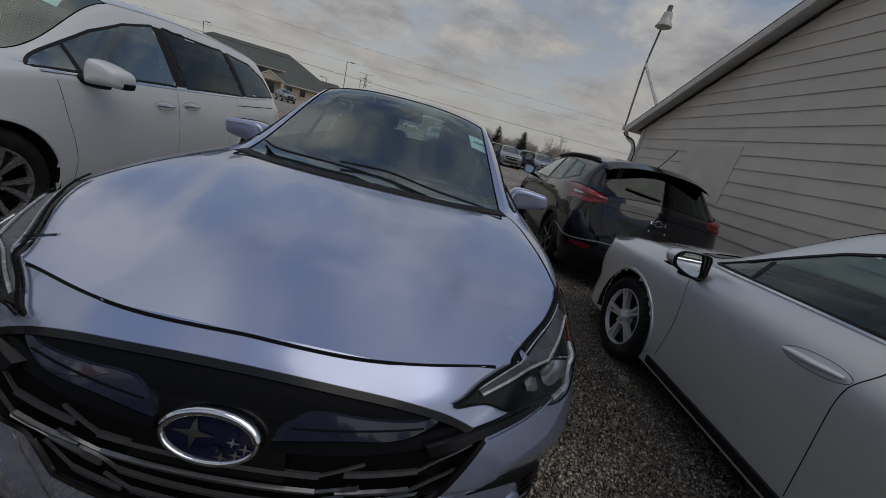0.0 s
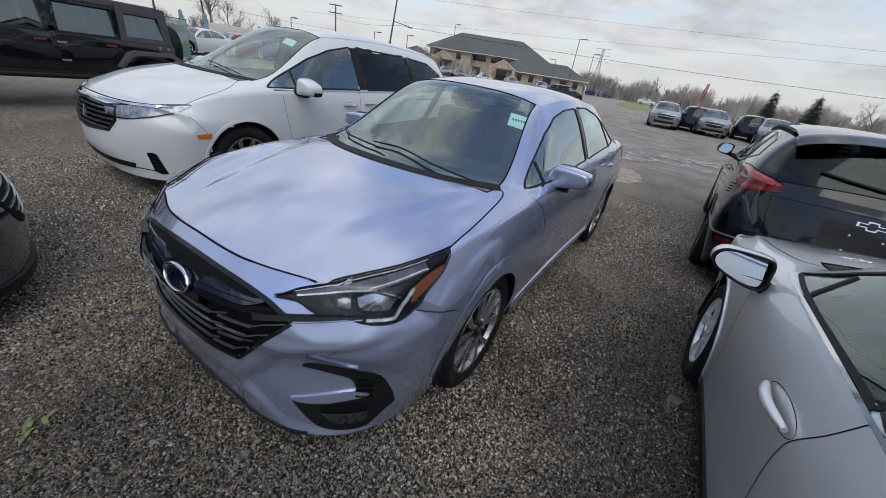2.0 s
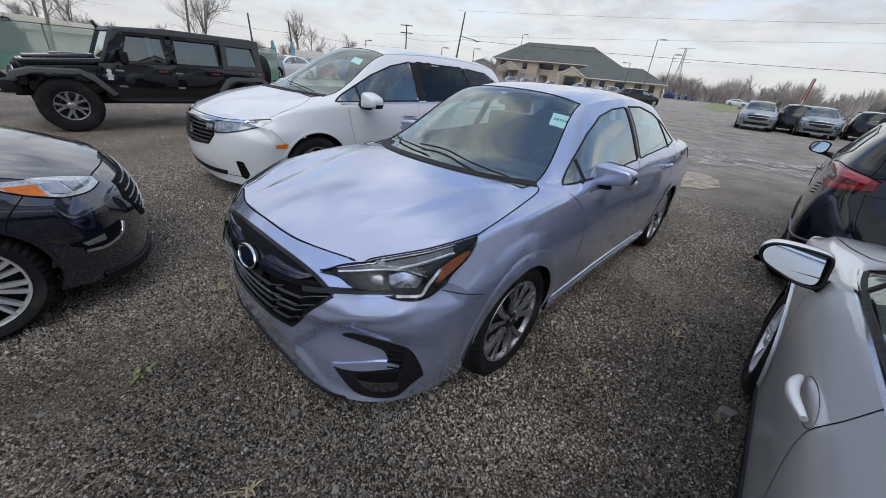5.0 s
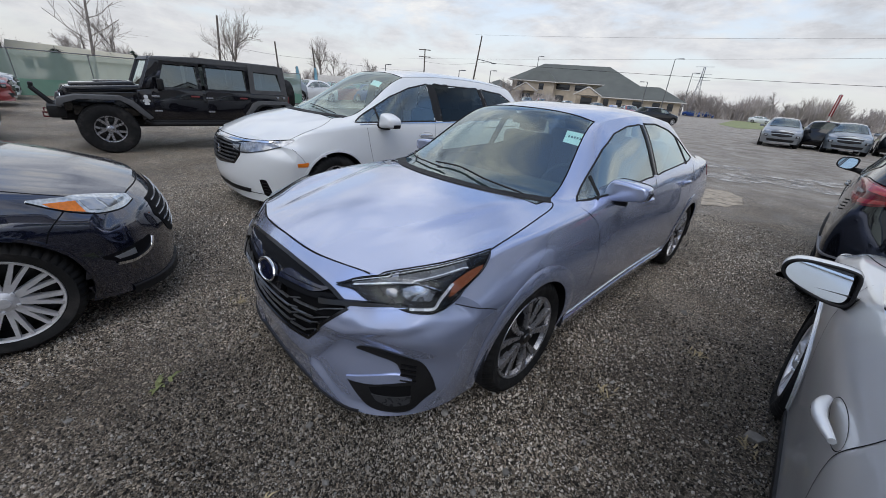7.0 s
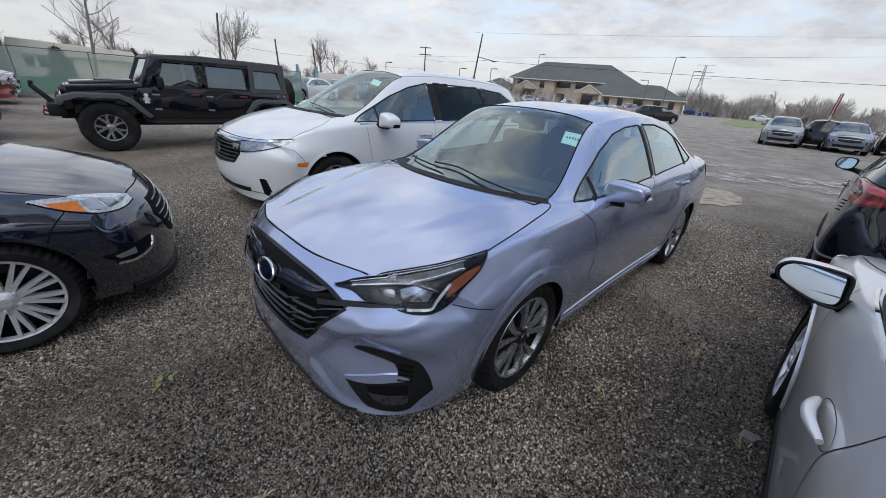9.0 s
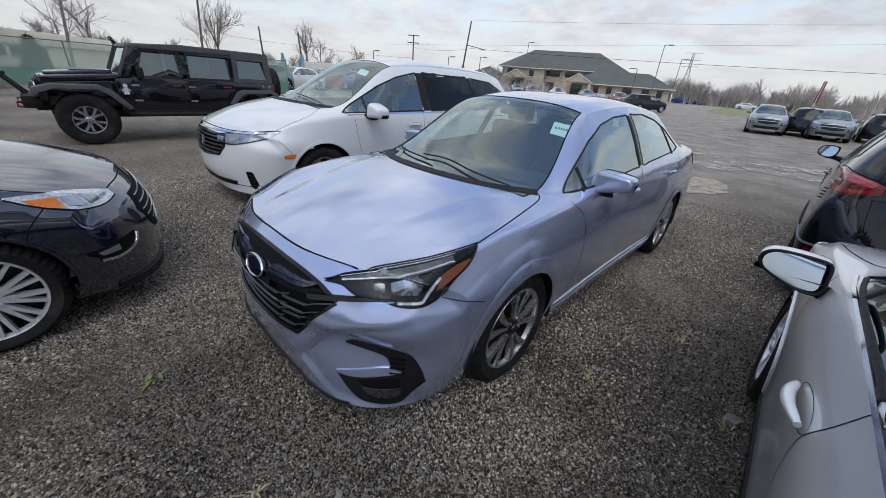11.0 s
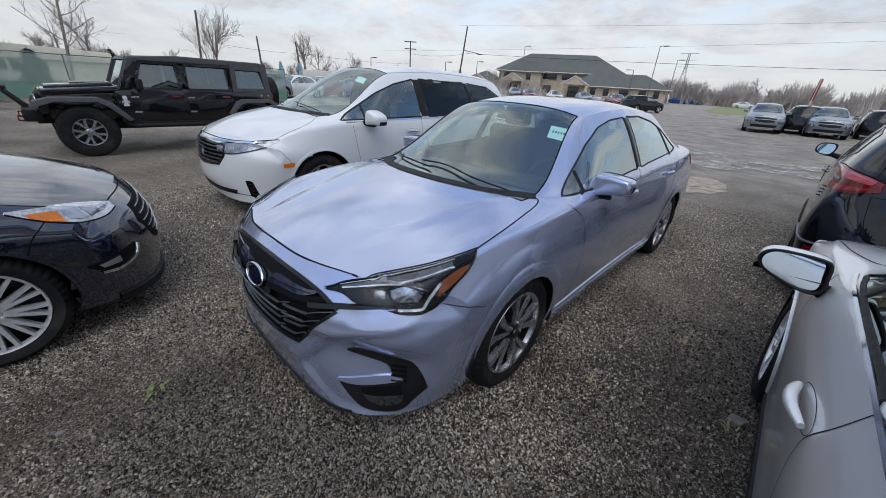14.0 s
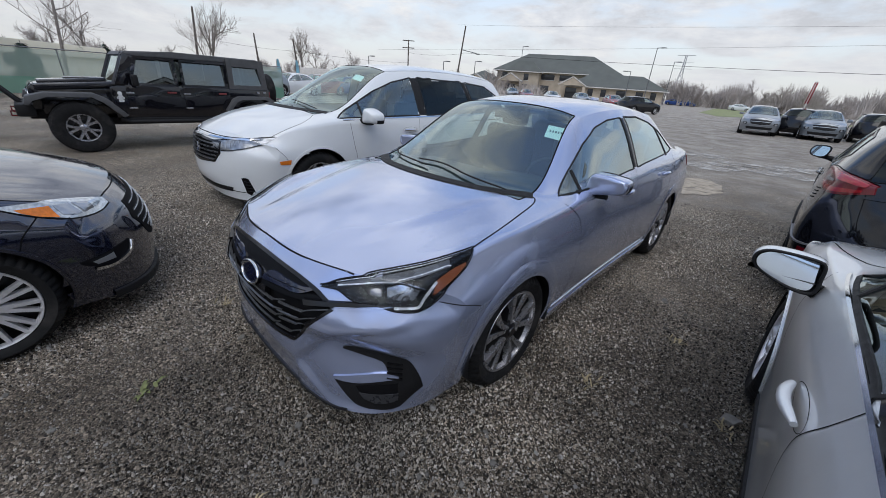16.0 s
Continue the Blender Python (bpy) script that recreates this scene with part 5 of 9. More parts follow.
    sk.ribbon("bonnet_trim", [(-0.80, -0.62, 0.858), (-0.45, -0.86, 0.842), (0, -0.93, 0.845), (0.45, -0.86, 0.842), (0.80, -0.62, 0.858)], F, 0.028, CHROME, root, 50, 0.006, thick=0.006, label="bright trim under the bonnet edge")
    hole = VAN["front_holes"][0]
    sk.ribbon("grille_frame", [(x, -0.95, z) for x, z in dense_loop(hole, 5)], F, 0.030, GLOSS_BLACK, g, 80, 0.002, True, thick=0.004, label="gloss black grille frame")
    badge = sk.patch("badge", [(-0.055, -0.99, 0.755), (0.055, -0.99, 0.755)], [(-0.045, -0.99, 0.65), (0.045, -0.99, 0.65)], F, GLOSS_BLACK, g, 6, 5, 0.004, 0.03)
    for x in (-0.03, 0.03):
        sk.ribbon("badge_bar", [(x * 1.2, -0.99, 0.75), (x, -0.99, 0.655)], F, 0.012, CHROME, badge, 6, 0.008, thick=0.003)
    sk.ribbon("badge_bar", [(-0.03, -0.99, 0.70), (0.03, -0.99, 0.70)], F, 0.012, CHROME, badge, 6, 0.008, thick=0.003)
    sk.patch("lower_intake", [(-0.58, -0.88, 0.335), (0, -0.985, 0.33), (0.58, -0.88, 0.335)], [(-0.56, -0.88, 0.285), (0, -0.97, 0.265), (0.56, -0.88, 0.285)], F, PLASTIC, root, 30, 5, 0.003, 0.02, "black lower intake")
    sk.ribbon("bumper_line", [(-0.76, -0.77, 0.29), (-0.5, -0.9, 0.30), (0, -0.985, 0.345), (0.5, -0.9, 0.30), (0.76, -0.77, 0.29)], F, 0.007, SEAM, root, 40, 0.004)
    sk.ribbon("cowl_panel", [(-0.74, 0.26, 1.3), (-0.4, 0.03, 1.3), (0, -0.05, 1.3), (0.4, 0.03, 1.3), (0.74, 0.26, 1.3)], (0, 0, -1), 0.08, PLASTIC, root, 40, 0.002, thick=0.004)
    wiper(root, [sk.put(p, (0, 0, -1), 0.02)[0] for p in ((0.62, 0.20, 1.4), (0.35, 0.16, 1.4), (0.10, 0.14, 1.4))])
    wiper(root, [sk.put(p, (0, 0, -1), 0.02)[0] for p in ((-0.1, 0.06, 1.4), (-0.4, 0.16, 1.4), (-0.62, 0.32, 1.4))])
    sk.patch("price_sheet", [(0.36, 0.93, 1.7), (0.50, 0.97, 1.7)], [(0.40, 0.84, 1.6), (0.54, 0.88, 1.6)], (0, 0, -1), PAPER, root, 6, 5, -0.010, 0.001, "small pale sheet behind the windscreen")
    return root


near_van()

HATCH = dict({k: v for k, v in SEDAN.items() if k != "edge"}, lip_thick=0.004, seal=0.022, dent=None, cap_cols=44, cap_mesh=6, front_holes=(), paint=PAINT_NAVY, sedan=False, wb=2.65, R=0.325, rim=0.232, arch=0.352, spokes=10, style="pair", step=0.045, lip=0.02,
    press=(0.50, 0.009, 0.025), hood_front=-0.72, corner=-0.42, cowl=0.20, ws_top=1.05, bl_top=3.05, bl_bot=3.35, tail=3.42, rear_corner=3.1, middle=1.9,
    zE=[(-0.72, 0.80), (-0.4, 0.90), (0.0, 0.98), (0.20, 1.02), (1.05, 1.42), (1.7, 1.465), (3.05, 1.38), (3.35, 1.10), (3.42, 1.0)],
    zD=[(-0.65, 0.78), (-0.3, 0.88), (0.1, 0.96), (0.40, 0.99), (1.15, 1.37), (1.8, 1.40), (2.9, 1.30), (3.3, 1.05), (3.42, 0.98)],
    xD=[(-0.65, 0.52), (-0.2, 0.64), (0.1, 0.68), (0.40, 0.70), (1.15, 0.55), (1.8, 0.56), (2.9, 0.55), (3.3, 0.65), (3.42, 0.65)],
    zC=[(-0.55, 0.765), (-0.3, 0.845), (0.0, 0.90), (0.4, 0.94), (1.0, 0.97), (2.5, 1.02), (3.2, 1.0), (3.42, 0.95)],
    xC=[(-0.55, 0.74), (-0.3, 0.82), (0.0, 0.85), (0.5, 0.86), (1.5, 0.85), (2.7, 0.84), (3.2, 0.80), (3.42, 0.74)],
    WB=[(-0.42, 0.87), (0.0, 0.905), (1.3, 0.90), (2.65, 0.905), (3.1, 0.88), (3.42, 0.80)],
    nose=[(0.70, -0.80), (0.55, -0.865), (0.34, -0.87), (0.17, -0.83, 3.0, 0.5)], rump=[(0.85, 3.48), (0.60, 3.52), (0.35, 3.50), (0.22, 3.42)],
    windows=[([(0.60, 1.0), (0.95, 1.20), (1.3, 1.33), (1.62, 1.36), (1.62, 1.03)], False), ([(1.70, 1.04), (1.70, 1.36), (2.2, 1.34), (2.6, 1.22), (2.7, 1.10)], True)])


def near_hatch():
    root, sk, sh = build_car("hatchback", "blue-black hatchback with clear headlamps and silver wheels", pose(-1.92, -1.95, 0, 0, 0, 180), HATCH)
    F = (0, 1, 0)
    seams(sk, root, HATCH, [([(-0.62, -0.62, 0.80), (-0.3, -0.71, 0.80), (0, -0.74, 0.80), (0.3, -0.71, 0.80), (0.62, -0.62, 0.80)], (0, 0.3, -1), 0.008)])
    for sg in (1, -1):
        side = (-sg, 0, 0)
        q = (-sg * 0.75, 0.65, 0)
        seams(sk, root, HATCH, [
            ([(sg * 0.66, -0.60, 0.9), (sg * 0.80, -0.36, 0.9), (sg * 0.81, -0.1, 0.95), (sg * 0.76, 0.2, 1.0)], (0, 0, -1), 0.007),
            ([(sg * 0.9, -0.335, 0.765), (sg * 0.9, -0.26, 0.68), (sg * 0.9, -0.23, 0.61)], side, 0.006),
            ([(sg, 0.55, 0.97), (sg, 0.60, 0.7), (sg, 0.55, 0.3)], side), ([(sg, 1.66, 1.03), (sg, 1.65, 0.3)], side)])
        lamp = sk.patch("headlamp", flip([(0.85, -0.22, 0.838), (0.835, -0.32, 0.833), (0.80, -0.44, 0.822), (0.72, -0.58, 0.79), (0.65, -0.66, 0.765)], sg), flip([(0.865, -0.22, 0.828), (0.875, -0.33, 0.775), (0.862, -0.44, 0.735), (0.82, -0.53, 0.715), (0.74, -0.61, 0.712), (0.66, -0.68, 0.728)], sg), q, material("clear lamp unit", (0.55, 0.58, 0.60), 0.12, 0.5, 0.9, 60, 0.3), root, 28, 8, 0.004, 0.03, "clear swept headlamp with amber corner")
        sk.patch("amber_marker", flip([(0.87, -0.285, 0.812), (0.865, -0.36, 0.808), (0.852, -0.425, 0.803)], sg), flip([(0.875, -0.31, 0.790), (0.876, -0.37, 0.762), (0.866, -0.44, 0.742)], sg), q, AMBER_BRIGHT, lamp, 10, 5, 0.007, 0.003, "amber indicator")
        sk.patch("lamp_bowl", flip([(0.845, -0.44, 0.800), (0.80, -0.49, 0.795)], sg), flip([(0.848, -0.45, 0.748), (0.81, -0.52, 0.738)], sg), q, LAMP_WHITE, lamp, 8, 6, 0.008, 0.003, "", 0.004)
        sk.patch("lamp_bowl", flip([(0.79, -0.50, 0.792), (0.745, -0.56, 0.778)], sg), flip([(0.795, -0.53, 0.738), (0.752, -0.585, 0.742)], sg), q, LAMP_WHITE, lamp, 8, 6, 0.008, 0.003, "", 0.004)
        sk.ribbon("lamp_edge", flip([(0.865, -0.22, 0.828), (0.875, -0.33, 0.775), (0.862, -0.44, 0.735), (0.82, -0.53, 0.715), (0.74, -0.61, 0.712), (0.66, -0.68, 0.728)], sg), q, 0.008, SEAM, lamp, 24, 0.005, thick=0.002)
        fog = sk.patch("fog_pocket", flip([(0.875, -0.43, 0.475), (0.80, -0.60, 0.500), (0.72, -0.68, 0.515)], sg), flip([(0.872, -0.44, 0.455), (0.83, -0.56, 0.395), (0.72, -0.69, 0.44)], sg), q, SEAM, root, 16, 6, 0.003, 0.01, "black fog lamp pocket")
        sk.patch("fog_lamp", flip([(0.862, -0.48, 0.465), (0.81, -0.58, 0.480)], sg), flip([(0.855, -0.50, 0.440), (0.81, -0.59, 0.440)], sg), q, LAMP_WHITE, fog, 8, 5, 0.010, 0.005, "bright fog lamp")
        sk.ribbon("fog_trim", flip([(0.862, -0.49, 0.415), (0.82, -0.58, 0.405), (0.74, -0.67, 0.44), (0.715, -0.69, 0.50)], sg), q, 0.022, CHROME, fog, 20, 0.010, thick=0.006)
        wing_mirror(root, (0.88, 0.80, 1.0), 1.08, 0.15, 0.13, PAINT_NAVY, sg)
        door_handle(root, sk, sg, 1.42, 0.88, PAINT_NAVY)
    g = sk.patch("grille", [(-0.52, -0.76, 0.70), (0, -0.82, 0.72), (0.52, -0.76, 0.70)], [(-0.58, -0.74, 0.60), (-0.42, -0.84, 0.42), (0, -0.88, 0.38), (0.42, -0.84, 0.42), (0.58, -0.74, 0.60)], F, SEAM, root, 34, 8, 0.004, 0.02, "dark grille with bright bars")
    for k in range(6):
        z = 0.685 - 0.045 * k
        w = 0.54 - 0.02 * abs(k - 2) - (0.05 * max(0, k - 3))
        sk.ribbon("grille_bar", [(-w, -0.76, z - 0.01), (0, -0.86, z), (w, -0.76, z - 0.01)], F, 0.009, LAMP_WHITE, g, 24, 0.008, thick=0.004)
    sk.ribbon("chin_lip", [(-0.80, -0.55, 0.20), (-0.6, -0.73, 0.19), (0, -0.84, 0.185), (0.6, -0.73, 0.19), (0.80, -0.55, 0.20)], F, 0.06, PLASTIC, root, 40, 0.004, thick=0.012)
    return root


near_hatch()

QUIET = dict({k: v for k, v in SEDAN.items() if k != "edge"}, waist=0.80, tuck=0.03, xC=[(-0.62, 0.77), (-0.34, 0.805), (0.0, 0.835), (0.5, 0.835), (1.5, 0.83), (2.7, 0.835), (3.4, 0.79), (3.8, 0.72)], WB=[(-0.44, 0.875), (0.0, 0.897), (1.3, 0.882), (2.75, 0.897), (3.4, 0.86), (3.8, 0.78)], lip_thick=0.004, dent=None, cap_cols=44, cap_mesh=6, front_holes=(), paint=PAINT_SILVER, wb=2.83, R=0.33, rim=0.215, arch=0.365, spokes=5, style="pair", step=0.045, lip=0.02, corner=-0.50,
    windows=[([(0.52, 0.985), (0.75, 1.11), (1.0, 1.235), (1.3, 1.33), (1.52, 1.355), (1.46, 1.01), (1.0, 0.995)], False), ([(1.55, 1.015), (1.61, 1.36), (2.0, 1.36), (2.35, 1.30), (2.62, 1.14), (2.62, 1.05)], False)], seal_mat=PLASTIC, seal=0.018, side_glass=GLASS_CLEAR)


def side_sedan():
    root, sk, sh = build_car("silver_sedan", "dusty silver sedan with chrome window trim and a door handle", pose(2.79, 1.03, 0, 0, 0, 180), QUIET)
    for sg in (1, -1):
        side = (-sg, 0, 0)
        q = (-sg * 0.62, 0.78, 0)
        seams(sk, root, QUIET, [
            ([(sg, 0.44, 0.95), (sg, 0.52, 0.82), (sg, 0.54, 0.6), (sg, 0.48, 0.30)], side),
            ([(sg, 1.50, 1.00), (sg, 1.48, 0.91), (sg, 1.43, 0.80), (sg, 1.425, 0.6), (sg, 1.43, 0.28)], side),
            ([(sg, 2.66, 1.04), (sg, 2.52, 0.85), (sg, 2.36, 0.6), (sg, 2.32, 0.28)], side),
            ([(sg * 0.80, -0.30, 0.9), (sg * 0.79, 0.0, 1.0), (sg * 0.74, 0.26, 1.0), (sg * 0.68, 0.32, 1.0)], (0, 0, -1), 0.007)])
        sk.ribbon("sill_cladding", [(sg, 0.42, 0.235), (sg, 1.3, 0.235), (sg, 2.42, 0.235)], side, 0.06, PLASTIC, root, 30, 0.004, thick=0.006, label="dark sill cladding")
        sk.ribbon("belt_trim", [(sg, 0.50, 0.968), (sg, 1.0, 0.985), (sg, 1.6, 1.000), (sg, 2.3, 1.022), (sg, 2.66, 1.04)], side, 0.014, CHROME, root, 50, 0.005, thick=0.005, label="bright chrome belt trim")
        sk.ribbon("pillar_cover", [(sg * 0.6, 1.565, 1.355), (sg * 0.8, 1.505, 1.01)], side, 0.075, GLOSS_BLACK, root, 10, 0.0025, thick=0.002)
        sk.ribbon("quarter_bar", [(sg * 0.7, 0.78, 1.10), (sg * 0.8, 0.80, 0.99)], side, 0.024, PLASTIC, root, 8, 0.003, thick=0.003)
        wing_mirror(root, (0.872, 0.60, 0.948), 1.095, 0.150, 0.11, PAINT_SILVER, sg, True, (0.86, 0.56, 0.885), MIRROR_WEDGE)
        door_handle(root, sk, sg, 1.30, 0.82, PAINT_SILVER, 0.23, 0.02)
        door_handle(root, sk, sg, 2.28, 0.86, PAINT_SILVER, 0.23, 0.02)
        sk.patch("headlamp", flip([(0.50, -0.82, 0.79), (0.68, -0.66, 0.84), (0.78, -0.42, 0.88), (0.80, -0.30, 0.90)], sg), flip([(0.50, -0.82, 0.77), (0.70, -0.72, 0.75), (0.82, -0.50, 0.79), (0.825, -0.32, 0.87)], sg), q, LAMP_WHITE, root, 20, 6, 0.004, 0.02, "clear headlamp")
        sk.patch("tail_lamp", flip([(0.60, 3.80, 1.0), (0.74, 3.70, 1.0), (0.84, 3.42, 0.99)], sg), flip([(0.60, 3.80, 0.86), (0.76, 3.70, 0.84), (0.87, 3.45, 0.88)], sg), (-sg * 0.7, -0.7, 0), RED_LENS, root, 14, 6, 0.005, 0.02, "red tail lamp")
    return root


side_sedan()

CROSS = dict(VAN, front_holes=(), paint=PAINT_BLACK, wb=2.70, R=0.345, rim=0.235, arch=0.385, spokes=5, style="dark", step=0.05, lip=0.07, lip_mat=PLASTIC,
    hood_front=-0.80, corner=-0.44, cowl=0.05, ws_top=0.95, bl_top=3.12, bl_bot=3.42, tail=3.48, rear_corner=3.18, middle=1.9,
    zE=[(-0.80, 0.93), (-0.4, 1.02), (-0.1, 1.07), (0.05, 1.09), (0.95, 1.50), (1.7, 1.555), (3.12, 1.50), (3.42, 1.13), (3.48, 1.06)],
    zD=[(-0.7, 0.90), (-0.3, 0.99), (0.0, 1.03), (0.25, 1.07), (1.1, 1.44), (1.9, 1.485), (2.95, 1.44), (3.3, 1.12), (3.46, 1.04)],
    xD=[(-0.7, 0.52), (-0.3, 0.62), (0.0, 0.68), (0.25, 0.72), (1.1, 0.58), (1.9, 0.60), (2.95, 0.58), (3.3, 0.66), (3.46, 0.66)],
    zC=[(-0.55, 0.83), (-0.3, 0.91), (0.0, 0.96), (0.5, 0.99), (1.5, 1.02), (2.4, 1.07), (3.1, 1.11), (3.46, 1.03)],
    xC=[(-0.55, 0.78), (-0.3, 0.82), (0.0, 0.85), (0.5, 0.86), (1.5, 0.86), (2.4, 0.86), (3.1, 0.80), (3.46, 0.74)],
    WB=[(-0.44, 0.88), (0.0, 0.91), (1.3, 0.90), (2.70, 0.92), (3.18, 0.88), (3.48, 0.80)], sill=0.22, waist=0.72,
    nose=[(0.80, -0.87), (0.60, -0.91), (0.40, -0.90), (0.24, -0.84, 3.0, 0.5)], rump=[(0.90, 3.54), (0.66, 3.60), (0.45, 3.62), (0.27, 3.52)],
    windows=[([(0.42, 1.03), (0.70, 1.18), (1.0, 1.33), (1.4, 1.41), (1.55, 1.42), (1.55, 1.06)], False), ([(1.63, 1.06), (1.63, 1.42), (2.15, 1.41), (2.30, 1.10)], True), ([(2.38, 1.12), (2.24, 1.40), (2.62, 1.36), (2.80, 1.22)], True)], rear_glass=GLASS_DARK, seal_mat=GLOSS_BLACK)


def cross_car():
    root, sk, sh = build_car("crossover", "black compact crossover with red tail lamps, parked by the garage", pose(2.93, 5.88, 0, 0, 0, 177), CROSS)
    B = (0, -1, 0)
    for sg in (1, -1):
        side = (-sg, 0, 0)
        q = (-sg * 0.75, -0.65, 0)
        seams(sk, root, CROSS, [([(sg, 0.5, 1.0), (sg, 0.6, 0.7), (sg, 0.55, 0.3)], side), ([(sg, 1.59, 1.06), (sg, 1.58, 0.3)], side), ([(sg, 2.36, 1.1), (sg, 2.30, 0.8), (sg, 2.2, 0.55), (sg, 2.2, 0.3)], side),
            ([(sg * 0.62, 3.3, 1.16), (sg * 0.60, 3.5, 0.95), (sg * 0.55, 3.6, 0.74), (sg * 0.40, 3.6, 0.66), (0, 3.6, 0.65)], B)])
        tl = sk.patch("tail_lamp", flip([(0.90, 2.86, 1.115), (0.86, 3.12, 1.13), (0.74, 3.38, 1.10), (0.60, 3.44, 1.07)], sg), flip([(0.91, 2.90, 1.05), (0.89, 3.10, 0.985), (0.78, 3.36, 0.965), (0.62, 3.48, 1.015)], sg), q, RED_LENS, root, 22, 8, 0.008, 0.03, "red wrap-round tail lamp")
        sk.patch("reversing_lens", flip([(0.87, 3.06, 1.062), (0.79, 3.26, 1.055)], sg), flip([(0.875, 3.08, 1.030), (0.80, 3.26, 1.042)], sg), q, LAMP_WHITE, tl, 8, 4, 0.012, 0.004, "pale reversing lens")
        sk.patch("lamp_bar", flip([(0.90, 2.90, 1.108), (0.865, 3.10, 1.120), (0.75, 3.36, 1.092), (0.63, 3.43, 1.066)], sg), flip([(0.90, 2.93, 1.088), (0.87, 3.10, 1.082), (0.76, 3.36, 1.066), (0.64, 3.43, 1.052)], sg), q, LAMP_RED, tl, 18, 4, 0.014, 0.006, "bright red light bar")
        sk.patch("lamp_bar", flip([(0.895, 3.02, 1.015), (0.80, 3.32, 1.012), (0.66, 3.44, 1.030)], sg), flip([(0.895, 3.08, 0.992), (0.80, 3.34, 0.978), (0.67, 3.45, 1.010)], sg), q, LAMP_RED, tl, 18, 4, 0.014, 0.006, "bright red light bar")
        sk.ribbon("lamp_edge", flip([(0.90, 2.86, 1.118), (0.86, 3.12, 1.133), (0.74, 3.38, 1.103), (0.60, 3.44, 1.073)], sg), q, 0.007, SEAM, tl, 20, 0.008, thick=0.003)
        for k in range(4):
            sk.ribbon("lamp_vent", [(sg * 0.92, 3.0 + 0.012 * k, 0.94 - 0.025 * k), (sg * 0.88, 3.12, 0.955 - 0.025 * k)], q, 0.010, SEAM, root, 6, 0.004, thick=0.003)
        sk.ribbon("sill_cladding", [(sg, 0.4, 0.30), (sg, 1.35, 0.30), (sg, 2.3, 0.30)], side, 0.14, PLASTIC, root, 30, 0.006, thick=0.008)
        sk.patch("reflector", flip([(0.80, 3.36, 0.52), (0.62, 3.52, 0.535)], sg), flip([(0.80, 3.36, 0.485), (0.60, 3.52, 0.48)], sg), q, RED_LENS, root, 10, 4, 0.006, 0.01, "red bumper reflector")
        sk.ribbon("bumper_trim", flip([(0.91, 3.02, 0.62), (0.86, 3.2, 0.55), (0.75, 3.42, 0.56), (0.50, 3.56, 0.60), (0.0, 3.6, 0.60)], sg), B, 0.016, material("grey bumper trim", (0.22, 0.22, 0.23), 0.4, 0.4, 0, 40, 0.1), root, 30, 0.006, thick=0.006)
        sk.ribbon("roof_rail", [(sg * 0.60, 0.95, 2), (sg * 0.62, 1.9, 2), (sg * 0.59, 2.85, 2)], (0, 0, -1), 0.03, PLASTIC, root, 30, 0.02, thick=0.018)
        wing_mirror(root, (0.90, 0.66, 1.06), 1.09, 0.155, 0.13, PAINT_BLACK, sg)
        door_handle(root, sk, sg, 1.36, 0.92, PAINT_BLACK)
        door_handle(root, sk, sg, 2.12, 0.97, PAINT_BLACK)
    # rear bumper cladding, spoiler, wiper, plate bolts, plain badge
    sk.patch("bumper_cladding", [(-0.80, 3.35, 0.47), (-0.5, 3.58, 0.50), (0, 3.62, 0.50), (0.5, 3.58, 0.50), (0.80, 3.35, 0.47)], [(-0.76, 3.35, 0.30), (0, 3.56, 0.29), (0.76, 3.35, 0.30)], B, PLASTIC, root, 30, 6, 0.008, 0.02, "black bumper cladding")
    # spoiler blade that runs on from the roof and overhangs the rear glass
    nx, ny = 25, 8
    top, under = [], []
    for i in range(nx):
        x = 0.59 * (2 * i / (nx - 1) - 1)
        e = abs(x) / 0.59
        p, _ = sk.put((x, 2.93, 2), (0, 0, -1), 0)
        for j in range(ny):
            u = j / (ny - 1)
            z = p.z + 0.005 + 0.010 * math.sin(math.pi * min(1, u * 1.4)) - 0.055 * u * u - 0.02 * e ** 4 * u
            y = 2.93 + (0.34 - 0.07 * e ** 3) * u
            top.append((x, y, z))
            under.append((x, y - 0.012, z - 0.006 - 0.030 * math.sin(math.pi * min(1, 0.15 + u)) ** 0.5))
    f = grid_faces(nx, ny)
    k = nx * ny
    f = [q[::-1] for q in f] + [tuple(v + k for v in q) for q in f]
    rim = [i * ny + ny - 1 for i in range(nx)]
    f += [(a, b, b + k, a + k) for a, b in zip(rim, rim[1:])]
    for edge in (list(range(ny)), list(range(k - ny, k))):
        f += [(a, b, b + k, a + k) for a, b in zip(edge, edge[1:])]
    mesh_object("roof_spoiler", top + under, f, PAINT_BLACK, root, 35, "black spoiler blade over the rear glass")
    for sg in (1, -1):
        sk.ribbon("gate_edge", flip([(0.585, 3.10, 1.42), (0.65, 3.27, 1.22), (0.665, 3.38, 1.10)], sg), (-sg * 0.6, -0.8, 0), 0.030, GLOSS_BLACK, root, 16, 0.003, thick=0.003)
    sk.ribbon("gate_crease", [(-0.62, 3.45, 0.985), (-0.3, 3.55, 1.000), (0, 3.56, 1.005), (0.3, 3.55, 1.000), (0.62, 3.45, 0.985)], B, 0.022, PAINT_BLACK, root, 30, 0.004, thick=0.007)
    sk.ribbon("gate_fold", [(-0.50, 3.58, 0.70), (0, 3.62, 0.69), (0.50, 3.58, 0.70)], B, 0.016, PAINT_BLACK, root, 30, 0.003, thick=0.006)
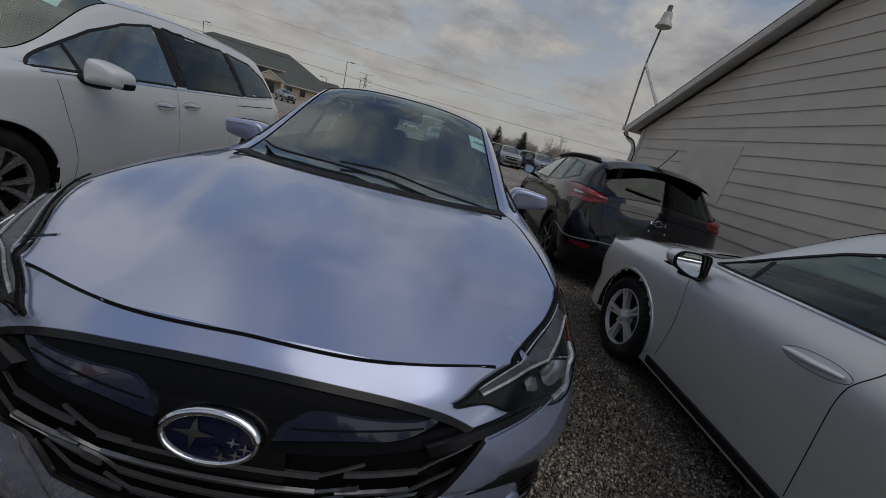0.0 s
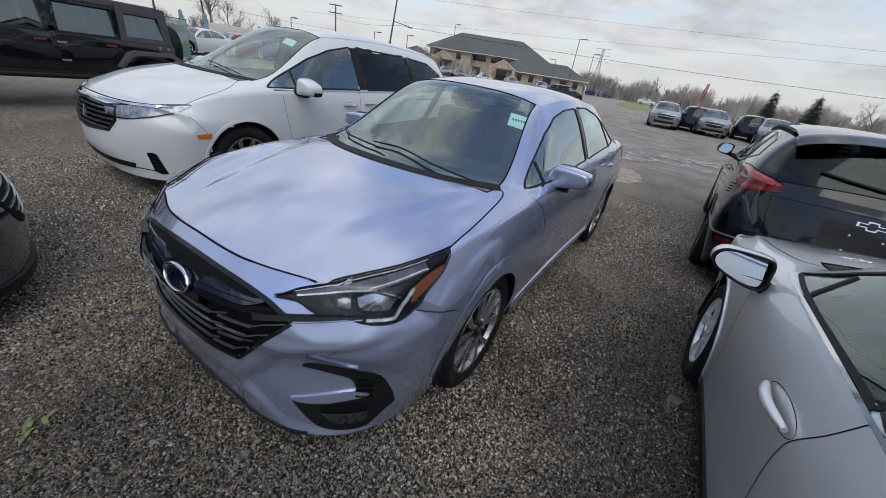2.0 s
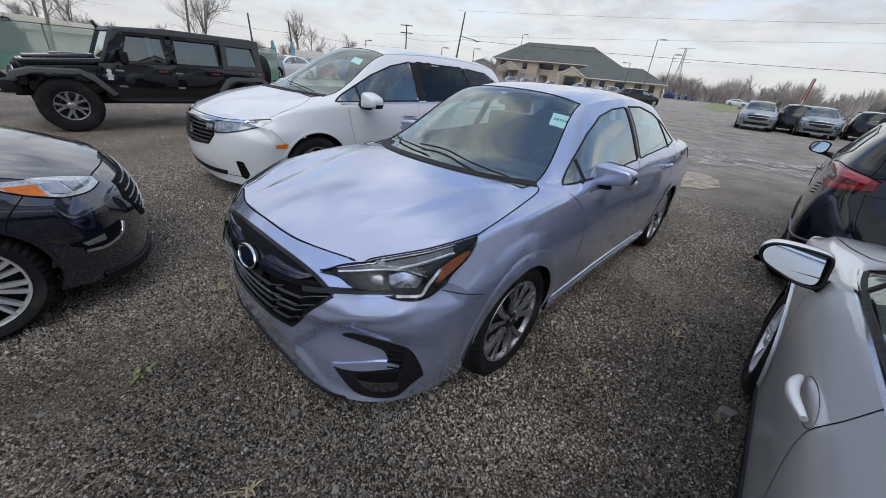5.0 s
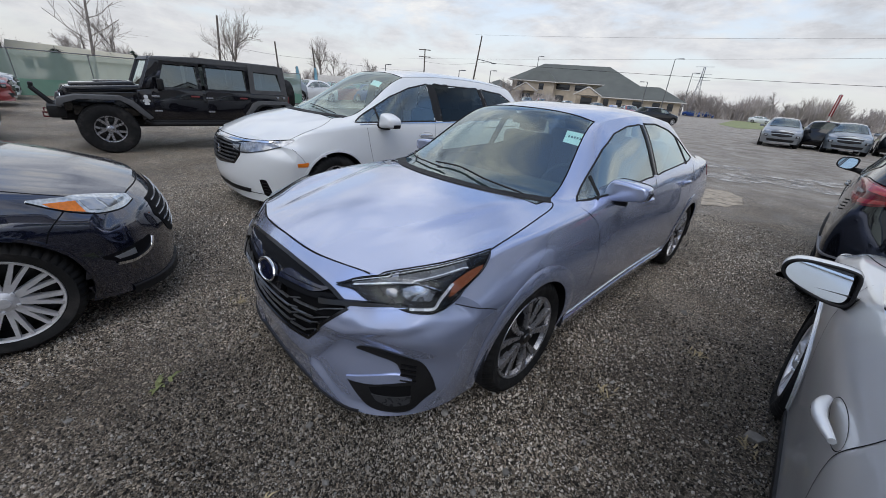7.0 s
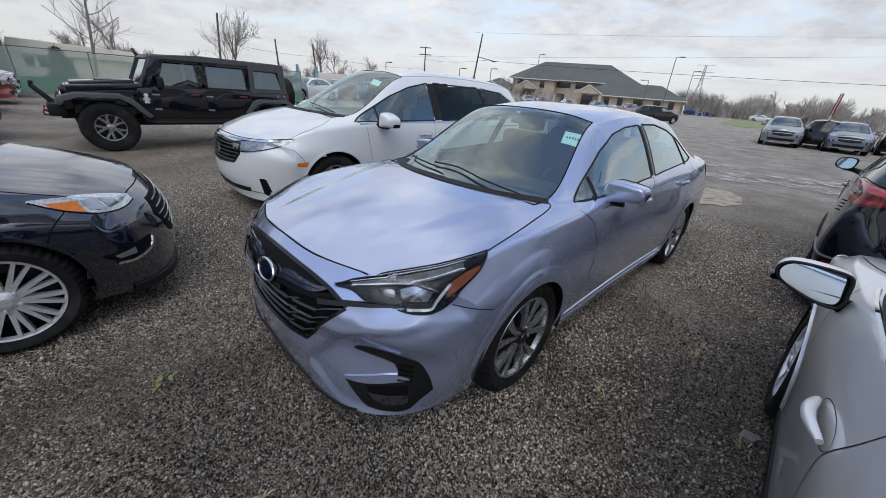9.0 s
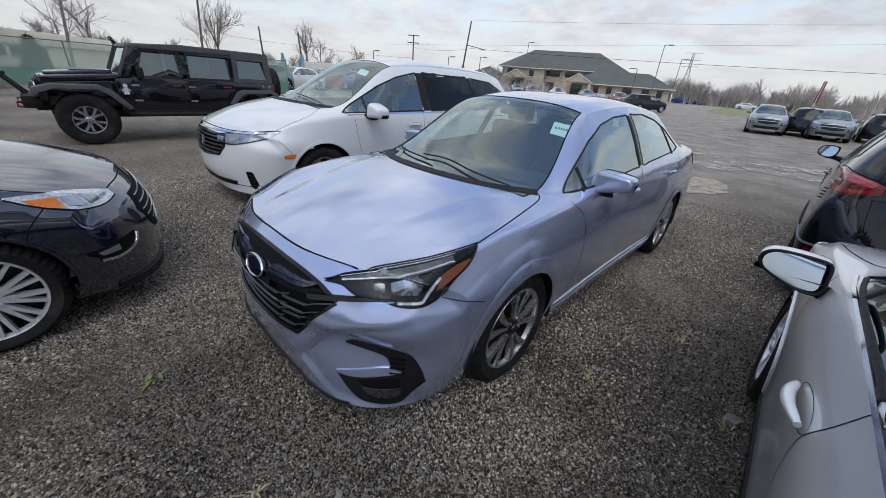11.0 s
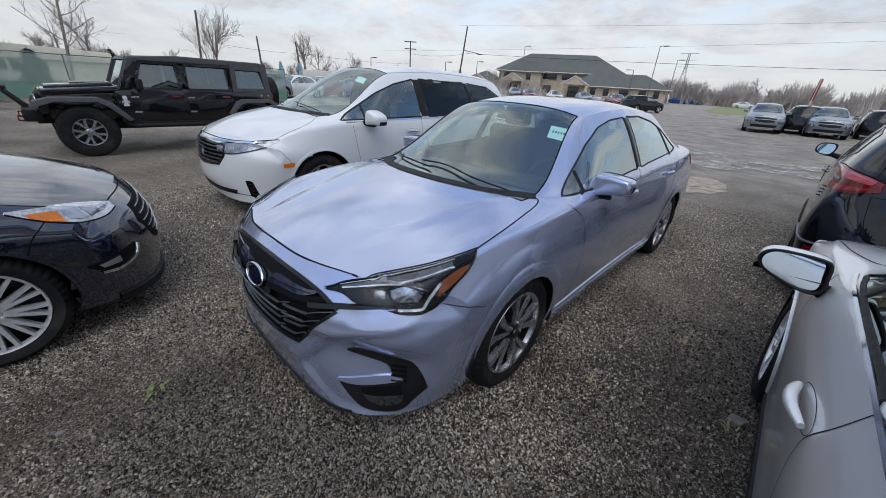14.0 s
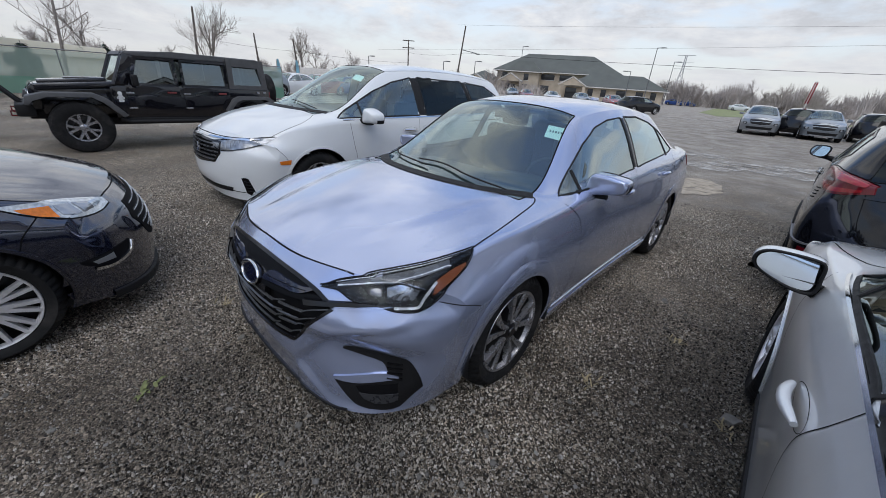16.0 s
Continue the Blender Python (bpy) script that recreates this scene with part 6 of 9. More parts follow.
    wiper(root, [sk.put(p, B, 0.015)[0] for p in ((0.0, 3.5, 1.17), (0.20, 3.45, 1.19), (0.38, 3.4, 1.21))], 0.009)
    sk.patch("badge", [(-0.085, 3.6, 0.955), (-0.03, 3.6, 0.955), (-0.03, 3.6, 0.97), (0.03, 3.6, 0.97), (0.03, 3.6, 0.955), (0.085, 3.6, 0.955)], [(-0.085, 3.6, 0.925), (-0.03, 3.6, 0.925), (-0.03, 3.6, 0.91), (0.03, 3.6, 0.91), (0.03, 3.6, 0.925), (0.085, 3.6, 0.925)], B, CHROME, root, 24, 4, 0.006, 0.01, "plain chrome badge")
    sk.patch("badge_inlay", [(-0.070, 3.6, 0.949), (-0.022, 3.6, 0.949), (-0.022, 3.6, 0.962), (0.022, 3.6, 0.962), (0.022, 3.6, 0.949), (0.070, 3.6, 0.949)], [(-0.070, 3.6, 0.931), (-0.022, 3.6, 0.931), (-0.022, 3.6, 0.918), (0.022, 3.6, 0.918), (0.022, 3.6, 0.931), (0.070, 3.6, 0.931)], B, GLOSS_BLACK, root, 24, 4, 0.009, 0.004, "black badge inlay")
    sk.patch("plate_recess", [(-0.26, 3.6, 0.88), (0.26, 3.6, 0.88)], [(-0.22, 3.6, 0.70), (0.22, 3.6, 0.70)], B, GLOSS_BLACK, root, 10, 6, 0.002, 0.01)
    for x in (-0.09, 0.09):
        for z in (0.85, 0.735):
            p, n = sk.put((x, 3.6, z), B, 0.006)
            v, f = revolve_data([(0.0, 0.006), (0.009, 0.004), (0.010, -0.004)], 8, "Z")
            mesh_object("plate_bolt", [(p.x + a, p.y + c, p.z + b) for a, b, c in v], f, CHROME, root, 30)
    tube("aerial", [(0.0, 3.02, 1.51), (0.0, 3.10, 1.56), (0.0, 3.30, 1.72)], 0.005, PLASTIC, root, 6)
    return root


cross_car()

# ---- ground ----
# first: damp plus lens falloff; second: damp plus painted shade between the cars
DAMP_SHADE = ((0.75, -1.2, 1.9, 0.85), (1.85, 0.4, 0.75, 2.4))


def damp_and_shade(n, l, tc, color):
    """Darker in two ragged ellipses: damp gravel, plus shade painted into the colour. Returns the node that gives the
    colour.
    """
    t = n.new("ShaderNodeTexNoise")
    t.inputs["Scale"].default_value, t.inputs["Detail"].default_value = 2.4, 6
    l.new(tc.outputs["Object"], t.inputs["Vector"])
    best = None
    for x, y, rx, ry in DAMP_SHADE:
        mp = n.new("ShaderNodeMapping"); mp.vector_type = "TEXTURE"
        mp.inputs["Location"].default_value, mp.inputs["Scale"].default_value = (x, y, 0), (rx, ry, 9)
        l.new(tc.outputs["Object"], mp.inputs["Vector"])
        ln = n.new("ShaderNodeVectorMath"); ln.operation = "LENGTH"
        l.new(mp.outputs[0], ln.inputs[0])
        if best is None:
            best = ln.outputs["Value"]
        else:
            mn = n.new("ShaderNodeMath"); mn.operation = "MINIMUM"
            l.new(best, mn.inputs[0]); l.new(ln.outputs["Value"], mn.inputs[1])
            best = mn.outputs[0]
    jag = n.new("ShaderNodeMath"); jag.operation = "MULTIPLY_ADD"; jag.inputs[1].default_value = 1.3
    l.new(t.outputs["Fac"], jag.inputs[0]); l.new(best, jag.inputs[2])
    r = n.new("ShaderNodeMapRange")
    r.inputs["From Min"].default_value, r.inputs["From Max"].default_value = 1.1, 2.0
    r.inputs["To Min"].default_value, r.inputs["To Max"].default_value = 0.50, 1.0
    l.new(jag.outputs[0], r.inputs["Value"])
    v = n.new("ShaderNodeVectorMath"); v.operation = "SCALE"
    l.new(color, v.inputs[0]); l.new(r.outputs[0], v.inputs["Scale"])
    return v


def stone_material(name, tones):
    """Crushed stone in mixed tones, one to each stone, with the same damp and painted shade as the ground."""
    m = material(name, (0.2, 0.2, 0.2), 0.7, 0, 0, 0, 0, 0.3, 300, spec=0.35)
    n, l = m.node_tree.nodes, m.node_tree.links
    g, r, tc, t, br = n.new("ShaderNodeNewGeometry"), n.new("ShaderNodeValToRGB"), n.new("ShaderNodeTexCoord"), n.new("ShaderNodeTexNoise"), n.new("ShaderNodeMapRange")
    e = r.color_ramp.elements
    while len(e) < len(tones):
        e.new(0.5)
    for k, (p, c) in enumerate(tones):
        e[k].position, e[k].color = p, (*c, 1)
    l.new(g.outputs["Random Per Island"], r.inputs[0])
    t.inputs["Scale"].default_value, t.inputs["Detail"].default_value = 0.9, 6
    l.new(tc.outputs["Object"], t.inputs["Vector"])
    br.inputs["From Min"].default_value, br.inputs["From Max"].default_value = 0.36, 0.64
    br.inputs["To Min"].default_value, br.inputs["To Max"].default_value = 0.78, 1.35
    l.new(t.outputs["Fac"], br.inputs["Value"])
    v = n.new("ShaderNodeVectorMath"); v.operation = "SCALE"
    l.new(r.outputs[0], v.inputs[0]); l.new(br.outputs[0], v.inputs["Scale"])
    l.new(damp_and_shade(n, l, tc, v.outputs[0]).outputs[0], n["Principled BSDF"].inputs["Base Color"])
    return m


def ground_material():
    m = bpy.data.materials.new("damp crushed gravel")
    m.use_nodes = True
    n, l = m.node_tree.nodes, m.node_tree.links
    b = n["Principled BSDF"]
    tc = n.new("ShaderNodeTexCoord")

    def noise_tex(scale, detail=6, rough=0.6):
        t = n.new("ShaderNodeTexNoise")
        t.inputs["Scale"].default_value, t.inputs["Detail"].default_value, t.inputs["Roughness"].default_value = scale, detail, rough
        l.new(tc.outputs["Object"], t.inputs["Vector"])
        return t

    def ramp(src, *stops):
        r = n.new("ShaderNodeValToRGB")
        e = r.color_ramp.elements
        while len(e) < len(stops):
            e.new(0.5)
        for k, (p, c) in enumerate(stops):
            e[k].position, e[k].color = p, (*c, 1)
        l.new(src, r.inputs[0])
        return r
    cells = n.new("ShaderNodeTexVoronoi")
    cells.inputs["Scale"].default_value = 85
    l.new(tc.outputs["Object"], cells.inputs["Vector"])
    sepc = n.new("ShaderNodeSeparateColor")
    l.new(cells.outputs["Color"], sepc.inputs[0])
    pebble = ramp(sepc.outputs[0], (0.0, (0.022, 0.019, 0.016)), (0.50, (0.13, 0.115, 0.096)), (0.82, (0.34, 0.31, 0.27)), (1.0, (0.72, 0.68, 0.61)))
    small = n.new("ShaderNodeTexVoronoi")
    small.inputs["Scale"].default_value = 170
    l.new(tc.outputs["Object"], small.inputs["Vector"])
    seps = n.new("ShaderNodeSeparateColor")
    l.new(small.outputs["Color"], seps.inputs[0])
    grit = ramp(seps.outputs[0], (0.0, (0.022, 0.019, 0.016)), (0.60, (0.145, 0.128, 0.107)), (1.0, (0.55, 0.515, 0.46)))
    which = ramp(noise_tex(11).outputs["Fac"], (0.44, (0, 0, 0)), (0.58, (1, 1, 1)))
    mixa = n.new("ShaderNodeMixRGB")
    l.new(which.outputs[0], mixa.inputs[0]); l.new(grit.outputs[0], mixa.inputs[1]); l.new(pebble.outputs[0], mixa.inputs[2])
    # broad damp and dry tones
    broad = ramp(noise_tex(0.55, 5).outputs["Fac"], (0.36, (0.64, 0.555, 0.455)), (0.5, (1.16, 1.05, 0.92)), (0.66, (1.7, 1.57, 1.40)))
    mul = n.new("ShaderNodeMixRGB"); mul.blend_type = "MULTIPLY"; mul.inputs[0].default_value = 1.0
    l.new(mixa.outputs[0], mul.inputs[1]); l.new(broad.outputs[0], mul.inputs[2])
    # damp with the painted shade, laid over these tones
    mul = damp_and_shade(n, l, tc, mul.outputs[0])
    # packed, worn asphalt further into the lot
    sepx = n.new("ShaderNodeSeparateXYZ")
    l.new(tc.outputs["Object"], sepx.inputs[0])
    far = n.new("ShaderNodeMapRange")
    far.inputs["From Min"].default_value, far.inputs["From Max"].default_value = 5.0, 10.0
    wob = n.new("ShaderNodeMath"); wob.operation = "MULTIPLY_ADD"; wob.inputs[1].default_value = 6.0
    l.new(noise_tex(0.5, 5).outputs["Fac"], wob.inputs[0]); l.new(sepx.outputs["Y"], wob.inputs[2])
    off = n.new("ShaderNodeMath"); off.operation = "SUBTRACT"; off.inputs[1].default_value = 3.0
    l.new(wob.outputs[0], off.inputs[0]); l.new(off.outputs[0], far.inputs["Value"])
    worn = ramp(noise_tex(0.9, 8, 0.7).outputs["Fac"], (0.34, (0.19, 0.163, 0.133)), (0.52, (0.315, 0.279, 0.236)), (0.64, (0.41, 0.37, 0.32)), (0.72, (0.48, 0.44, 0.39)))
    mixb = n.new("ShaderNodeMixRGB")
    l.new(far.outputs[0], mixb.inputs[0]); l.new(mul.outputs[0], mixb.inputs[1]); l.new(worn.outputs[0], mixb.inputs[2])
    l.new(mixb.outputs[0], b.inputs["Base Color"])
    rg = n.new("ShaderNodeMapRange")
    rg.inputs["From Min"].default_value, rg.inputs["From Max"].default_value = 0.35, 0.65
    rg.inputs["To Min"].default_value, rg.inputs["To Max"].default_value = 0.42, 0.85
    l.new(noise_tex(2.2, 6).outputs["Fac"], rg.inputs["Value"]); l.new(rg.outputs[0], b.inputs["Roughness"])
    hsum = n.new("ShaderNodeMath"); hsum.operation = "MULTIPLY_ADD"; hsum.inputs[1].default_value = -1.0
    l.new(cells.outputs["Distance"], hsum.inputs[0]); l.new(noise_tex(140, 4).outputs["Fac"], hsum.inputs[2])
    bp = n.new("ShaderNodeBump")
    bp.inputs["Strength"].default_value, bp.inputs["Distance"].default_value = 1.0, 0.018
    l.new(hsum.outputs[0], bp.inputs["Height"]); l.new(bp.outputs[0], b.inputs["Normal"])
    return m


def ground_sheet():
    """One sheet out to the horizon, finest round the near cars, gently uneven there."""
    v = []
    n = 220
    for i in range(n + 1):
        for j in range(n + 1):
            a, b = i / n * 2 - 1, j / n * 2 - 1
            x, y = 0.5 + a * 10 + math.copysign(abs(a) ** 9, a) * 1600, 1.0 + b * 12 + math.copysign(abs(b) ** 9, b) * 1600
            d = math.hypot(x, y)
            z = (noise.noise((x * 1.1, y * 1.1, 0)) * 0.010 + noise.noise((x * 5, y * 5, 3)) * 0.004) * max(0, 1 - d / 60)
            v.append((x, y, z - 0.002))
    g = mesh_object("ground", v, [f[::-1] for f in grid_faces(n + 1, n + 1)], ground_material())
    tagged(g, "damp grey gravel lot with worn paving further out", "ground", kind="structure")
    return g


ground = ground_sheet()
STONE = stone_material("crushed stone", ((0.0, (0.010, 0.009, 0.008)), (0.44, (0.062, 0.053, 0.043)), (0.60, (0.29, 0.257, 0.213)), (0.85, (0.54, 0.49, 0.42)), (1.0, (0.80, 0.75, 0.67))))


def scatter(count, seed, spread, size, flat=0.6, mid=(0.9, -0.6), sharp=False):
    """Loose stones: lumps of twenty faces, each its own size, turn and shade."""
    rng = np.random.default_rng(seed)
    if sharp:
        base = np.array(((1, 0, -0.45), (0, 1, -0.45), (-1, 0, -0.45), (0, -1, -0.45), (0.25, 0.15, 0.9)), float)
        tri = np.array(((0, 1, 4), (1, 2, 4), (2, 3, 4), (3, 0, 4)))
    else:
        bm = bmesh.new()
        bmesh.ops.create_icosphere(bm, subdivisions=1, radius=1)
        bm.verts.ensure_lookup_table()
        base = np.array([v.co for v in bm.verts])
        tri = np.array([[v.index for v in f.verts] for f in bm.faces])
        bm.free()
    r = spread * rng.random(count) ** 0.75
    a = rng.random(count) * 2 * math.pi
    px, py = mid[0] + r * np.cos(a), mid[1] + r * np.sin(a) * 1.2
    s = size * np.clip(np.exp(rng.normal(0, 0.5, count)), 0.4, 2.1)
    sq = rng.uniform(0.55, 1.0, (count, 3)) * np.array((1, 1, flat))
    turn = rng.random(count) * 2 * math.pi
    V = base[None] * (1 + rng.uniform(-0.3, 0.3, (count, len(base), 1)))
    V = V * (sq * s[:, None])[:, None, :]
    c, d = np.cos(turn)[:, None], np.sin(turn)[:, None]
    X, Y = V[..., 0] * c - V[..., 1] * d, V[..., 0] * d + V[..., 1] * c
    V = np.stack([X + px[:, None], Y + py[:, None], V[..., 2] + (s * sq[:, 2] * 0.35)[:, None]], -1)
    Fc = tri[None] + (np.arange(count) * len(base))[:, None, None]
    return V.reshape(-1, 3), Fc.reshape(-1, 3)


def numpy_mesh(name, V, Fc, mat, smooth=False):
    me = bpy.data.meshes.new(name)
    k = Fc.shape[1]
    me.vertices.add(len(V)); me.loops.add(Fc.size); me.polygons.add(len(Fc))
    me.vertices.foreach_set("co", V.astype(np.float32).ravel())
    me.loops.foreach_set("vertex_index", Fc.astype(np.int32).ravel())
    me.polygons.foreach_set("loop_start", np.arange(0, Fc.size, k, dtype=np.int32))
    me.update(calc_edges=True)
    me.materials.append(mat)
    if smooth:
        me.shade_smooth()
    else:
        me.shade_flat()
    return new(name, me)


V, Fc = scatter(340000, 3, 5.2, 0.0052, 1.15, (0.7, -0.7), True)
tagged(numpy_mesh("gravel", V, Fc, STONE), "loose crushed stone over the gravel lot", "gravel", kind="stuff")
V, Fc = scatter(2600, 5, 6.5, 0.0100, 0.6)
tagged(numpy_mesh("pebbles", V, Fc, stone_material("pale pebble", ((0.0, (0.10, 0.095, 0.085)), (1.0, (0.42, 0.40, 0.37))))), "larger pale stones on the gravel", "stones", kind="stuff")
V, Fc = scatter(110000, 8, 4.6, 0.0034, 1.2, (0.7, -0.7), True)
V[:, 2] += 0.004
tagged(numpy_mesh("stone_chips", V, Fc, stone_material("pale stone chip", ((0.0, (0.16, 0.15, 0.135)), (1.0, (0.60, 0.575, 0.53))))), "tiny pale chips among the gravel", "gravel", kind="stuff")

# ---- black off-roader: boxy body, flat wings, big tyres, nose towards -y ----
OFFROAD_GLASS = glass_material("smoked side glass", (0.10, 0.11, 0.115), 0.17, 0.0, 2.5)
FLARE = material("sun-faded black plastic", (0.075, 0.076, 0.080), 0.6, 0, 0, 12, 0.2, 0.1, 300)
OFFROAD_BLACK = material("black paint with dust", (0.005, 0.005, 0.008), 0.15, 0.0, 1.0, 30, 0.2, dirt=0.012, spec=0.2)


def prism(name, outline, x0, x1, mat, parent, bevel=0.02, label=""):
    """A solid from a side outline (y, z), spanning x0 to x1, edges rounded."""
    bm = bmesh.new()
    a = [bm.verts.new((x0, y, z)) for y, z in outline]
    b = [bm.verts.new((x1, y, z)) for y, z in outline]
    bm.faces.new(a); bm.faces.new(list(reversed(b)))
    n = len(outline)
    for i in range(n):
        bm.faces.new((a[i], b[i], b[(i + 1) % n], a[(i + 1) % n]))
    if bevel:
        bmesh.ops.bevel(bm, geom=list(bm.edges), offset=bevel, segments=2, affect="EDGES", profile=0.6)
    return part(name, bm, mat, parent, label, 35)


def frame_panel(name, outline, hole, x, t, mat, parent):
    """A flat door top: outline with a window hole through it, of thickness t."""
    bm = bmesh.new()
    loops = []
    for pts in (outline, hole):
        loops.append([[bm.verts.new((xx, y, z)) for y, z in pts] for xx in (x, x - t)])
    n = len(outline)
    for k in (0, 1):
        for i in range(n):
            j = (i + 1) % n
            bm.faces.new((loops[0][k][i], loops[0][k][j], loops[1][k][j], loops[1][k][i]))
    for lp in loops:
        for i in range(n):
            j = (i + 1) % n
            bm.faces.new((lp[0][i], lp[0][j], lp[1][j], lp[1][i]))
    return part(name, bm, mat, parent, "", 30)


def offroader(m):
    root = thing("offroader", "dusty black four-door off-road vehicle with big tyres", "car", m)
    prism("tub", [(0.50, 0.56), (3.28, 0.56), (3.30, 1.12), (0.62, 1.12), (0.50, 1.08)], -0.79, 0.79, OFFROAD_BLACK, root, 0.025)
    prism("engine_bay", [(-0.42, 0.62), (0.54, 0.62), (0.60, 1.06), (-0.42, 1.02)], -0.60, 0.60, OFFROAD_BLACK, root, 0.03)
    bm = bmesh.new()
    vs = box_bm(bm, (0, 0.10, 1.085), (1.30, 1.08, 0.10), 0.035, Euler((radians(4), 0, 0)).to_matrix(), 3)
    part("bonnet", bm, OFFROAD_BLACK, root)
    bm = bmesh.new()
    box_bm(bm, (0, 0.08, 1.145), (0.78, 0.92, 0.085), 0.034, Euler((radians(5), 0, 0)).to_matrix(), 3)
    box_bm(bm, (0, 0.22, 1.192), (0.46, 0.50, 0.05), 0.02, Euler((radians(3), 0, 0)).to_matrix(), 3)
    part("bonnet_bulge", bm, OFFROAD_BLACK, root, "raised vent on the bonnet")
    for k in range(3):
        box("bonnet_vent", (0.375, -0.22 + 0.26 * k, 1.13 + 0.018 * k), (0.012, 0.18, 0.022), SEAM, root, 0.004)
    prism("grille", [(-0.52, 0.70), (-0.40, 0.70), (-0.38, 1.06), (-0.46, 1.10), (-0.52, 1.02)], -0.62, 0.62, OFFROAD_BLACK, root, 0.02)
    for k in range(7):
        box("grille_slot", (-0.24 + 0.08 * k, -0.525, 0.88), (0.035, 0.012, 0.24), SEAM, root, 0.004)
    for sx in (-0.47, 0.47):
        v, f = revolve_data([(0.0, 0.02), (0.06, 0.015), (0.09, 0.0), (0.095, -0.03)], 24)
        mesh_object("headlamp", [(sx + y, -0.53 - x, 0.90 + z) for x, y, z in v], f, LAMP_WHITE, root)
    for sg in (1, -1):
        # flat wing flares
        prism("front_flare", [(-0.62, 0.80), (-0.58, 0.92), (-0.35, 0.985), (0.25, 0.985), (0.42, 0.90), (0.66, 0.62), (0.58, 0.58), (0.36, 0.84), (0.22, 0.93), (-0.32, 0.93), (-0.52, 0.86), (-0.55, 0.78)], sg * 0.58, sg * 0.93, FLARE, root, 0.012, "matt black wing flare")
        prism("rear_flare", [(2.32, 0.70), (2.50, 0.93), (2.62, 0.985), (3.22, 0.985), (3.36, 0.90), (3.40, 0.72), (3.33, 0.70), (3.28, 0.86), (3.18, 0.93), (2.66, 0.93), (2.55, 0.88), (2.40, 0.68)], sg * 0.70, sg * 0.93, FLARE, root, 0.012, "matt black wing flare")
        tube("side_step", [(sg * 0.80, 0.55, 0.55), (sg * 0.84, 0.65, 0.50), (sg * 0.84, 2.35, 0.50), (sg * 0.80, 2.45, 0.55)], 0.038, PLASTIC, root, 10)
        prism("sill", [(0.52, 0.50), (2.42, 0.50), (2.40, 0.57), (0.55, 0.57)], sg * 0.70, sg * 0.81, PLASTIC, root, 0.01)
        # doors: lower skins, glazed tops, hinges, handles
        for y0, y1, top in ((0.72, 1.56, True), (1.62, 2.46, True)):
            d = prism("door", [(y0, 0.62), (y1 - (0.16 if y0 > 1 else 0.0), 0.62), (y1, 0.82), (y1, 1.13), (y0, 1.13)], sg * 0.775, sg * 0.806, OFFROAD_BLACK, root, 0.012)
            fr = frame_panel("window_frame", [(y0 + (0.05 if y0 < 1 else 0), 1.13), (y0 + (0.22 if y0 < 1 else 0.02), 1.62), (y1, 1.62), (y1, 1.13)], [(y0 + (0.12 if y0 < 1 else 0.05), 1.17), (y0 + (0.265 if y0 < 1 else 0.06), 1.575), (y1 - 0.06, 1.575), (y1 - 0.06, 1.17)], sg * 0.795, sg * 0.03, OFFROAD_BLACK, d)
            mesh_object("pane", [(sg * 0.78, y0 + (0.12 if y0 < 1 else 0.05), 1.17), (sg * 0.722, y0 + (0.265 if y0 < 1 else 0.06), 1.575), (sg * 0.722, y1 - 0.06, 1.575), (sg * 0.78, y1 - 0.06, 1.17)], [(0, 1, 2, 3)], OFFROAD_GLASS, d, 0)
            box("door_handle", (sg * 0.815, y1 - 0.14, 1.02), (0.03, 0.15, 0.03), material("worn red handle", (0.18, 0.03, 0.03), 0.5) if "worn red handle" not in bpy.data.materials else bpy.data.materials["worn red handle"], d, 0.008, "dull red door handle")
            for z in (0.74, 1.00):
                box("hinge", (sg * 0.812, y0 + 0.05, z), (0.02, 0.12, 0.03), ALLOY, d, 0.005)
        # rear side of the hard top with a glass
        fr = frame_panel("top_side", [(2.48, 1.12), (2.48, 1.70), (3.22, 1.70), (3.28, 1.12)], [(2.58, 1.20), (2.58, 1.56), (3.10, 1.55), (3.16, 1.20)], sg * 0.79, sg * 0.05, FLARE, root)
        mesh_object("pane", [(sg * 0.775, 2.57, 1.19), (sg * 0.722, 2.57, 1.57), (sg * 0.722, 3.11, 1.56), (sg * 0.775, 3.17, 1.19)], [(0, 1, 2, 3)], OFFROAD_GLASS, fr, 0)
        prism("screen_post", [(0.58, 1.13), (0.80, 1.64), (0.96, 1.62), (0.80, 1.13)], sg * 0.70, sg * 0.785, OFFROAD_BLACK, root, 0.01)
        # door mirror
        bm = bmesh.new()
        box_bm(bm, (sg * 0.95, 0.86, 1.22), (0.18, 0.09, 0.19), 0.03, None, 3)
        box_bm(bm, (sg * 0.83, 0.86, 1.18), (0.10, 0.05, 0.05), 0.012)
        part("door_mirror", bm, PLASTIC, root)
        box("tail_lamp", (sg * 0.70, 3.31, 0.98), (0.12, 0.05, 0.22), RED_LENS, root, 0.015)
        # white sticker shapes on the wing, plain blobs
        bm = bmesh.new()
        for dy, dz, r in ((0.0, 0.055, 0.035), (0.0, -0.015, 0.045), (-0.04, -0.02, 0.02), (0.04, -0.02, 0.02), (-0.02, -0.07, 0.022), (0.02, -0.07, 0.022)):
            g = bmesh.ops.create_circle(bm, cap_ends=True, radius=r, segments=14)
            bmesh.ops.rotate(bm, cent=(0, 0, 0), matrix=Euler((0, radians(90), 0)).to_matrix(), verts=g["verts"])
            bmesh.ops.translate(bm, vec=(sg * 0.797, 0.62 + dy, 0.93 + dz), verts=g["verts"])
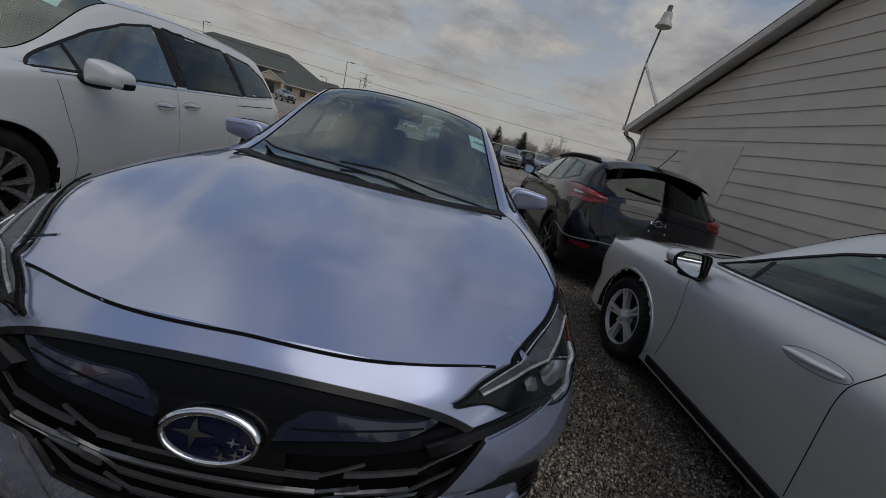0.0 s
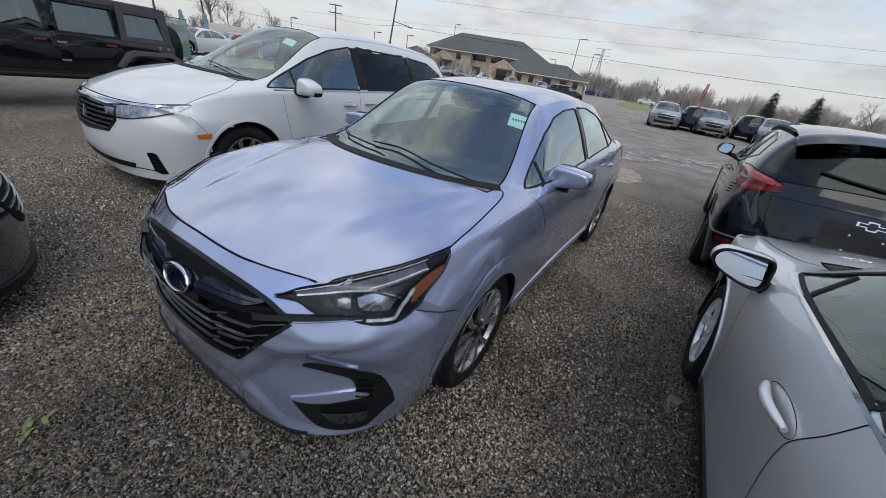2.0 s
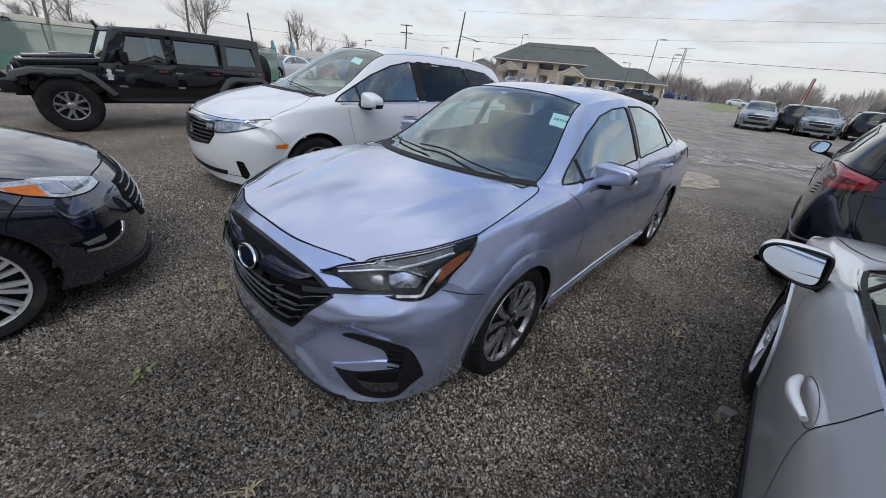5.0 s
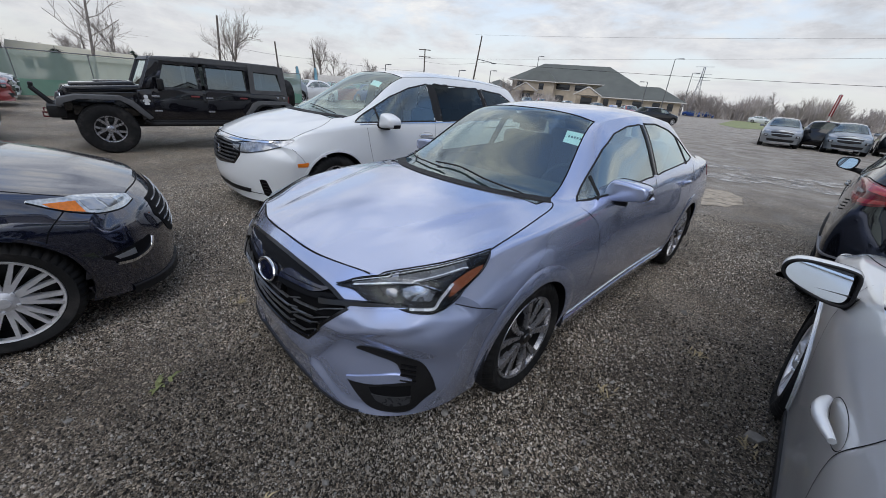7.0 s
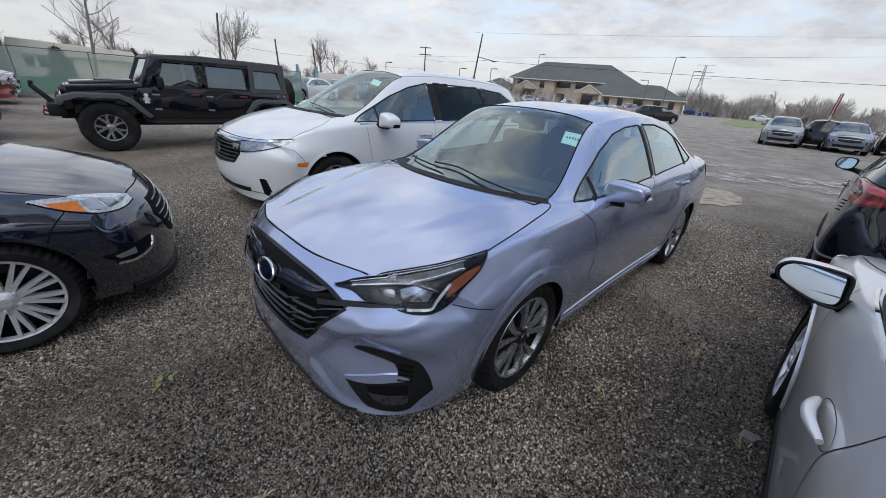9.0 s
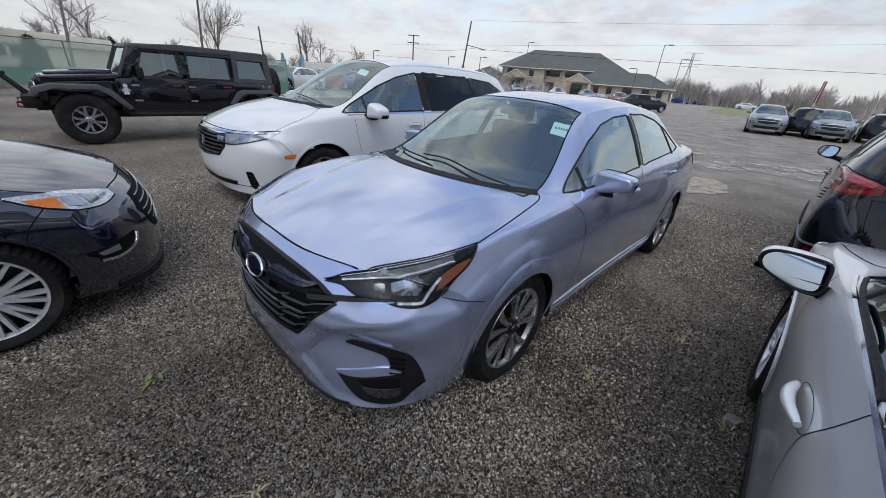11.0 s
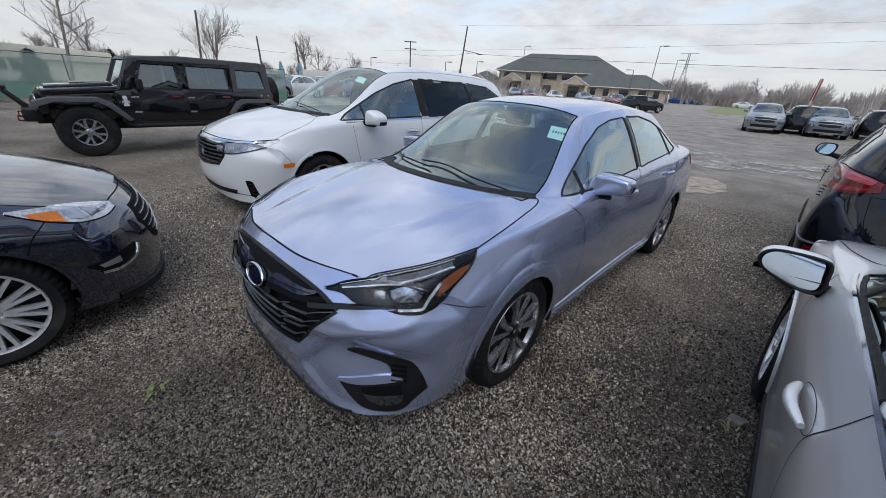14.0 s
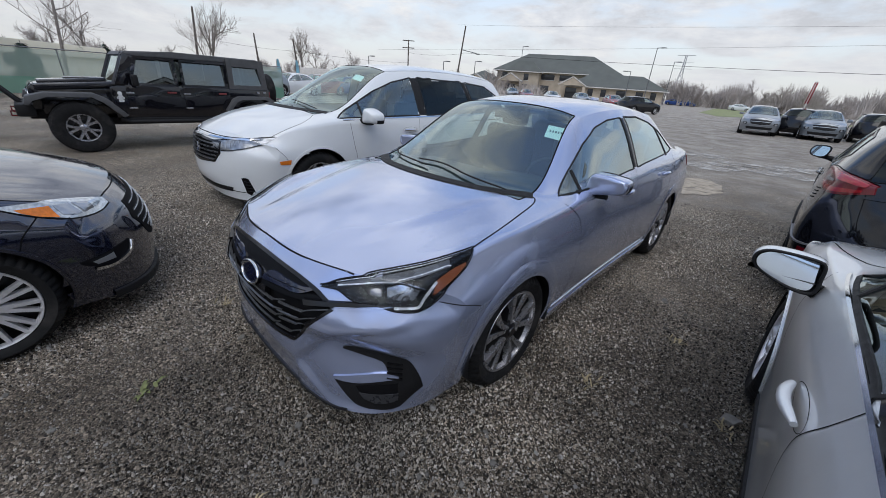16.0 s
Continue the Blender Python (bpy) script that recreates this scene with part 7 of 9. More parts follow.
        part("sticker", bm, material("white vinyl", (0.7, 0.7, 0.7), 0.5) if "white vinyl" not in bpy.data.materials else bpy.data.materials["white vinyl"], root, "pale plain sticker on the wing", 0)
        for y in (3.06, 3.20):
            box("badge", (sg * 0.796, y, 1.06), (0.006, 0.06, 0.05), ALLOY, root, 0.01)
    # windscreen, roof, tail
    for sx in (-0.70, 0.70):
        tube("screen_pillar", [(sx, 0.58, 1.12), (sx * 0.97, 0.82, 1.66)], 0.04, OFFROAD_BLACK, root, 6)
    mesh_object("windscreen", [(-0.68, 0.58, 1.13), (0.68, 0.58, 1.13), (0.66, 0.81, 1.64), (-0.66, 0.81, 1.64)], [(0, 1, 2, 3)], GLASS, root, 0)
    prism("hard_top", [(0.76, 1.62), (0.84, 1.69), (1.6, 1.735), (3.10, 1.72), (3.24, 1.68), (3.26, 1.62)], -0.75, 0.75, FLARE, root, 0.03, "matt black hard top")
    frame_panel_back = prism("tailgate", [(3.26, 0.58), (3.33, 0.58), (3.33, 1.12), (3.26, 1.12)], -0.74, 0.74, OFFROAD_BLACK, root, 0.015)
    mesh_object("rear_window", [(-0.68, 3.27, 1.14), (0.68, 3.27, 1.14), (0.66, 3.22, 1.62), (-0.66, 3.22, 1.62)], [(0, 1, 2, 3)], OFFROAD_GLASS, root, 0)
    tv, tf = revolve_data([(0.22, 0.0), (0.30, 0.03), (0.38, 0.02), (0.40, -0.02), (0.40, -0.20), (0.37, -0.25), (0.22, -0.24)], 40, "X", True)
    mesh_object("spare_wheel", [(y, 3.62 + x, 1.06 + z) for x, y, z in tv], tf, RUBBER, root, 35, "black spare tyre on the tailgate")
    # winch bumper with a raked hoop and lamps
    bm = bmesh.new()
    box_bm(bm, (0, -0.62, 0.68), (1.24, 0.24, 0.20), 0.04, None, 2)
    box_bm(bm, (0.40, -0.30, 0.60), (0.10, 0.6, 0.14), 0.02)
    box_bm(bm, (-0.40, -0.30, 0.60), (0.10, 0.6, 0.14), 0.02)
    part("front_bumper", bm, PLASTIC, root)
    for sx in (-0.22, 0.22):
        tube("hoop", [(sx, -0.62, 0.74), (sx, -0.68, 0.80), (sx * 0.85, -0.86, 1.03)], 0.028, PLASTIC, root, 8)
    tube("hoop", [(-0.19, -0.86, 1.03), (0.19, -0.86, 1.03)], 0.028, PLASTIC, root, 8)
    box("lamp_bar", (0, -0.85, 1.08), (0.34, 0.06, 0.06), PLASTIC, root, 0.012)
    for sx in (-0.42, 0.42):
        tube("tow_hook", [(sx, -0.72, 0.64), (sx, -0.80, 0.66), (sx, -0.80, 0.59), (sx, -0.72, 0.58)], 0.014, RED_LENS, root, 6)
    box("rear_bumper", (0, 3.42, 0.62), (1.5, 0.16, 0.18), PLASTIC, root, 0.03)
    box("underbody", (0, 1.4, 0.48), (0.9, 3.6, 0.14), PLASTIC, root, 0.03)
    for y in (0.0, 2.95):
        tube("axle", [(-0.75, y, 0.42), (0.75, y, 0.42)], 0.05, PLASTIC, root, 8)
    for sx in (-0.38, 0.38):
        for y in (1.25, 2.15):
            bm = bmesh.new()
            box_bm(bm, (sx, y, 0.90), (0.48, 0.16, 0.70), 0.06, None, 3)
            box_bm(bm, (sx, y - 0.25, 0.70), (0.48, 0.45, 0.16), 0.05, None, 3)
            part("seat", bm, CABIN, root)
    add_wheels(root, [(0.90, 0), (-0.90, 0), (0.90, 2.95), (-0.90, 2.95)], 0.425, 0.225, 0.27, 5, "block")
    return root


offroader(pose(-8.28, -0.96, 0))

# ---- garage: clapboard gable wall towards the lot ----
SIDING = material("faded beige clapboard", (0.64, 0.595, 0.535), 0.72, 0, 0, 2.5, 0.08, 0.15, 60, island=0.04, dirt=0.10)
TRIM_WHITE = material("weathered white trim", (0.62, 0.60, 0.57), 0.6, 0, 0, 6, 0.1, dirt=0.2)
SHINGLE = material("dark shingle", (0.10, 0.095, 0.09), 0.9, 0, 0, 12, 0.3, 0.4, 60)
GX, GY0, GY1, EAVE, RISE = 4.60, 7.2, -1.4, 2.47, 0.42
garage = thing("garage", "beige clapboard garage with a white trimmed gable roof", "garage", pose(0, 0, 0))
ridge_y = (GY0 + GY1) / 2


def gable_top(y):
    return EAVE + RISE * (min(GY0 - y, y - GY1))


box("wall", (GX + 2.6, ridge_y, 1.1), (5.0, GY0 - GY1 - 0.04, 2.2), SIDING, garage)
prism("gable_wall", [(GY1 + 0.02, 0.0), (GY0 - 0.02, 0.0), (GY0 - 0.02, EAVE), (ridge_y, gable_top(ridge_y)), (GY1 + 0.02, EAVE)], GX + 0.02, GX + 0.12, SIDING, garage, 0)
# clapboards: each course tilts out over the one below
board = 0.200
k = 0
while 0.05 + board * k < gable_top(ridge_y) - 0.1:
    z0 = 0.05 + board * k
    z1 = z0 + board + 0.012
    zc = min(z1, gable_top(ridge_y))
    run = [(GY1 + max(0, (zz - EAVE) / RISE), GY0 - max(0, (zz - EAVE) / RISE)) for zz in (z0, zc)]
    v = [(GX - 0.014, run[0][0], z0), (GX - 0.014, run[0][1], z0), (GX + 0.004, run[1][1], zc), (GX + 0.004, run[1][0], zc), (GX + 0.012, run[0][0], z0), (GX + 0.012, run[0][1], z0)]
    mesh_object("clapboard", v, [(0, 1, 2, 3), (1, 0, 4, 5)], SIDING, garage, 0)
    k += 1
mesh_object("patch_panel", [(GX - 0.022, 4.12, 1.27), (GX - 0.022, 5.35, 1.27), (GX - 0.022, 5.35, 2.17), (GX - 0.022, 4.12, 2.17), (GX + 0.01, 4.12, 1.27), (GX + 0.01, 5.35, 1.27), (GX + 0.01, 5.35, 2.17), (GX + 0.01, 4.12, 2.17)],
            [(0, 3, 2, 1), (0, 1, 5, 4), (1, 2, 6, 5), (2, 3, 7, 6), (3, 0, 4, 7)], SIDING, garage, 0, "plain board over a former opening")
box("corner_board", (GX - 0.01, GY0 - 0.05, 1.22), (0.06, 0.10, 2.44), TRIM_WHITE, garage, 0.006)
box("foundation", (GX + 0.03, ridge_y, 0.03), (0.10, GY0 - GY1, 0.10), material("stained concrete", (0.25, 0.24, 0.22), 0.9, 0, 0, 8, 0.3), garage)
for sg in (1, -1):
    y_e = (GY0 + 0.38) if sg > 0 else (GY1 - 0.38)
    z_e = gable_top(GY0) - 0.38 * RISE + 0.02
    z_r = gable_top(ridge_y) + 0.10
    z_e += 0.10
    prism("roof_slope", [(y_e, z_e), (ridge_y, z_r), (ridge_y, z_r + 0.06), (y_e, z_e + 0.06)], GX - 0.25, GX + 5.4, SHINGLE, garage, 0)
    prism("rake_board", [(y_e, z_e - 0.13), (ridge_y, z_r - 0.13), (ridge_y, z_r - 0.002), (y_e, z_e - 0.002)], GX - 0.28, GX - 0.24, TRIM_WHITE, garage, 0.004, "white rake board")
    prism("soffit", [(y_e, z_e - 0.03), (ridge_y, z_r - 0.03), (ridge_y, z_r - 0.005), (y_e, z_e - 0.005)], GX - 0.235, GX + 0.0, TRIM_WHITE, garage, 0)
    # gutter
    tube("gutter", [(GX - 0.30, y_e + sg * 0.05, z_e), (GX + 5.4, y_e + sg * 0.05, z_e)], 0.06, TRIM_WHITE, garage, 8)
# downpipe at the eave corner
tube("downpipe", spline([(GX - 0.20, GY0 + 0.42, 2.34), (GX - 0.15, GY0 + 0.38, 2.24), (GX - 0.06, GY0 + 0.12, 2.08), (GX - 0.06, GY0 + 0.07, 1.8), (GX - 0.06, GY0 + 0.07, 0.1)], 16), 0.038, TRIM_WHITE, garage, 8)
tube("cable", spline([(GX - 0.27, GY0 + 0.40, 2.42), (GX - 0.24, GY0 + 0.34, 2.26), (GX - 0.12, GY0 + 0.2, 2.22), (GX - 0.06, GY0 - 0.02, 2.0), (GX - 0.06, GY0 - 0.03, 1.5)], 16), 0.012, SEAM, garage, 6)
# yard lamp on a braced pipe
STEEL = material("galvanised pipe", (0.16, 0.165, 0.17), 0.5, 0.6, 0, 20, 0.2)
lamp = thing("yard_lamp", "yard light on a braced steel pipe at the garage corner", "lamp", pose(0, 0, 0))
tube("pipe", spline([(GX - 0.28, GY0 + 0.40, 2.44), (GX - 0.27, GY0 + 0.50, 3.1), (GX - 0.26, GY0 + 0.58, 3.9), (GX - 0.25, GY0 + 0.54, 4.4), (GX - 0.25, GY0 + 0.47, 4.85)], 14), 0.022, STEEL, lamp, 8)
tube("brace", [(GX - 0.26, GY0 + 0.57, 3.85), (GX - 0.27, GY0 - 0.66, 2.86)], 0.035, TRIM_WHITE, lamp, 6)
v, f = revolve_data([(0.0, 0.16), (0.09, 0.15), (0.11, 0.05), (0.12, -0.02), (0.17, -0.10), (0.17, -0.13), (0.10, -0.16), (0.0, -0.17)], 20, "Z")
mesh_object("lamp_head", [(GX - 0.25 + x, GY0 + 0.44 + y, 4.72 + z) for x, y, z in v], f, material("frosted lamp bowl", (0.55, 0.55, 0.52), 0.4, 0, 0, 10, 0.1), lamp)
v, f = revolve_data([(0.0, 0.10), (0.05, 0.09), (0.055, -0.06), (0.0, -0.06)], 12, "Z")
mesh_object("photo_cell", [(GX - 0.25 + x, GY0 + 0.45 + y, 4.92 + z) for x, y, z in v], f, STEEL, lamp)

# ---- distance: trees, buildings, poles, parked rows ----
BARK = material("grey-brown bark", (0.22, 0.195, 0.175), 0.9, 0, 0, 4, 0.3)
TWIG = material("bare twigs", (0.30, 0.265, 0.24), 0.9, 0, 0, 4, 0.3)


def bare_tree_data(rng, height, spread=0.55, depth=5, thin=1.0, leader=False):
    """Tapered trunk with limbs that fork down to twigs. Returns two lists of tubes: (points, radius at ends)."""
    thick, fine = [], []

    def grow(p, d, length, r, level):
        pts = [np.array(p)]
        dd = np.array(d)
        n = 4
        for i in range(n):
            dd = dd + rng.normal(0, 0.10, 3) + np.array((0, 0, 0.05))
            dd = dd / np.linalg.norm(dd)
            pts.append(pts[-1] + dd * length / n)
        (thick if level < 2 else fine).append((pts, r, r * 0.62))
        if level >= depth:
            return
        kids = (7 if level == 0 else 4 if level < 3 else 3)
        for c in range(kids):
            t = (0.35 + 0.65 * (c + rng.random() * 0.6) / kids) if level == 0 else (0.3 + 0.7 * (c + rng.random()) / kids)
            q = pts[min(n, int(t * n))]
            az = rng.random() * 2 * math.pi
            tilt = spread * (0.7 + 0.6 * rng.random())
            side = np.cross(dd, (math.cos(az), math.sin(az), 0.3))
            side = side / max(np.linalg.norm(side), 1e-6)
            nd = dd * math.cos(tilt) + side * math.sin(tilt)
            grow(q, nd, length * (0.52 + 0.22 * rng.random()) * (0.85 if level == 0 else 1), max(r * 0.50, 0.0045 * thin), level + 1)
    if leader:
        # one straight stem with thin level branches all the way up
        stem = [np.array((0.02 * i * math.sin(i), 0.10 * i, height * i / 8)) for i in range(9)]
        thick.append((stem, height * 0.011, height * 0.0015))
        for c in range(22):
            t = 0.22 + 0.76 * c / 22
            q = np.array((0, 0.80 * t, height * t))
            az = c * 2.4 + rng.normal(0, 0.3)
            grow(q, (math.cos(az), math.sin(az), 0.35 + 0.4 * t), height * 0.30 * (1.1 - t), height * 0.0028, 3)
    else:
        grow((0, 0, -0.1), (0, 0, 1), height * 0.50, height * 0.011 * thin, 0)
    return thick, fine


def tubes_mesh(tubes, sides):
    V, F = [], []
    for pts, r0, r1 in tubes:
        n = len(pts)
        b = len(V)
        for i, p in enumerate(pts):
            d = pts[min(i + 1, n - 1)] - pts[max(i - 1, 0)]
            d = d / max(math.sqrt(d @ d), 1e-9)
            d0, d1, d2 = d
            u = np.array((d1 * 0.55 - d2 * 0.77, d2 * 0.31 - d0 * 0.55, d0 * 0.77 - d1 * 0.31))
            u /= max(math.sqrt(u @ u), 1e-9)
            w = np.array((d1 * u[2] - d2 * u[1], d2 * u[0] - d0 * u[2], d0 * u[1] - d1 * u[0]))
            r = r0 + (r1 - r0) * i / (n - 1)
            for k in range(sides):
                a = 2 * math.pi * k / sides
                V.append(p + (u * math.cos(a) + w * math.sin(a)) * r)
        for i in range(n - 1):
            for k in range(sides):
                F.append((b + i * sides + k, b + i * sides + (k + 1) % sides, b + (i + 1) * sides + (k + 1) % sides, b + (i + 1) * sides + k))
    return V, F


def bare_tree(x, y, height, seed, spread=0.55, depth=4, thin=1.0, label="bare grey winter tree with fine twigs", leader=False):
    rng = np.random.default_rng(seed)
    thick, fine = bare_tree_data(rng, height, spread, depth, thin, leader)
    t = thing("tree", label, "tree", pose(x, y, 0), "bare trees round the lot")
    mesh_object("trunk", *tubes_mesh(thick, 7), BARK, t, 50)
    mesh_object("crown", *tubes_mesh(fine, 4), TWIG, t, 50)
    return t


bare_tree(-28.3, 0.2, 8.5, 11, 0.7, 5, 1.0, "slender bare tree with level branches behind the fence", True)
bare_tree(-46.3, 12.6, 11.0, 12, 0.55, 5, 1.0)
bare_tree(-69.5, 35.1, 10.5, 13, 0.40, 5, 1.2)
bare_tree(-72.6, 39.8, 9.0, 14, 0.5, 5, 1.2)
bare_tree(-73.2, 48.4, 8.5, 15, 0.6, 5, 1.2)
bare_tree(-58.1, 78.7, 8.0, 16, 0.6, 5, 1.3)
bare_tree(16.5, 56.6, 6.5, 17, 0.6, 5, 1.0)
bare_tree(-70.0, 5.0, 9.5, 18, 0.5, 5, 1.2)
bare_tree(-66.0, -7.0, 9.0, 19, 0.5, 5, 1.2)

# far woods and scrub in one piece
rng = np.random.default_rng(77)
kinds = [bare_tree_data(np.random.default_rng(200 + i), 8.0, 0.55, 4, 2.2) for i in range(4)]
kind_meshes = [(np.array(a), np.array(b)) for a, b in (tubes_mesh(th + fi, 3) for th, fi in kinds)]
VV, FF, base = [], [], 0


def plant(x, y, h):
    global base
    kv, kf = kind_meshes[int(rng.integers(4))]
    a = rng.random() * 6.28
    c, s = math.cos(a), math.sin(a)
    sc = h / 8.0
    v = np.stack([(kv[:, 0] * c - kv[:, 1] * s) * sc + x, (kv[:, 0] * s + kv[:, 1] * c) * sc + y, kv[:, 2] * sc], -1)
    VV.append(v)
    FF.append(kf + base)
    base += len(v)


for i in range(95):           # behind the far lot
    u = i / 94
    az = radians(105 - 40 * u + rng.normal(0, 0.6))
    d = 128 + rng.normal(0, 8) - 20 * max(0, u - 0.5)
    plant(1.66 + d * math.cos(az), -1.5 + d * math.sin(az), 6.6 + rng.normal(0, 1.2) - 2.4 * max(0, u - 0.35))
for i in range(60):           # beyond the road
    az = radians(122 + 48 * rng.random())
    d = 95 + rng.normal(0, 12)
    plant(1.66 + d * math.cos(az), -1.5 + d * math.sin(az), 4.3 + rng.normal(0, 0.8))
for i in range(14):
    az = radians(172 + 16 * rng.random())
    plant(1.66 + 70 * math.cos(az), -1.5 + 70 * math.sin(az), 5.0 + rng.normal(0, 0.7))
woods = numpy_mesh("woods", np.concatenate(VV), np.concatenate(FF), material("winter woods", (0.33, 0.295, 0.275), 0.95, 0, 0, 0.15, 0.25))
tagged(woods, "brown leafless woods and scrub along the horizon", "woods", kind="stuff")


def brush(name, az0, az1, dist, h, mat, label, seed):
    """A dense low band of brush behind the trees: many upright blades."""
    r = np.random.default_rng(seed)
    n = int(6500 * h / 2.8)
    az = np.radians(az0 + (az1 - az0) * r.random(n))
    d = dist + r.normal(0, 5, n)
    x, y = 1.66 + d * np.cos(az), -1.5 + d * np.sin(az)
    hh = h * (0.4 + 0.8 * r.random(n)) * (0.8 + 0.3 * np.sin(az * 60))
    w = 0.05 + 0.16 * r.random(n)
    lean = r.normal(0, 1.1, (n, 2))
    V = np.zeros((n, 3, 3))
    V[:, 0] = np.stack([x - w * np.sin(az), y + w * np.cos(az), np.full(n, -0.1)], -1)
    V[:, 1] = np.stack([x + w * np.sin(az), y - w * np.cos(az), np.full(n, -0.1)], -1)
    V[:, 2] = np.stack([x + lean[:, 0], y + lean[:, 1], hh], -1)
    tagged(numpy_mesh(name, V.reshape(-1, 3), np.arange(n * 3).reshape(-1, 3), mat), label, "brush", kind="stuff")


BRUSH = material("brown brush", (0.37, 0.335, 0.31), 0.95, 0, 0, 0.3, 0.3, island=0.3)
brush("brush", 66, 104, 140, 5.6, BRUSH, "brown leafless brush under the woods", 5)
brush("brush", 120, 172, 100, 2.6, BRUSH, "brown leafless brush beyond the road", 6)
brush("brush", 172, 190, 75, 2.6, BRUSH, "brown leafless brush behind the fence", 7)


def spruce(x, y, h, seed):
    r = np.random.default_rng(seed)
    t = thing("spruce", "dark green spruce tree with uneven boughs", "tree", pose(x, y, 0), "spruces")
    tube("trunk", [(0, 0, -0.1), (0, 0, h)], 0.11, BARK, t, 7, False, [1, 0.15])
    V, F = [], []
    for i in range(2600):
        u = 1 - math.sqrt(1 - r.random() * 0.995)
        tier = 0.5 + 0.5 * math.cos(u * 11 * 6.283)
        z = 0.25 + (h - 0.25) * u
        rad = (1 - u) * h * 0.36 * (0.55 + 0.35 * tier + 0.2 * r.random()) + 0.05
        a = r.random() * 6.283
        lx, ly = math.cos(a), math.sin(a)
        r0 = rad * r.random() ** 0.5
        L = 0.30 + 0.15 * r.random()
        b = len(V)
        p = np.array((lx * r0, ly * r0, z - r0 * 0.35))
        s = np.array((-ly, lx, 0)) * 0.07
        e = p + np.array((lx * L, ly * L, -L * 0.25 + r.normal(0, 0.06)))
        V += [p - s, p + s, e + s * 0.3, e - s * 0.3]
        F.append((b, b + 1, b + 2, b + 3))
    mesh_object("crown", V, F, material("spruce needles", (0.022, 0.045, 0.028), 0.8, 0, 0, 2, 0.3, island=0.3) if "spruce needles" not in bpy.data.materials else bpy.data.materials["spruce needles"], t, 0)


spruce(7.9, 58.2, 4.6, 1)
spruce(10.9, 52.7, 4.4, 2)
spruce(-38.0, -1.0, 2.3, 3)
spruce(-48.5, 4.6, 3.0, 4)

# ---- office building across the road ----
STONE_WALL = material("beige stone wall", (0.47, 0.40, 0.31), 0.85, 0, 0, 0.8, 0.12)
ROOF_TILE = material("grey-green shingles", (0.10, 0.108, 0.10), 0.9, 0, 0, 0.5, 0.2)
DARK_GLASS = material("dark window glass", (0.03, 0.033, 0.038), 0.1, 0, 0, 1, 0.1)


def hip(name, x0, x1, y0, y1, z, rise, parent, over=0.6):
    a, b, c, d = (x0 - over, y0 - over, z), (x1 + over, y0 - over, z), (x1 + over, y1 + over, z), (x0 - over, y1 + over, z)
    run = min(x1 - x0, y1 - y0) / 2 + over
    if x1 - x0 >= y1 - y0:
        e, f = (x0 - over + run, (y0 + y1) / 2, z + rise), (x1 + over - run, (y0 + y1) / 2, z + rise)
        faces = [(0, 1, 5, 4), (1, 2, 5), (2, 3, 4, 5), (3, 0, 4), (3, 2, 1, 0)]
    else:
        e, f = ((x0 + x1) / 2, y0 - over + run, z + rise), ((x0 + x1) / 2, y1 + over - run, z + rise)
        faces = [(0, 1, 4), (1, 2, 5, 4), (2, 3, 5), (3, 0, 4, 5), (3, 2, 1, 0)]
    ob = mesh_object(name, [a, b, c, d, e, f], faces, ROOF_TILE, parent, 0)
    for p, q in ((a, b), (b, c), (c, d), (d, a)):
        tube("fascia", [(p[0], p[1], p[2] - 0.12), (q[0], q[1], q[2] - 0.12)], 0.14, TRIM_WHITE, parent, 4)
    return ob


def gable(x, y0, w, z, rise, length, parent):
    v = [(x - w / 2, y0, z), (x + w / 2, y0, z), (x, y0, z + rise), (x - w / 2, y0 + length, z), (x + w / 2, y0 + length, z), (x, y0 + length, z + rise)]
    r = mesh_object("porch_roof", v, [(0, 2, 5, 3), (1, 4, 5, 2), (0, 3, 4, 1)], ROOF_TILE, parent, 0)
    mesh_object("porch_gable", [(x - w / 2 + 0.3, y0 + 0.05, z), (x + w / 2 - 0.3, y0 + 0.05, z), (x, y0 + 0.05, z + rise - 0.25)], [(0, 1, 2)], STONE_WALL, parent, 0)
    for p, q in ((v[0], v[2]), (v[1], v[2])):
        tube("fascia", [p, q], 0.16, TRIM_WHITE, parent, 4)
    for sx in (-w / 2 + 0.4, w / 2 - 0.4):
        box("pier", (x + sx, y0 + 0.4, z / 2), (0.7, 0.7, z), STONE_WALL, parent)
    return r


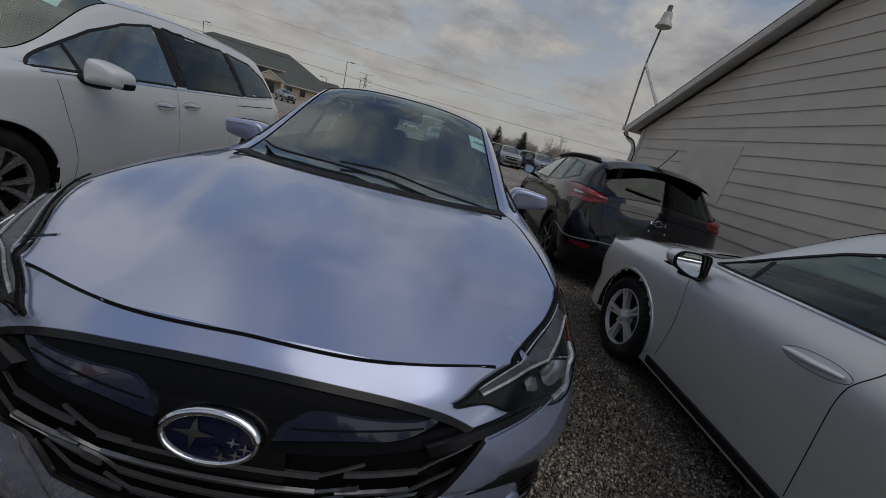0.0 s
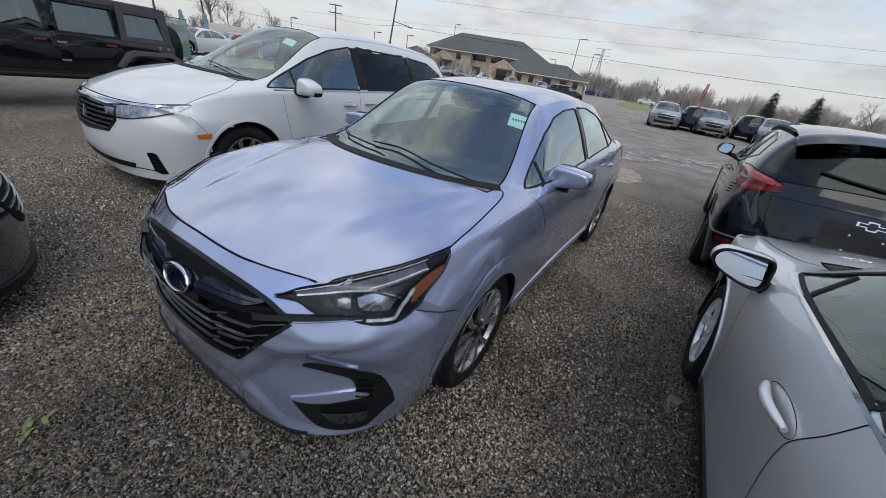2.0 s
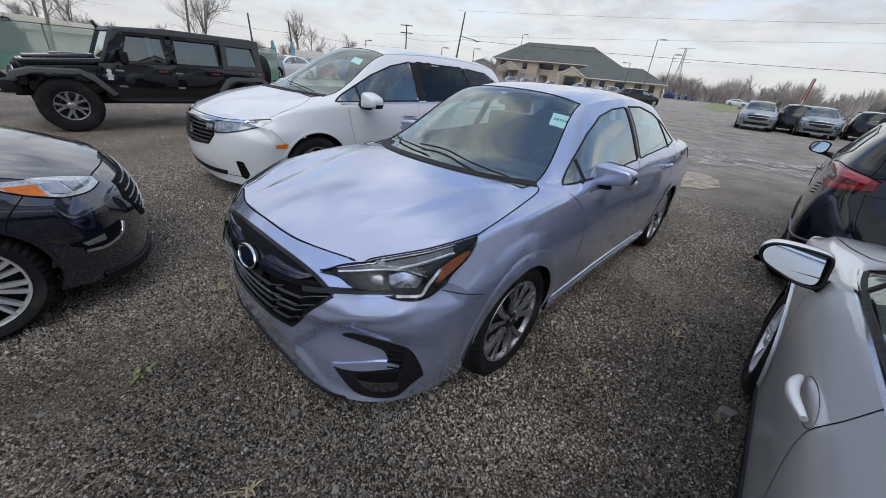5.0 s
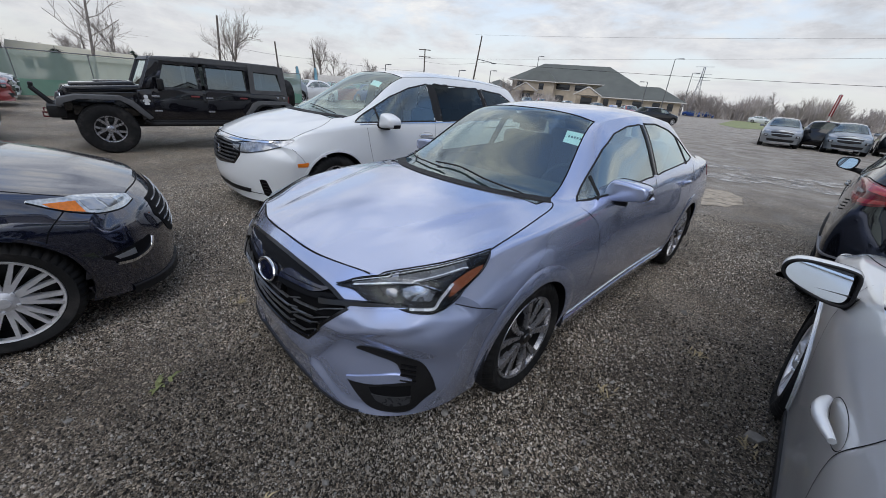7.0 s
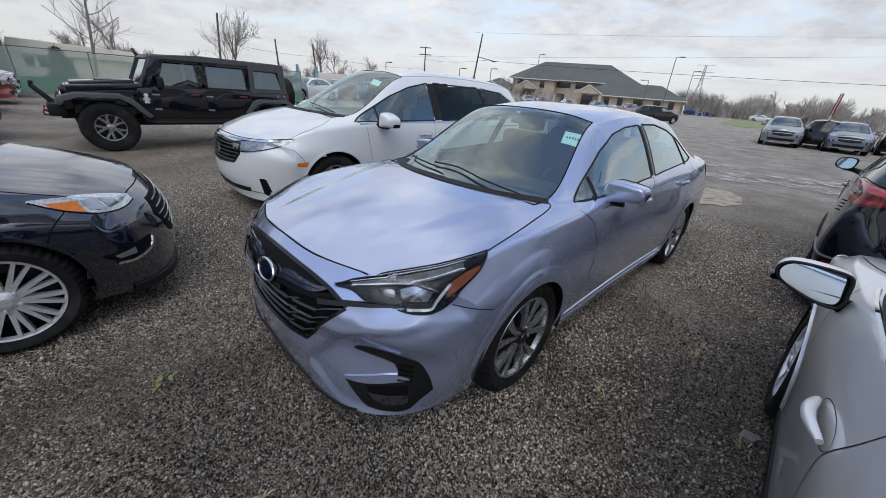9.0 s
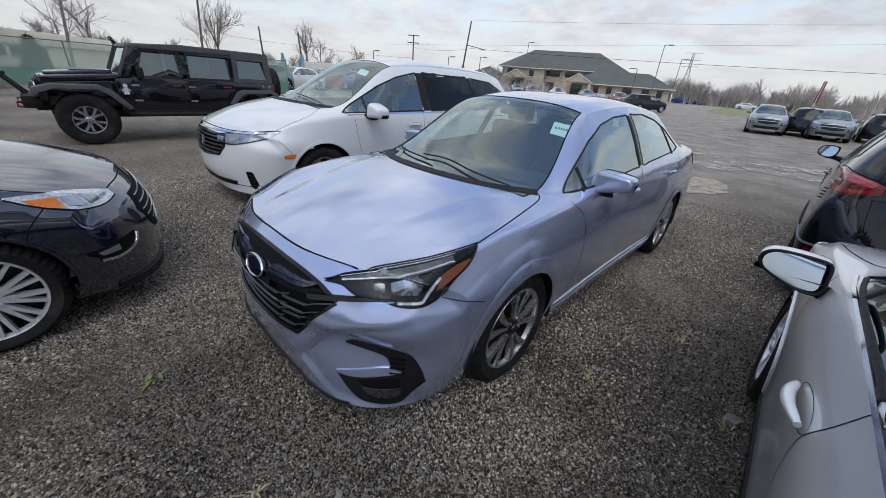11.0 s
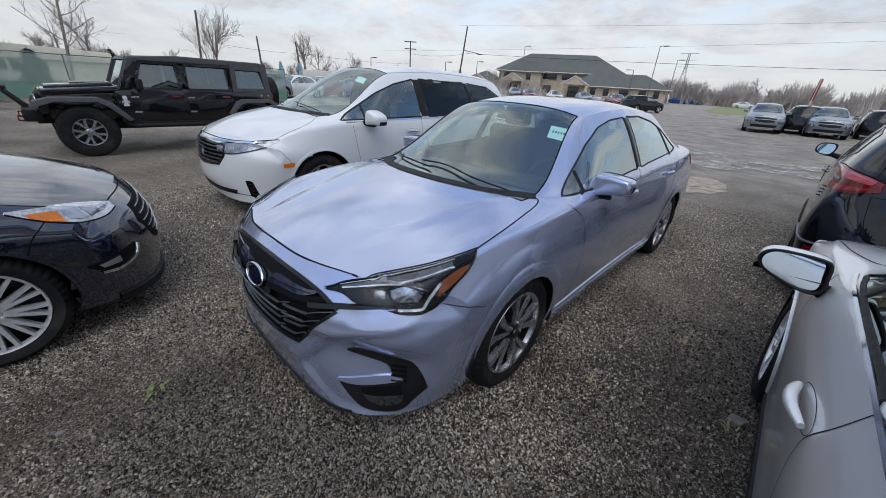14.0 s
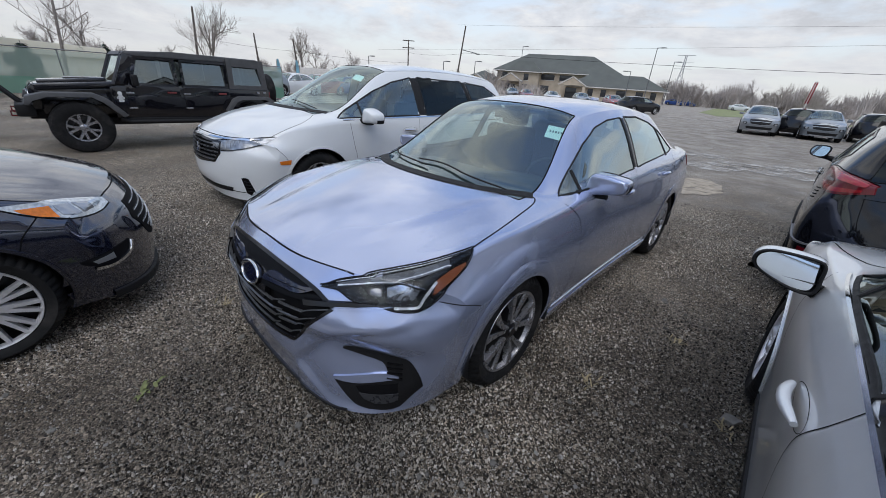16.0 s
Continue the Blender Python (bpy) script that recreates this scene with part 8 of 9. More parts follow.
def office():
    az = radians(117.6)
    b = thing("office_building", "two-storey beige stone office building with hipped grey roofs", "building", pose(1.66 + 112 * math.cos(az), -1.5 + 112 * math.sin(az), 0, 0, 0, 25))
    box("wall", (-1, 4, 2.9), (31, 14, 5.8), STONE_WALL, b)
    hip("roof", -16.5, 14.5, -3, 11, 5.8, 4.6, b, 1.0)
    box("wall", (13.5, -4, 1.5), (21, 9, 3.0), STONE_WALL, b)
    hip("roof", 3, 24, -8.5, 0.5, 3.0, 3.0, b, 0.9)
    box("wall", (-21.5, 3, 1.5), (10, 10, 3.0), STONE_WALL, b)
    hip("roof", -26.5, -16.5, -2, 8, 3.0, 2.6, b, 0.8)
    box("wall", (-9, -4.6, 2.9), (8, 4, 5.6), STONE_WALL, b)
    hip("roof", -13, -5, -6.6, -2.6, 5.6, 2.4, b, 0.6)
    gable(-12.0, -8.2, 6.5, 3.1, 1.9, 4, b)
    gable(3.5, -10.5, 6.5, 3.0, 1.9, 4, b)
    gable(-22, -4.5, 5.0, 2.9, 1.5, 3, b)
    for x, y, z, w, h in ((-14.5, -3.05, 4.6, 1.6, 1.3), (-3.0, -3.05, 4.6, 3.4, 1.3), (1.5, -3.05, 4.6, 3.0, 1.3), (-8.2, -6.66, 4.3, 1.2, 1.5), (8, -8.56, 1.7, 1.2, 1.6), (11, -8.56, 1.7, 1.2, 1.6), (15, -8.56, 1.7, 2.2, 1.6), (19, -8.56, 1.7, 1.6, 1.6), (22, -8.56, 1.7, 1.2, 1.6), (-8.5, -6.66, 1.7, 1.6, 1.8), (-3.5, -3.05, 1.6, 2.2, 2.0), (-12, -6.68, 1.3, 2.6, 2.4), (3.4, -8.56, 1.3, 2.6, 2.4), (-22, -2.06, 1.4, 3.0, 2.0)):
        win = box("window", (x, y, z), (w, 0.08, h), DARK_GLASS, b, 0.01)
        box("frame", (x, y - 0.05, z - h / 2 - 0.06), (w + 0.2, 0.12, 0.12), TRIM_WHITE, win)
    return b


office()

# ---- low cream building and green screened fence on the other side ----
cream = thing("cream_hall", "long low cream building behind the fence", "building", pose(-44.0, 0, 0))
CREAM = material("cream metal cladding", (0.74, 0.71, 0.58), 0.6, 0, 0, 0.8, 0.06)
box("wall", (-4, 0.2, 0.75), (8, 7.6, 1.5), CREAM, cream)
prism("roof_edge", [(-3.7, 1.5), (4.2, 1.5), (4.0, 2.30), (-3.5, 2.55)], -8, 0.3, CREAM, cream, 0.02)
for k in range(4):
    w = box("window", (0.02, -2.6 + 0.75 * k, 1.0), (0.08, 0.50, 0.7), DARK_GLASS, cream, 0.01)
    box("sill", (0.06, -2.6 + 0.75 * k, 0.62), (0.12, 0.6, 0.05), TRIM_WHITE, w)


def mesh_screen(name, color, alpha):
    m = bpy.data.materials.new(name)
    m.use_nodes = True
    n, l = m.node_tree.nodes, m.node_tree.links
    b = n["Principled BSDF"]
    b.inputs["Base Color"].default_value = (*color, 1)
    b.inputs["Roughness"].default_value = 0.9
    t = n.new("ShaderNodeTexNoise"); t.inputs["Scale"].default_value = 1.2
    r = n.new("ShaderNodeMapRange"); r.inputs["To Min"].default_value, r.inputs["To Max"].default_value = alpha - 0.1, alpha + 0.1
    l.new(t.outputs["Fac"], r.inputs["Value"]); l.new(r.outputs[0], b.inputs["Alpha"])
    return m


fence = thing("screen_fence", "green mesh screened fence on steel posts", "fence", pose(-22.3, 0, 0))
SCREEN = mesh_screen("green woven screen", (0.36, 0.47, 0.41), 0.50)
SCREEN_LOW = mesh_screen("green woven screen, doubled", (0.13, 0.26, 0.195), 0.9)
for k in range(12):
    y = -17 + 2.4 * k
    tube("post", [(0, y, 0), (0, y, 1.78)], 0.03, STEEL, fence, 8)
    if k < 11:
        nn = 8
        v = [(0.02 + 0.03 * math.sin(q * 1.3 + k) * (z > 0 and z < 1.7), y + 2.4 * q / nn, z) for q in range(nn + 1) for z in (0.62, 1.2, 1.72)]
        mesh_object("screen", v, grid_faces(nn + 1, 3), SCREEN, fence, 60)
        v = [(0.05 + 0.03 * math.sin(q * 1.1 + k), y + 2.4 * q / nn, z) for q in range(nn + 1) for z in (0.02, 0.35, 0.66)]
        mesh_object("lower_screen", v, grid_faces(nn + 1, 3), SCREEN_LOW, fence, 60)
tube("top_rail", [(0, -17, 1.76), (0, 9.4, 1.76)], 0.022, STEEL, fence, 6)

# ---- poles, wires, pylon ----
WOOD = material("weathered pole", (0.10, 0.085, 0.075), 0.9, 0, 0, 3, 0.3)


def light_pole(x, y, h, arm=(1.2, 0.0)):
    p = thing("street_lamp", "tall dark street lamp with a flat head", "street lamp", pose(x, y, 0), "street lamps")
    tube("pole", [(0, 0, 0), (0, 0, h)], 0.10, STEEL, p, 8, False, [1, 0.7])
    tube("arm", [(0, 0, h), (arm[0] * 0.6, arm[1] * 0.6, h + 0.05)], 0.05, STEEL, p, 6)
    box("head", (arm[0], arm[1], h + 0.02), (0.9, 0.4, 0.16), STEEL, p, 0.04)


light_pole(-25.6, 89.5, 10.8)
light_pole(-28.2, 114.8, 10.2)
light_pole(-30.5, 92.0, 6.5, (-1.2, 0))
light_pole(-62.0, 96.0, 12.0)
light_pole(-62.8, 45.0, 5.2)
light_pole(-55.0, 57.5, 5.4)
light_pole(-55.5, 68.0, 6.2)


def utility_pole(x, y, h, lean=(0, 0), cross=False, lamp_arm=False):
    p = thing("utility_pole", "weathered wooden utility pole carrying wires", "pole", pose(x, y, 0), "utility poles")
    top = (lean[0], lean[1], h)
    tube("post", [(0, 0, 0), top], 0.16, WOOD, p, 8, False, [1, 0.7])
    if cross:
        for dz in (0.15, 1.5):
            tube("crossarm", [(top[0] - 0.9, top[1] - 0.9, h - dz), (top[0] + 0.9, top[1] + 0.9, h - dz)], 0.09, WOOD, p, 6)
    if lamp_arm:
        tube("lamp_arm", [(lean[0] * 0.6, lean[1] * 0.6, h * 0.66), (2.6, 2.4, h * 0.62)], 0.06, STEEL, p, 6)
        box("lamp_head", (2.8, 2.6, h * 0.61), (0.7, 0.5, 0.15), STEEL, p, 0.04)


utility_pole(-48.6, 54.2, 10.9, (0.9, 0.8), False, True)
utility_pole(-66.1, 57.8, 9.4, (0, 0), True)
utility_pole(-56.3, 14.2, 7.9, (-0.2, 0.6))
utility_pole(-63.3, 24.7, 6.5, (-0.1, -0.3))
utility_pole(-60.9, 29.9, 6.2, (-0.2, -0.5))
utility_pole(48.0, 69.0, 10.6, (0, 0))
wires = thing("power_lines", "thin black overhead wires between the poles", "wires", pose(0, 0, 0))
for a, b, sag, r in (((-48.7, 54.1, 11.0), (48.0, 69.0, 10.3), 0.7, 0.012), ((-58.1, 43.8, 6.2), (48.0, 69.0, 9.7), 0.5, 0.011), ((-47.7, 55.0, 6.7), (48.0, 69.0, 5.8), 0.8, 0.028),
                     ((-47.7, 55.0, 6.6), (-66.1, 57.8, 7.0), 0.4, 0.02), ((-66.1, 57.8, 5.0), (-60.9, 29.9, 4.6), 0.3, 0.022), ((-60.9, 29.9, 4.6), (-56.3, 14.2, 4.8), 0.3, 0.018)):
    pts = [(a[0] + (b[0] - a[0]) * i / 16, a[1] + (b[1] - a[1]) * i / 16, a[2] + (b[2] - a[2]) * i / 16 - sag * 4 * (i / 16) * (1 - i / 16)) for i in range(17)]
    tube("wire", pts, r, SEAM, wires, 4)
pylon = thing("pylon", "distant grey lattice power pylon", "pylon", pose(-67.6, 290.4, 0))
PGREY = material("pale galvanised lattice", (0.35, 0.36, 0.38), 0.7, 0.2)
H = 27
for sx in (-1, 1):
    for sy in (-1, 1):
        tube("leg", [(2.6 * sx, 2.6 * sy, 0), (0.6 * sx, 0.6 * sy, H * 0.7), (0.4 * sx, 0.4 * sy, H)], 0.16, PGREY, pylon, 4)
for k in range(7):
    z0, z1 = H * k / 8, H * (k + 1) / 8
    w0, w1 = 2.6 - 2.0 * min(1, z0 / (H * 0.7)), 2.6 - 2.0 * min(1, z1 / (H * 0.7))
    for s in (1, -1):
        tube("lattice", [(-w0 * s, -w0, z0), (w1 * s, -w1, z1)], 0.10, PGREY, pylon, 4)
for z in (H * 0.72, H * 0.85, H):
    tube("crossarm", [(-5.0, 0, z), (5.0, 0, z)], 0.16, PGREY, pylon, 4)

# ---- grass verge, sandy patch, pale puddle blots ----
verge = mesh_object("verge", [(-10.5, 66, 0.02), (-6.5, 55, 0.02), (-4.0, 61, 0.02), (2, 80, 0.02), (4, 118, 0.03), (-17, 120, 0.03)], [(0, 1, 2, 3, 4, 5)], material("dull green verge", (0.21, 0.23, 0.10), 0.95, 0, 0, 1.5, 0.35), None, 0)
tagged(verge, "dull green grass verge beyond the lot", "grass", kind="structure")


def blot(x, y, rx, ry, mat, seed, z=0.009):
    r = np.random.default_rng(seed)
    n = 26
    pts = [(x + rx * math.cos(2 * math.pi * i / n) * (0.8 + 0.35 * r.random()), y + ry * math.sin(2 * math.pi * i / n) * (0.8 + 0.35 * r.random()), z) for i in range(n)]
    return mesh_object("patch", pts, [tuple(range(n))], mat, ground, 0)


def patchy(name, color, lo, hi, scale):
    """A thin layer that breaks up towards bare ground."""
    m = material(name, color, 0.8, 0, 0, 9, 0.3, 0.2, 60)
    n, l = m.node_tree.nodes, m.node_tree.links
    tc, t, r = n.new("ShaderNodeTexCoord"), n.new("ShaderNodeTexNoise"), n.new("ShaderNodeMapRange")
    t.inputs["Scale"].default_value, t.inputs["Detail"].default_value, t.inputs["Roughness"].default_value = scale, 10, 0.7
    r.inputs["From Min"].default_value, r.inputs["From Max"].default_value = lo, hi
    l.new(tc.outputs["Object"], t.inputs["Vector"]); l.new(t.outputs["Fac"], r.inputs["Value"])
    tr, mx = n.new("ShaderNodeBsdfTransparent"), n.new("ShaderNodeMixShader")
    l.new(r.outputs[0], mx.inputs[0]); l.new(tr.outputs[0], mx.inputs[1]); l.new(n["Principled BSDF"].outputs[0], mx.inputs[2])
    l.new(mx.outputs[0], n["Material Output"].inputs["Surface"])
    return m


SAND = patchy("pale sandy patch", (0.34, 0.29, 0.225), 0.25, 0.50, 3.0)
# puddles: the sky's sheen on them is put in as a pale colour
PUDDLE_PALE = patchy("pale puddle sheen", (0.42, 0.40, 0.37), 0.42, 0.62, 2.2)
blot(0.40, 7.2, 0.55, 0.95, SAND, 1)
for k, (x, y, rx, ry) in enumerate(((0.2, 10.4, 0.6, 0.8), (1.4, 11.0, 1.1, 0.6), (1.0, 11.8, 0.9, 0.5), (-0.4, 12.6, 0.7, 0.6), (2.2, 12.6, 1.0, 0.6), (-7.6, 38.0, 2.2, 0.7), (-4.5, 40, 1.8, 0.5))):
    blot(x, y, rx, ry, PUDDLE_PALE, 10 + k, 0.011)

# ---- parked rows in the distance ----
FAR = dict(CROSS, step=0.12, fine=0.6, cabin=False, snap=0.03, style="pair", arch=0.40, seal=0.03)
FARSEDAN = dict({k: v for k, v in SEDAN.items() if k != "edge"}, step=0.12, fine=0.6, cabin=False, snap=0.03, style="pair", seal=0.03)
FARSEDAN.pop("press")


FAR_LAMP = material("distant lamp glass", (0.40, 0.42, 0.45), 0.2, 0.4, 0.6, 40, 0.4)
FAR_SILVER = material("satin silver trim", (0.45, 0.46, 0.48), 0.35, 0.6)


def far_car(name, label, paint, base, m, group):
    root, sk, sh = build_car(name, label, m, dict(base, paint=paint, lip_mat=PLASTIC if base is FAR else paint, rear_glass=GLASS_DARK), "car", group)
    F = (0, 1, 0)
    suv = base is FAR
    dz = 0.10 if suv else 0
    ny = -0.90
    sk.patch("grille", [(-0.50, ny, 0.70 + dz), (0, ny, 0.74 + dz), (0.50, ny, 0.70 + dz)], [(-0.42, ny, 0.50 + dz), (0, ny, 0.46 + dz), (0.42, ny, 0.50 + dz)], F, GLOSS_BLACK, root, 14, 5, 0.006, 0.02)
    sk.patch("lower_grille", [(-0.60, ny, 0.40 + dz * 0.5), (0.60, ny, 0.40 + dz * 0.5)], [(-0.55, ny, 0.27 + dz * 0.5), (0.55, ny, 0.27 + dz * 0.5)], F, PLASTIC, root, 12, 4, 0.006, 0.02)
    sk.patch("skid_plate", [(-0.46, ny, 0.31), (0, ny, 0.30), (0.46, ny, 0.31)], [(-0.40, ny, 0.235), (0, ny, 0.23), (0.40, ny, 0.235)], F, FAR_SILVER, root, 12, 4, 0.012, 0.02, "silver skid plate")
    sk.ribbon("grille_bar", [(-0.46, ny, 0.61 + dz), (0, ny, 0.62 + dz), (0.46, ny, 0.61 + dz)], F, 0.030, FAR_SILVER, root, 14, 0.012, thick=0.006)
    sk.ribbon("bonnet_edge", [(-0.60, -0.70, 2), (-0.3, -0.78, 2), (0, -0.80, 2), (0.3, -0.78, 2), (0.60, -0.70, 2)], (0, 0, -1), 0.014, SEAM, root, 20, 0.002)
    sk.ribbon("cowl_panel", [(-0.66, 0.26, 2), (-0.35, 0.10, 2), (0, 0.05, 2), (0.35, 0.10, 2), (0.66, 0.26, 2)], (0, 0, -1), 0.08, PLASTIC, root, 20, 0.003, thick=0.004)
    for sg in (1, -1):
        q = (-sg * 0.5, 0.86, 0)
        sk.patch("headlamp", flip([(0.52, -0.82, 0.77 + dz), (0.68, -0.66, 0.80 + dz), (0.78, -0.46, 0.83 + dz)], sg), flip([(0.52, -0.82, 0.70 + dz), (0.70, -0.70, 0.70 + dz), (0.80, -0.5, 0.75 + dz)], sg), q, FAR_LAMP, root, 10, 4, 0.008, 0.02)
        bm = bmesh.new()
        box_bm(bm, (sg * 0.99, 0.72, 1.02 + dz * 0.5), (0.20, 0.10, 0.13), 0.03, None, 2)
        part("wing_mirror", bm, paint, root)
        low = sk.patch("lower_lamp", flip([(0.60, -0.78, 0.66), (0.76, -0.62, 0.67)], sg), flip([(0.60, -0.78, 0.55), (0.74, -0.64, 0.56)], sg), q, GLOSS_BLACK, root, 6, 4, 0.006, 0.02)
        sk.patch("lamp_glass", flip([(0.63, -0.76, 0.64), (0.72, -0.66, 0.645)], sg), flip([(0.63, -0.76, 0.58), (0.71, -0.67, 0.585)], sg), q, LAMP_WHITE, low, 5, 4, 0.012, 0.006)
        sk.ribbon("bonnet_crease", flip([(0.30, -0.74, 2), (0.38, -0.4, 2), (0.48, 0.02, 2)], sg), (0, 0, -1), 0.03, paint, root, 14, 0.004, thick=0.006)
        if suv:
            sk.ribbon("roof_rail", [(sg * 0.60, 0.95, 2), (sg * 0.62, 1.9, 2), (sg * 0.59, 2.85, 2)], (0, 0, -1), 0.03, PLASTIC, root, 12, 0.02, thick=0.018)
        sk.ribbon("bright_line", flip([(0.50, ny, 0.76 + dz), (0.30, ny, 0.775 + dz), (0.05, ny, 0.78 + dz)], sg), F, 0.012, LAMP_WHITE, root, 8, 0.008, thick=0.004)
    return root


g1 = "cars parked in the far row"
grey = far_car("parked_suv", "grey compact crossover with a dark grille", PAINT_GREY, FAR, pose(-0.35, 27.0, 0, 0, 0, 6), g1)
silver_suv = far_car("parked_suv", "blue-grey crossover with a dark grille", material("blue-grey metallic paint", (0.20, 0.23, 0.26), 0.30, 0.7, 1.0, 600, 0.05), FAR, pose(2.3, 27.6, 0, 0, 0, 4), g1)
black_suv = far_car("parked_suv", "black sport utility vehicle parked tail to tail", PAINT_BLACK, FAR, pose(1.15, 31.5, 0, 0, 0, 182), g1)
copy_thing(grey, pose(5.4, 27.4, 0, 0, 0, 0))
for x in (4.4, 7.2, 10.0):
    copy_thing(black_suv, pose(x, 32.5, 0, 0, 0, 180))
copy_thing(silver_suv, pose(8.2, 27.8, 0, 0, 0, 0))
g2 = "cars parked before the office"
red = far_car("parked_car", "dark red saloon parked before the office", PAINT_RED, FARSEDAN, pose(-29.8, 49.6, 0, 0, 0, 40), g2)
white = far_car("parked_car", "white saloon with snow-bright roof", PAINT_WHITE, FARSEDAN, pose(-25.5, 49.7, 0, 0, 0, 40), g2)
copy_thing(silver_suv, pose(-21.5, 50.5, 0, 0, 0, 38))
copy_thing(black_suv, pose(-36.1, 47.7, 0, 0, 0, 218))
maroon = far_car("parked_suv", "maroon crossover parked before the office", PAINT_RED, FAR, pose(-15.8, 47.0, 0, 0, 0, 36), g2)
copy_thing(black_suv, pose(-10.6, 42.0, 0, 0, 0, 150))
copy_thing(white, pose(-39.5, 46.5, 0, 0, 0, 40))
copy_thing(grey, pose(-33.0, 50.5, 0, 0, 0, 40))
blue = far_car("parked_car", "blue saloon far off at the edge of the lot", PAINT_BLUE, FARSEDAN, pose(-25.8, 122.0, 0, 0, 0, 80), g2)
copy_thing(blue, pose(-23.0, 123.5, 0, 0, 0, 80))
copy_thing(black_suv, pose(-30.5, 118.0, 0, 0, 0, 80))
copy_thing(white, pose(-9.6, 113.0, 0, 0, 0, 80))
g3 = "cars parked along the road"
for x, y, src, rz in ((-25.8, 10.5, white, 20), (-27.0, 13.4, red, 20), (-28.0, 16.2, blue, 20), (-24.5, 7.6, silver_suv, 20), (-33.0, 16.5, white, 20), (-36.0, 21.5, red, 30), (-40.0, 27.0, white, 30), (-31.0, 22.0, grey, 25)):
    tagged(copy_thing(src, pose(x, y, 0, 0, 0, rz)), group=g3)
copy_thing(white, pose(-20.4, -3.45, 0, 0, 0, 180))
copy_thing(red, pose(-17.4, -3.45, 0, 0, 0, 180))
copy_thing(grey, pose(-14.6, -3.6, 0, 0, 0, 180))
copy_thing(black_suv, pose(-9.6, -3.30, 0, 0, 0, 180))

# white box trailer, blue feather flags, red banner
trailer = thing("box_trailer", "white box trailer parked by the road", "trailer", pose(-51.0, 28.0, 0, 0, 0, 60))
box("body", (0, 0, 1.55), (5.2, 2.2, 1.3), TRIM_WHITE, trailer, 0.04)
for x in (-1.2, 1.2):
    box("chassis", (x, 0, 0.75), (0.2, 2.0, 0.3), STEEL, trailer, 0.02)
add_wheels(trailer, [(1.05, 0.4), (-1.05, 0.4)], 0.40, 0.22, 0.25, 5, "single")
for x, y in ((-39.5, 16.8), (-38.7, 18.4)):
    fl = thing("feather_flag", "pale blue feather flag on a thin pole", "flag", pose(x, y, 0), "feather flags")
    tube("pole", [(0, 0, 0), (0, 0, 2.6)], 0.025, STEEL, fl, 6)
    pts = [(0.02 + 0.04 * math.sin(q), w, 0.9 + 1.75 * q / 8) for q in range(9) for w in (0.02, 0.12 + 0.26 * math.sin(math.pi * (q + 1) / 10))]
    mesh_object("cloth", pts, grid_faces(9, 2), material("pale blue cloth", (0.20, 0.40, 0.50), 0.8, 0, 0, 2, 0.1) if "pale blue cloth" not in bpy.data.materials else bpy.data.materials["pale blue cloth"], fl, 60)
ban = thing("banner_pole", "red and white banner on a leaning pole", "banner", pose(1.0, 36.5, 0))
tube("pole", [(0, 0, 0), (0.15, 0, 3.3)], 0.035, TRIM_WHITE, ban, 6)
box("banner", (0.12, 0, 2.55), (0.20, 0.05, 1.4), PAINT_RED, ban, 0.02, "", Euler((0, radians(3), 0)).to_matrix())

# ---- weeds on the gravel ----
STRAW = material("dry straw", (0.26, 0.215, 0.13), 0.9, 0, 0, 20, 0.2, island=0.4)
WEED = material("pale weed", (0.13, 0.145, 0.06), 0.85, 0, 0, 20, 0.2, island=0.4)
rg = np.random.default_rng(9)
for k, (x, y) in enumerate(((-0.32, -1.46), (1.12, -1.12), (1.36, -0.75), (-0.9, -0.9), (1.9, 0.55), (1.25, 0.35), (0.6, -1.3), (1.52, 1.2))):
    V, F = [], []
    for i in range(12 if k else 9):
        a = rg.random() * 6.28
        L = 0.03 + 0.05 * rg.random()
        w = 0.004 if k else 0.009
        b = len(V)
        d = np.array((math.cos(a), math.sin(a), 0.0))
        s = np.array((-d[1], d[0], 0)) * w
        p = np.array((x, y, 0.002)) + rg.normal(0, 0.018, 3) * (1, 1, 0)
        V += [p - s, p + s, p + d * L * 0.6 + s + np.array((0, 0, 0.02)), p + d * L * 0.6 - s + np.array((0, 0, 0.02)), p + d * L + np.array((0, 0, 0.012))]
        F += [(b, b + 1, b + 2, b + 3), (b + 3, b + 2, b + 4)]
    tagged(mesh_object("weed", V, F, STRAW if k else WEED, None, 0), "small dry weed tuft in the gravel", "weed", "weeds")


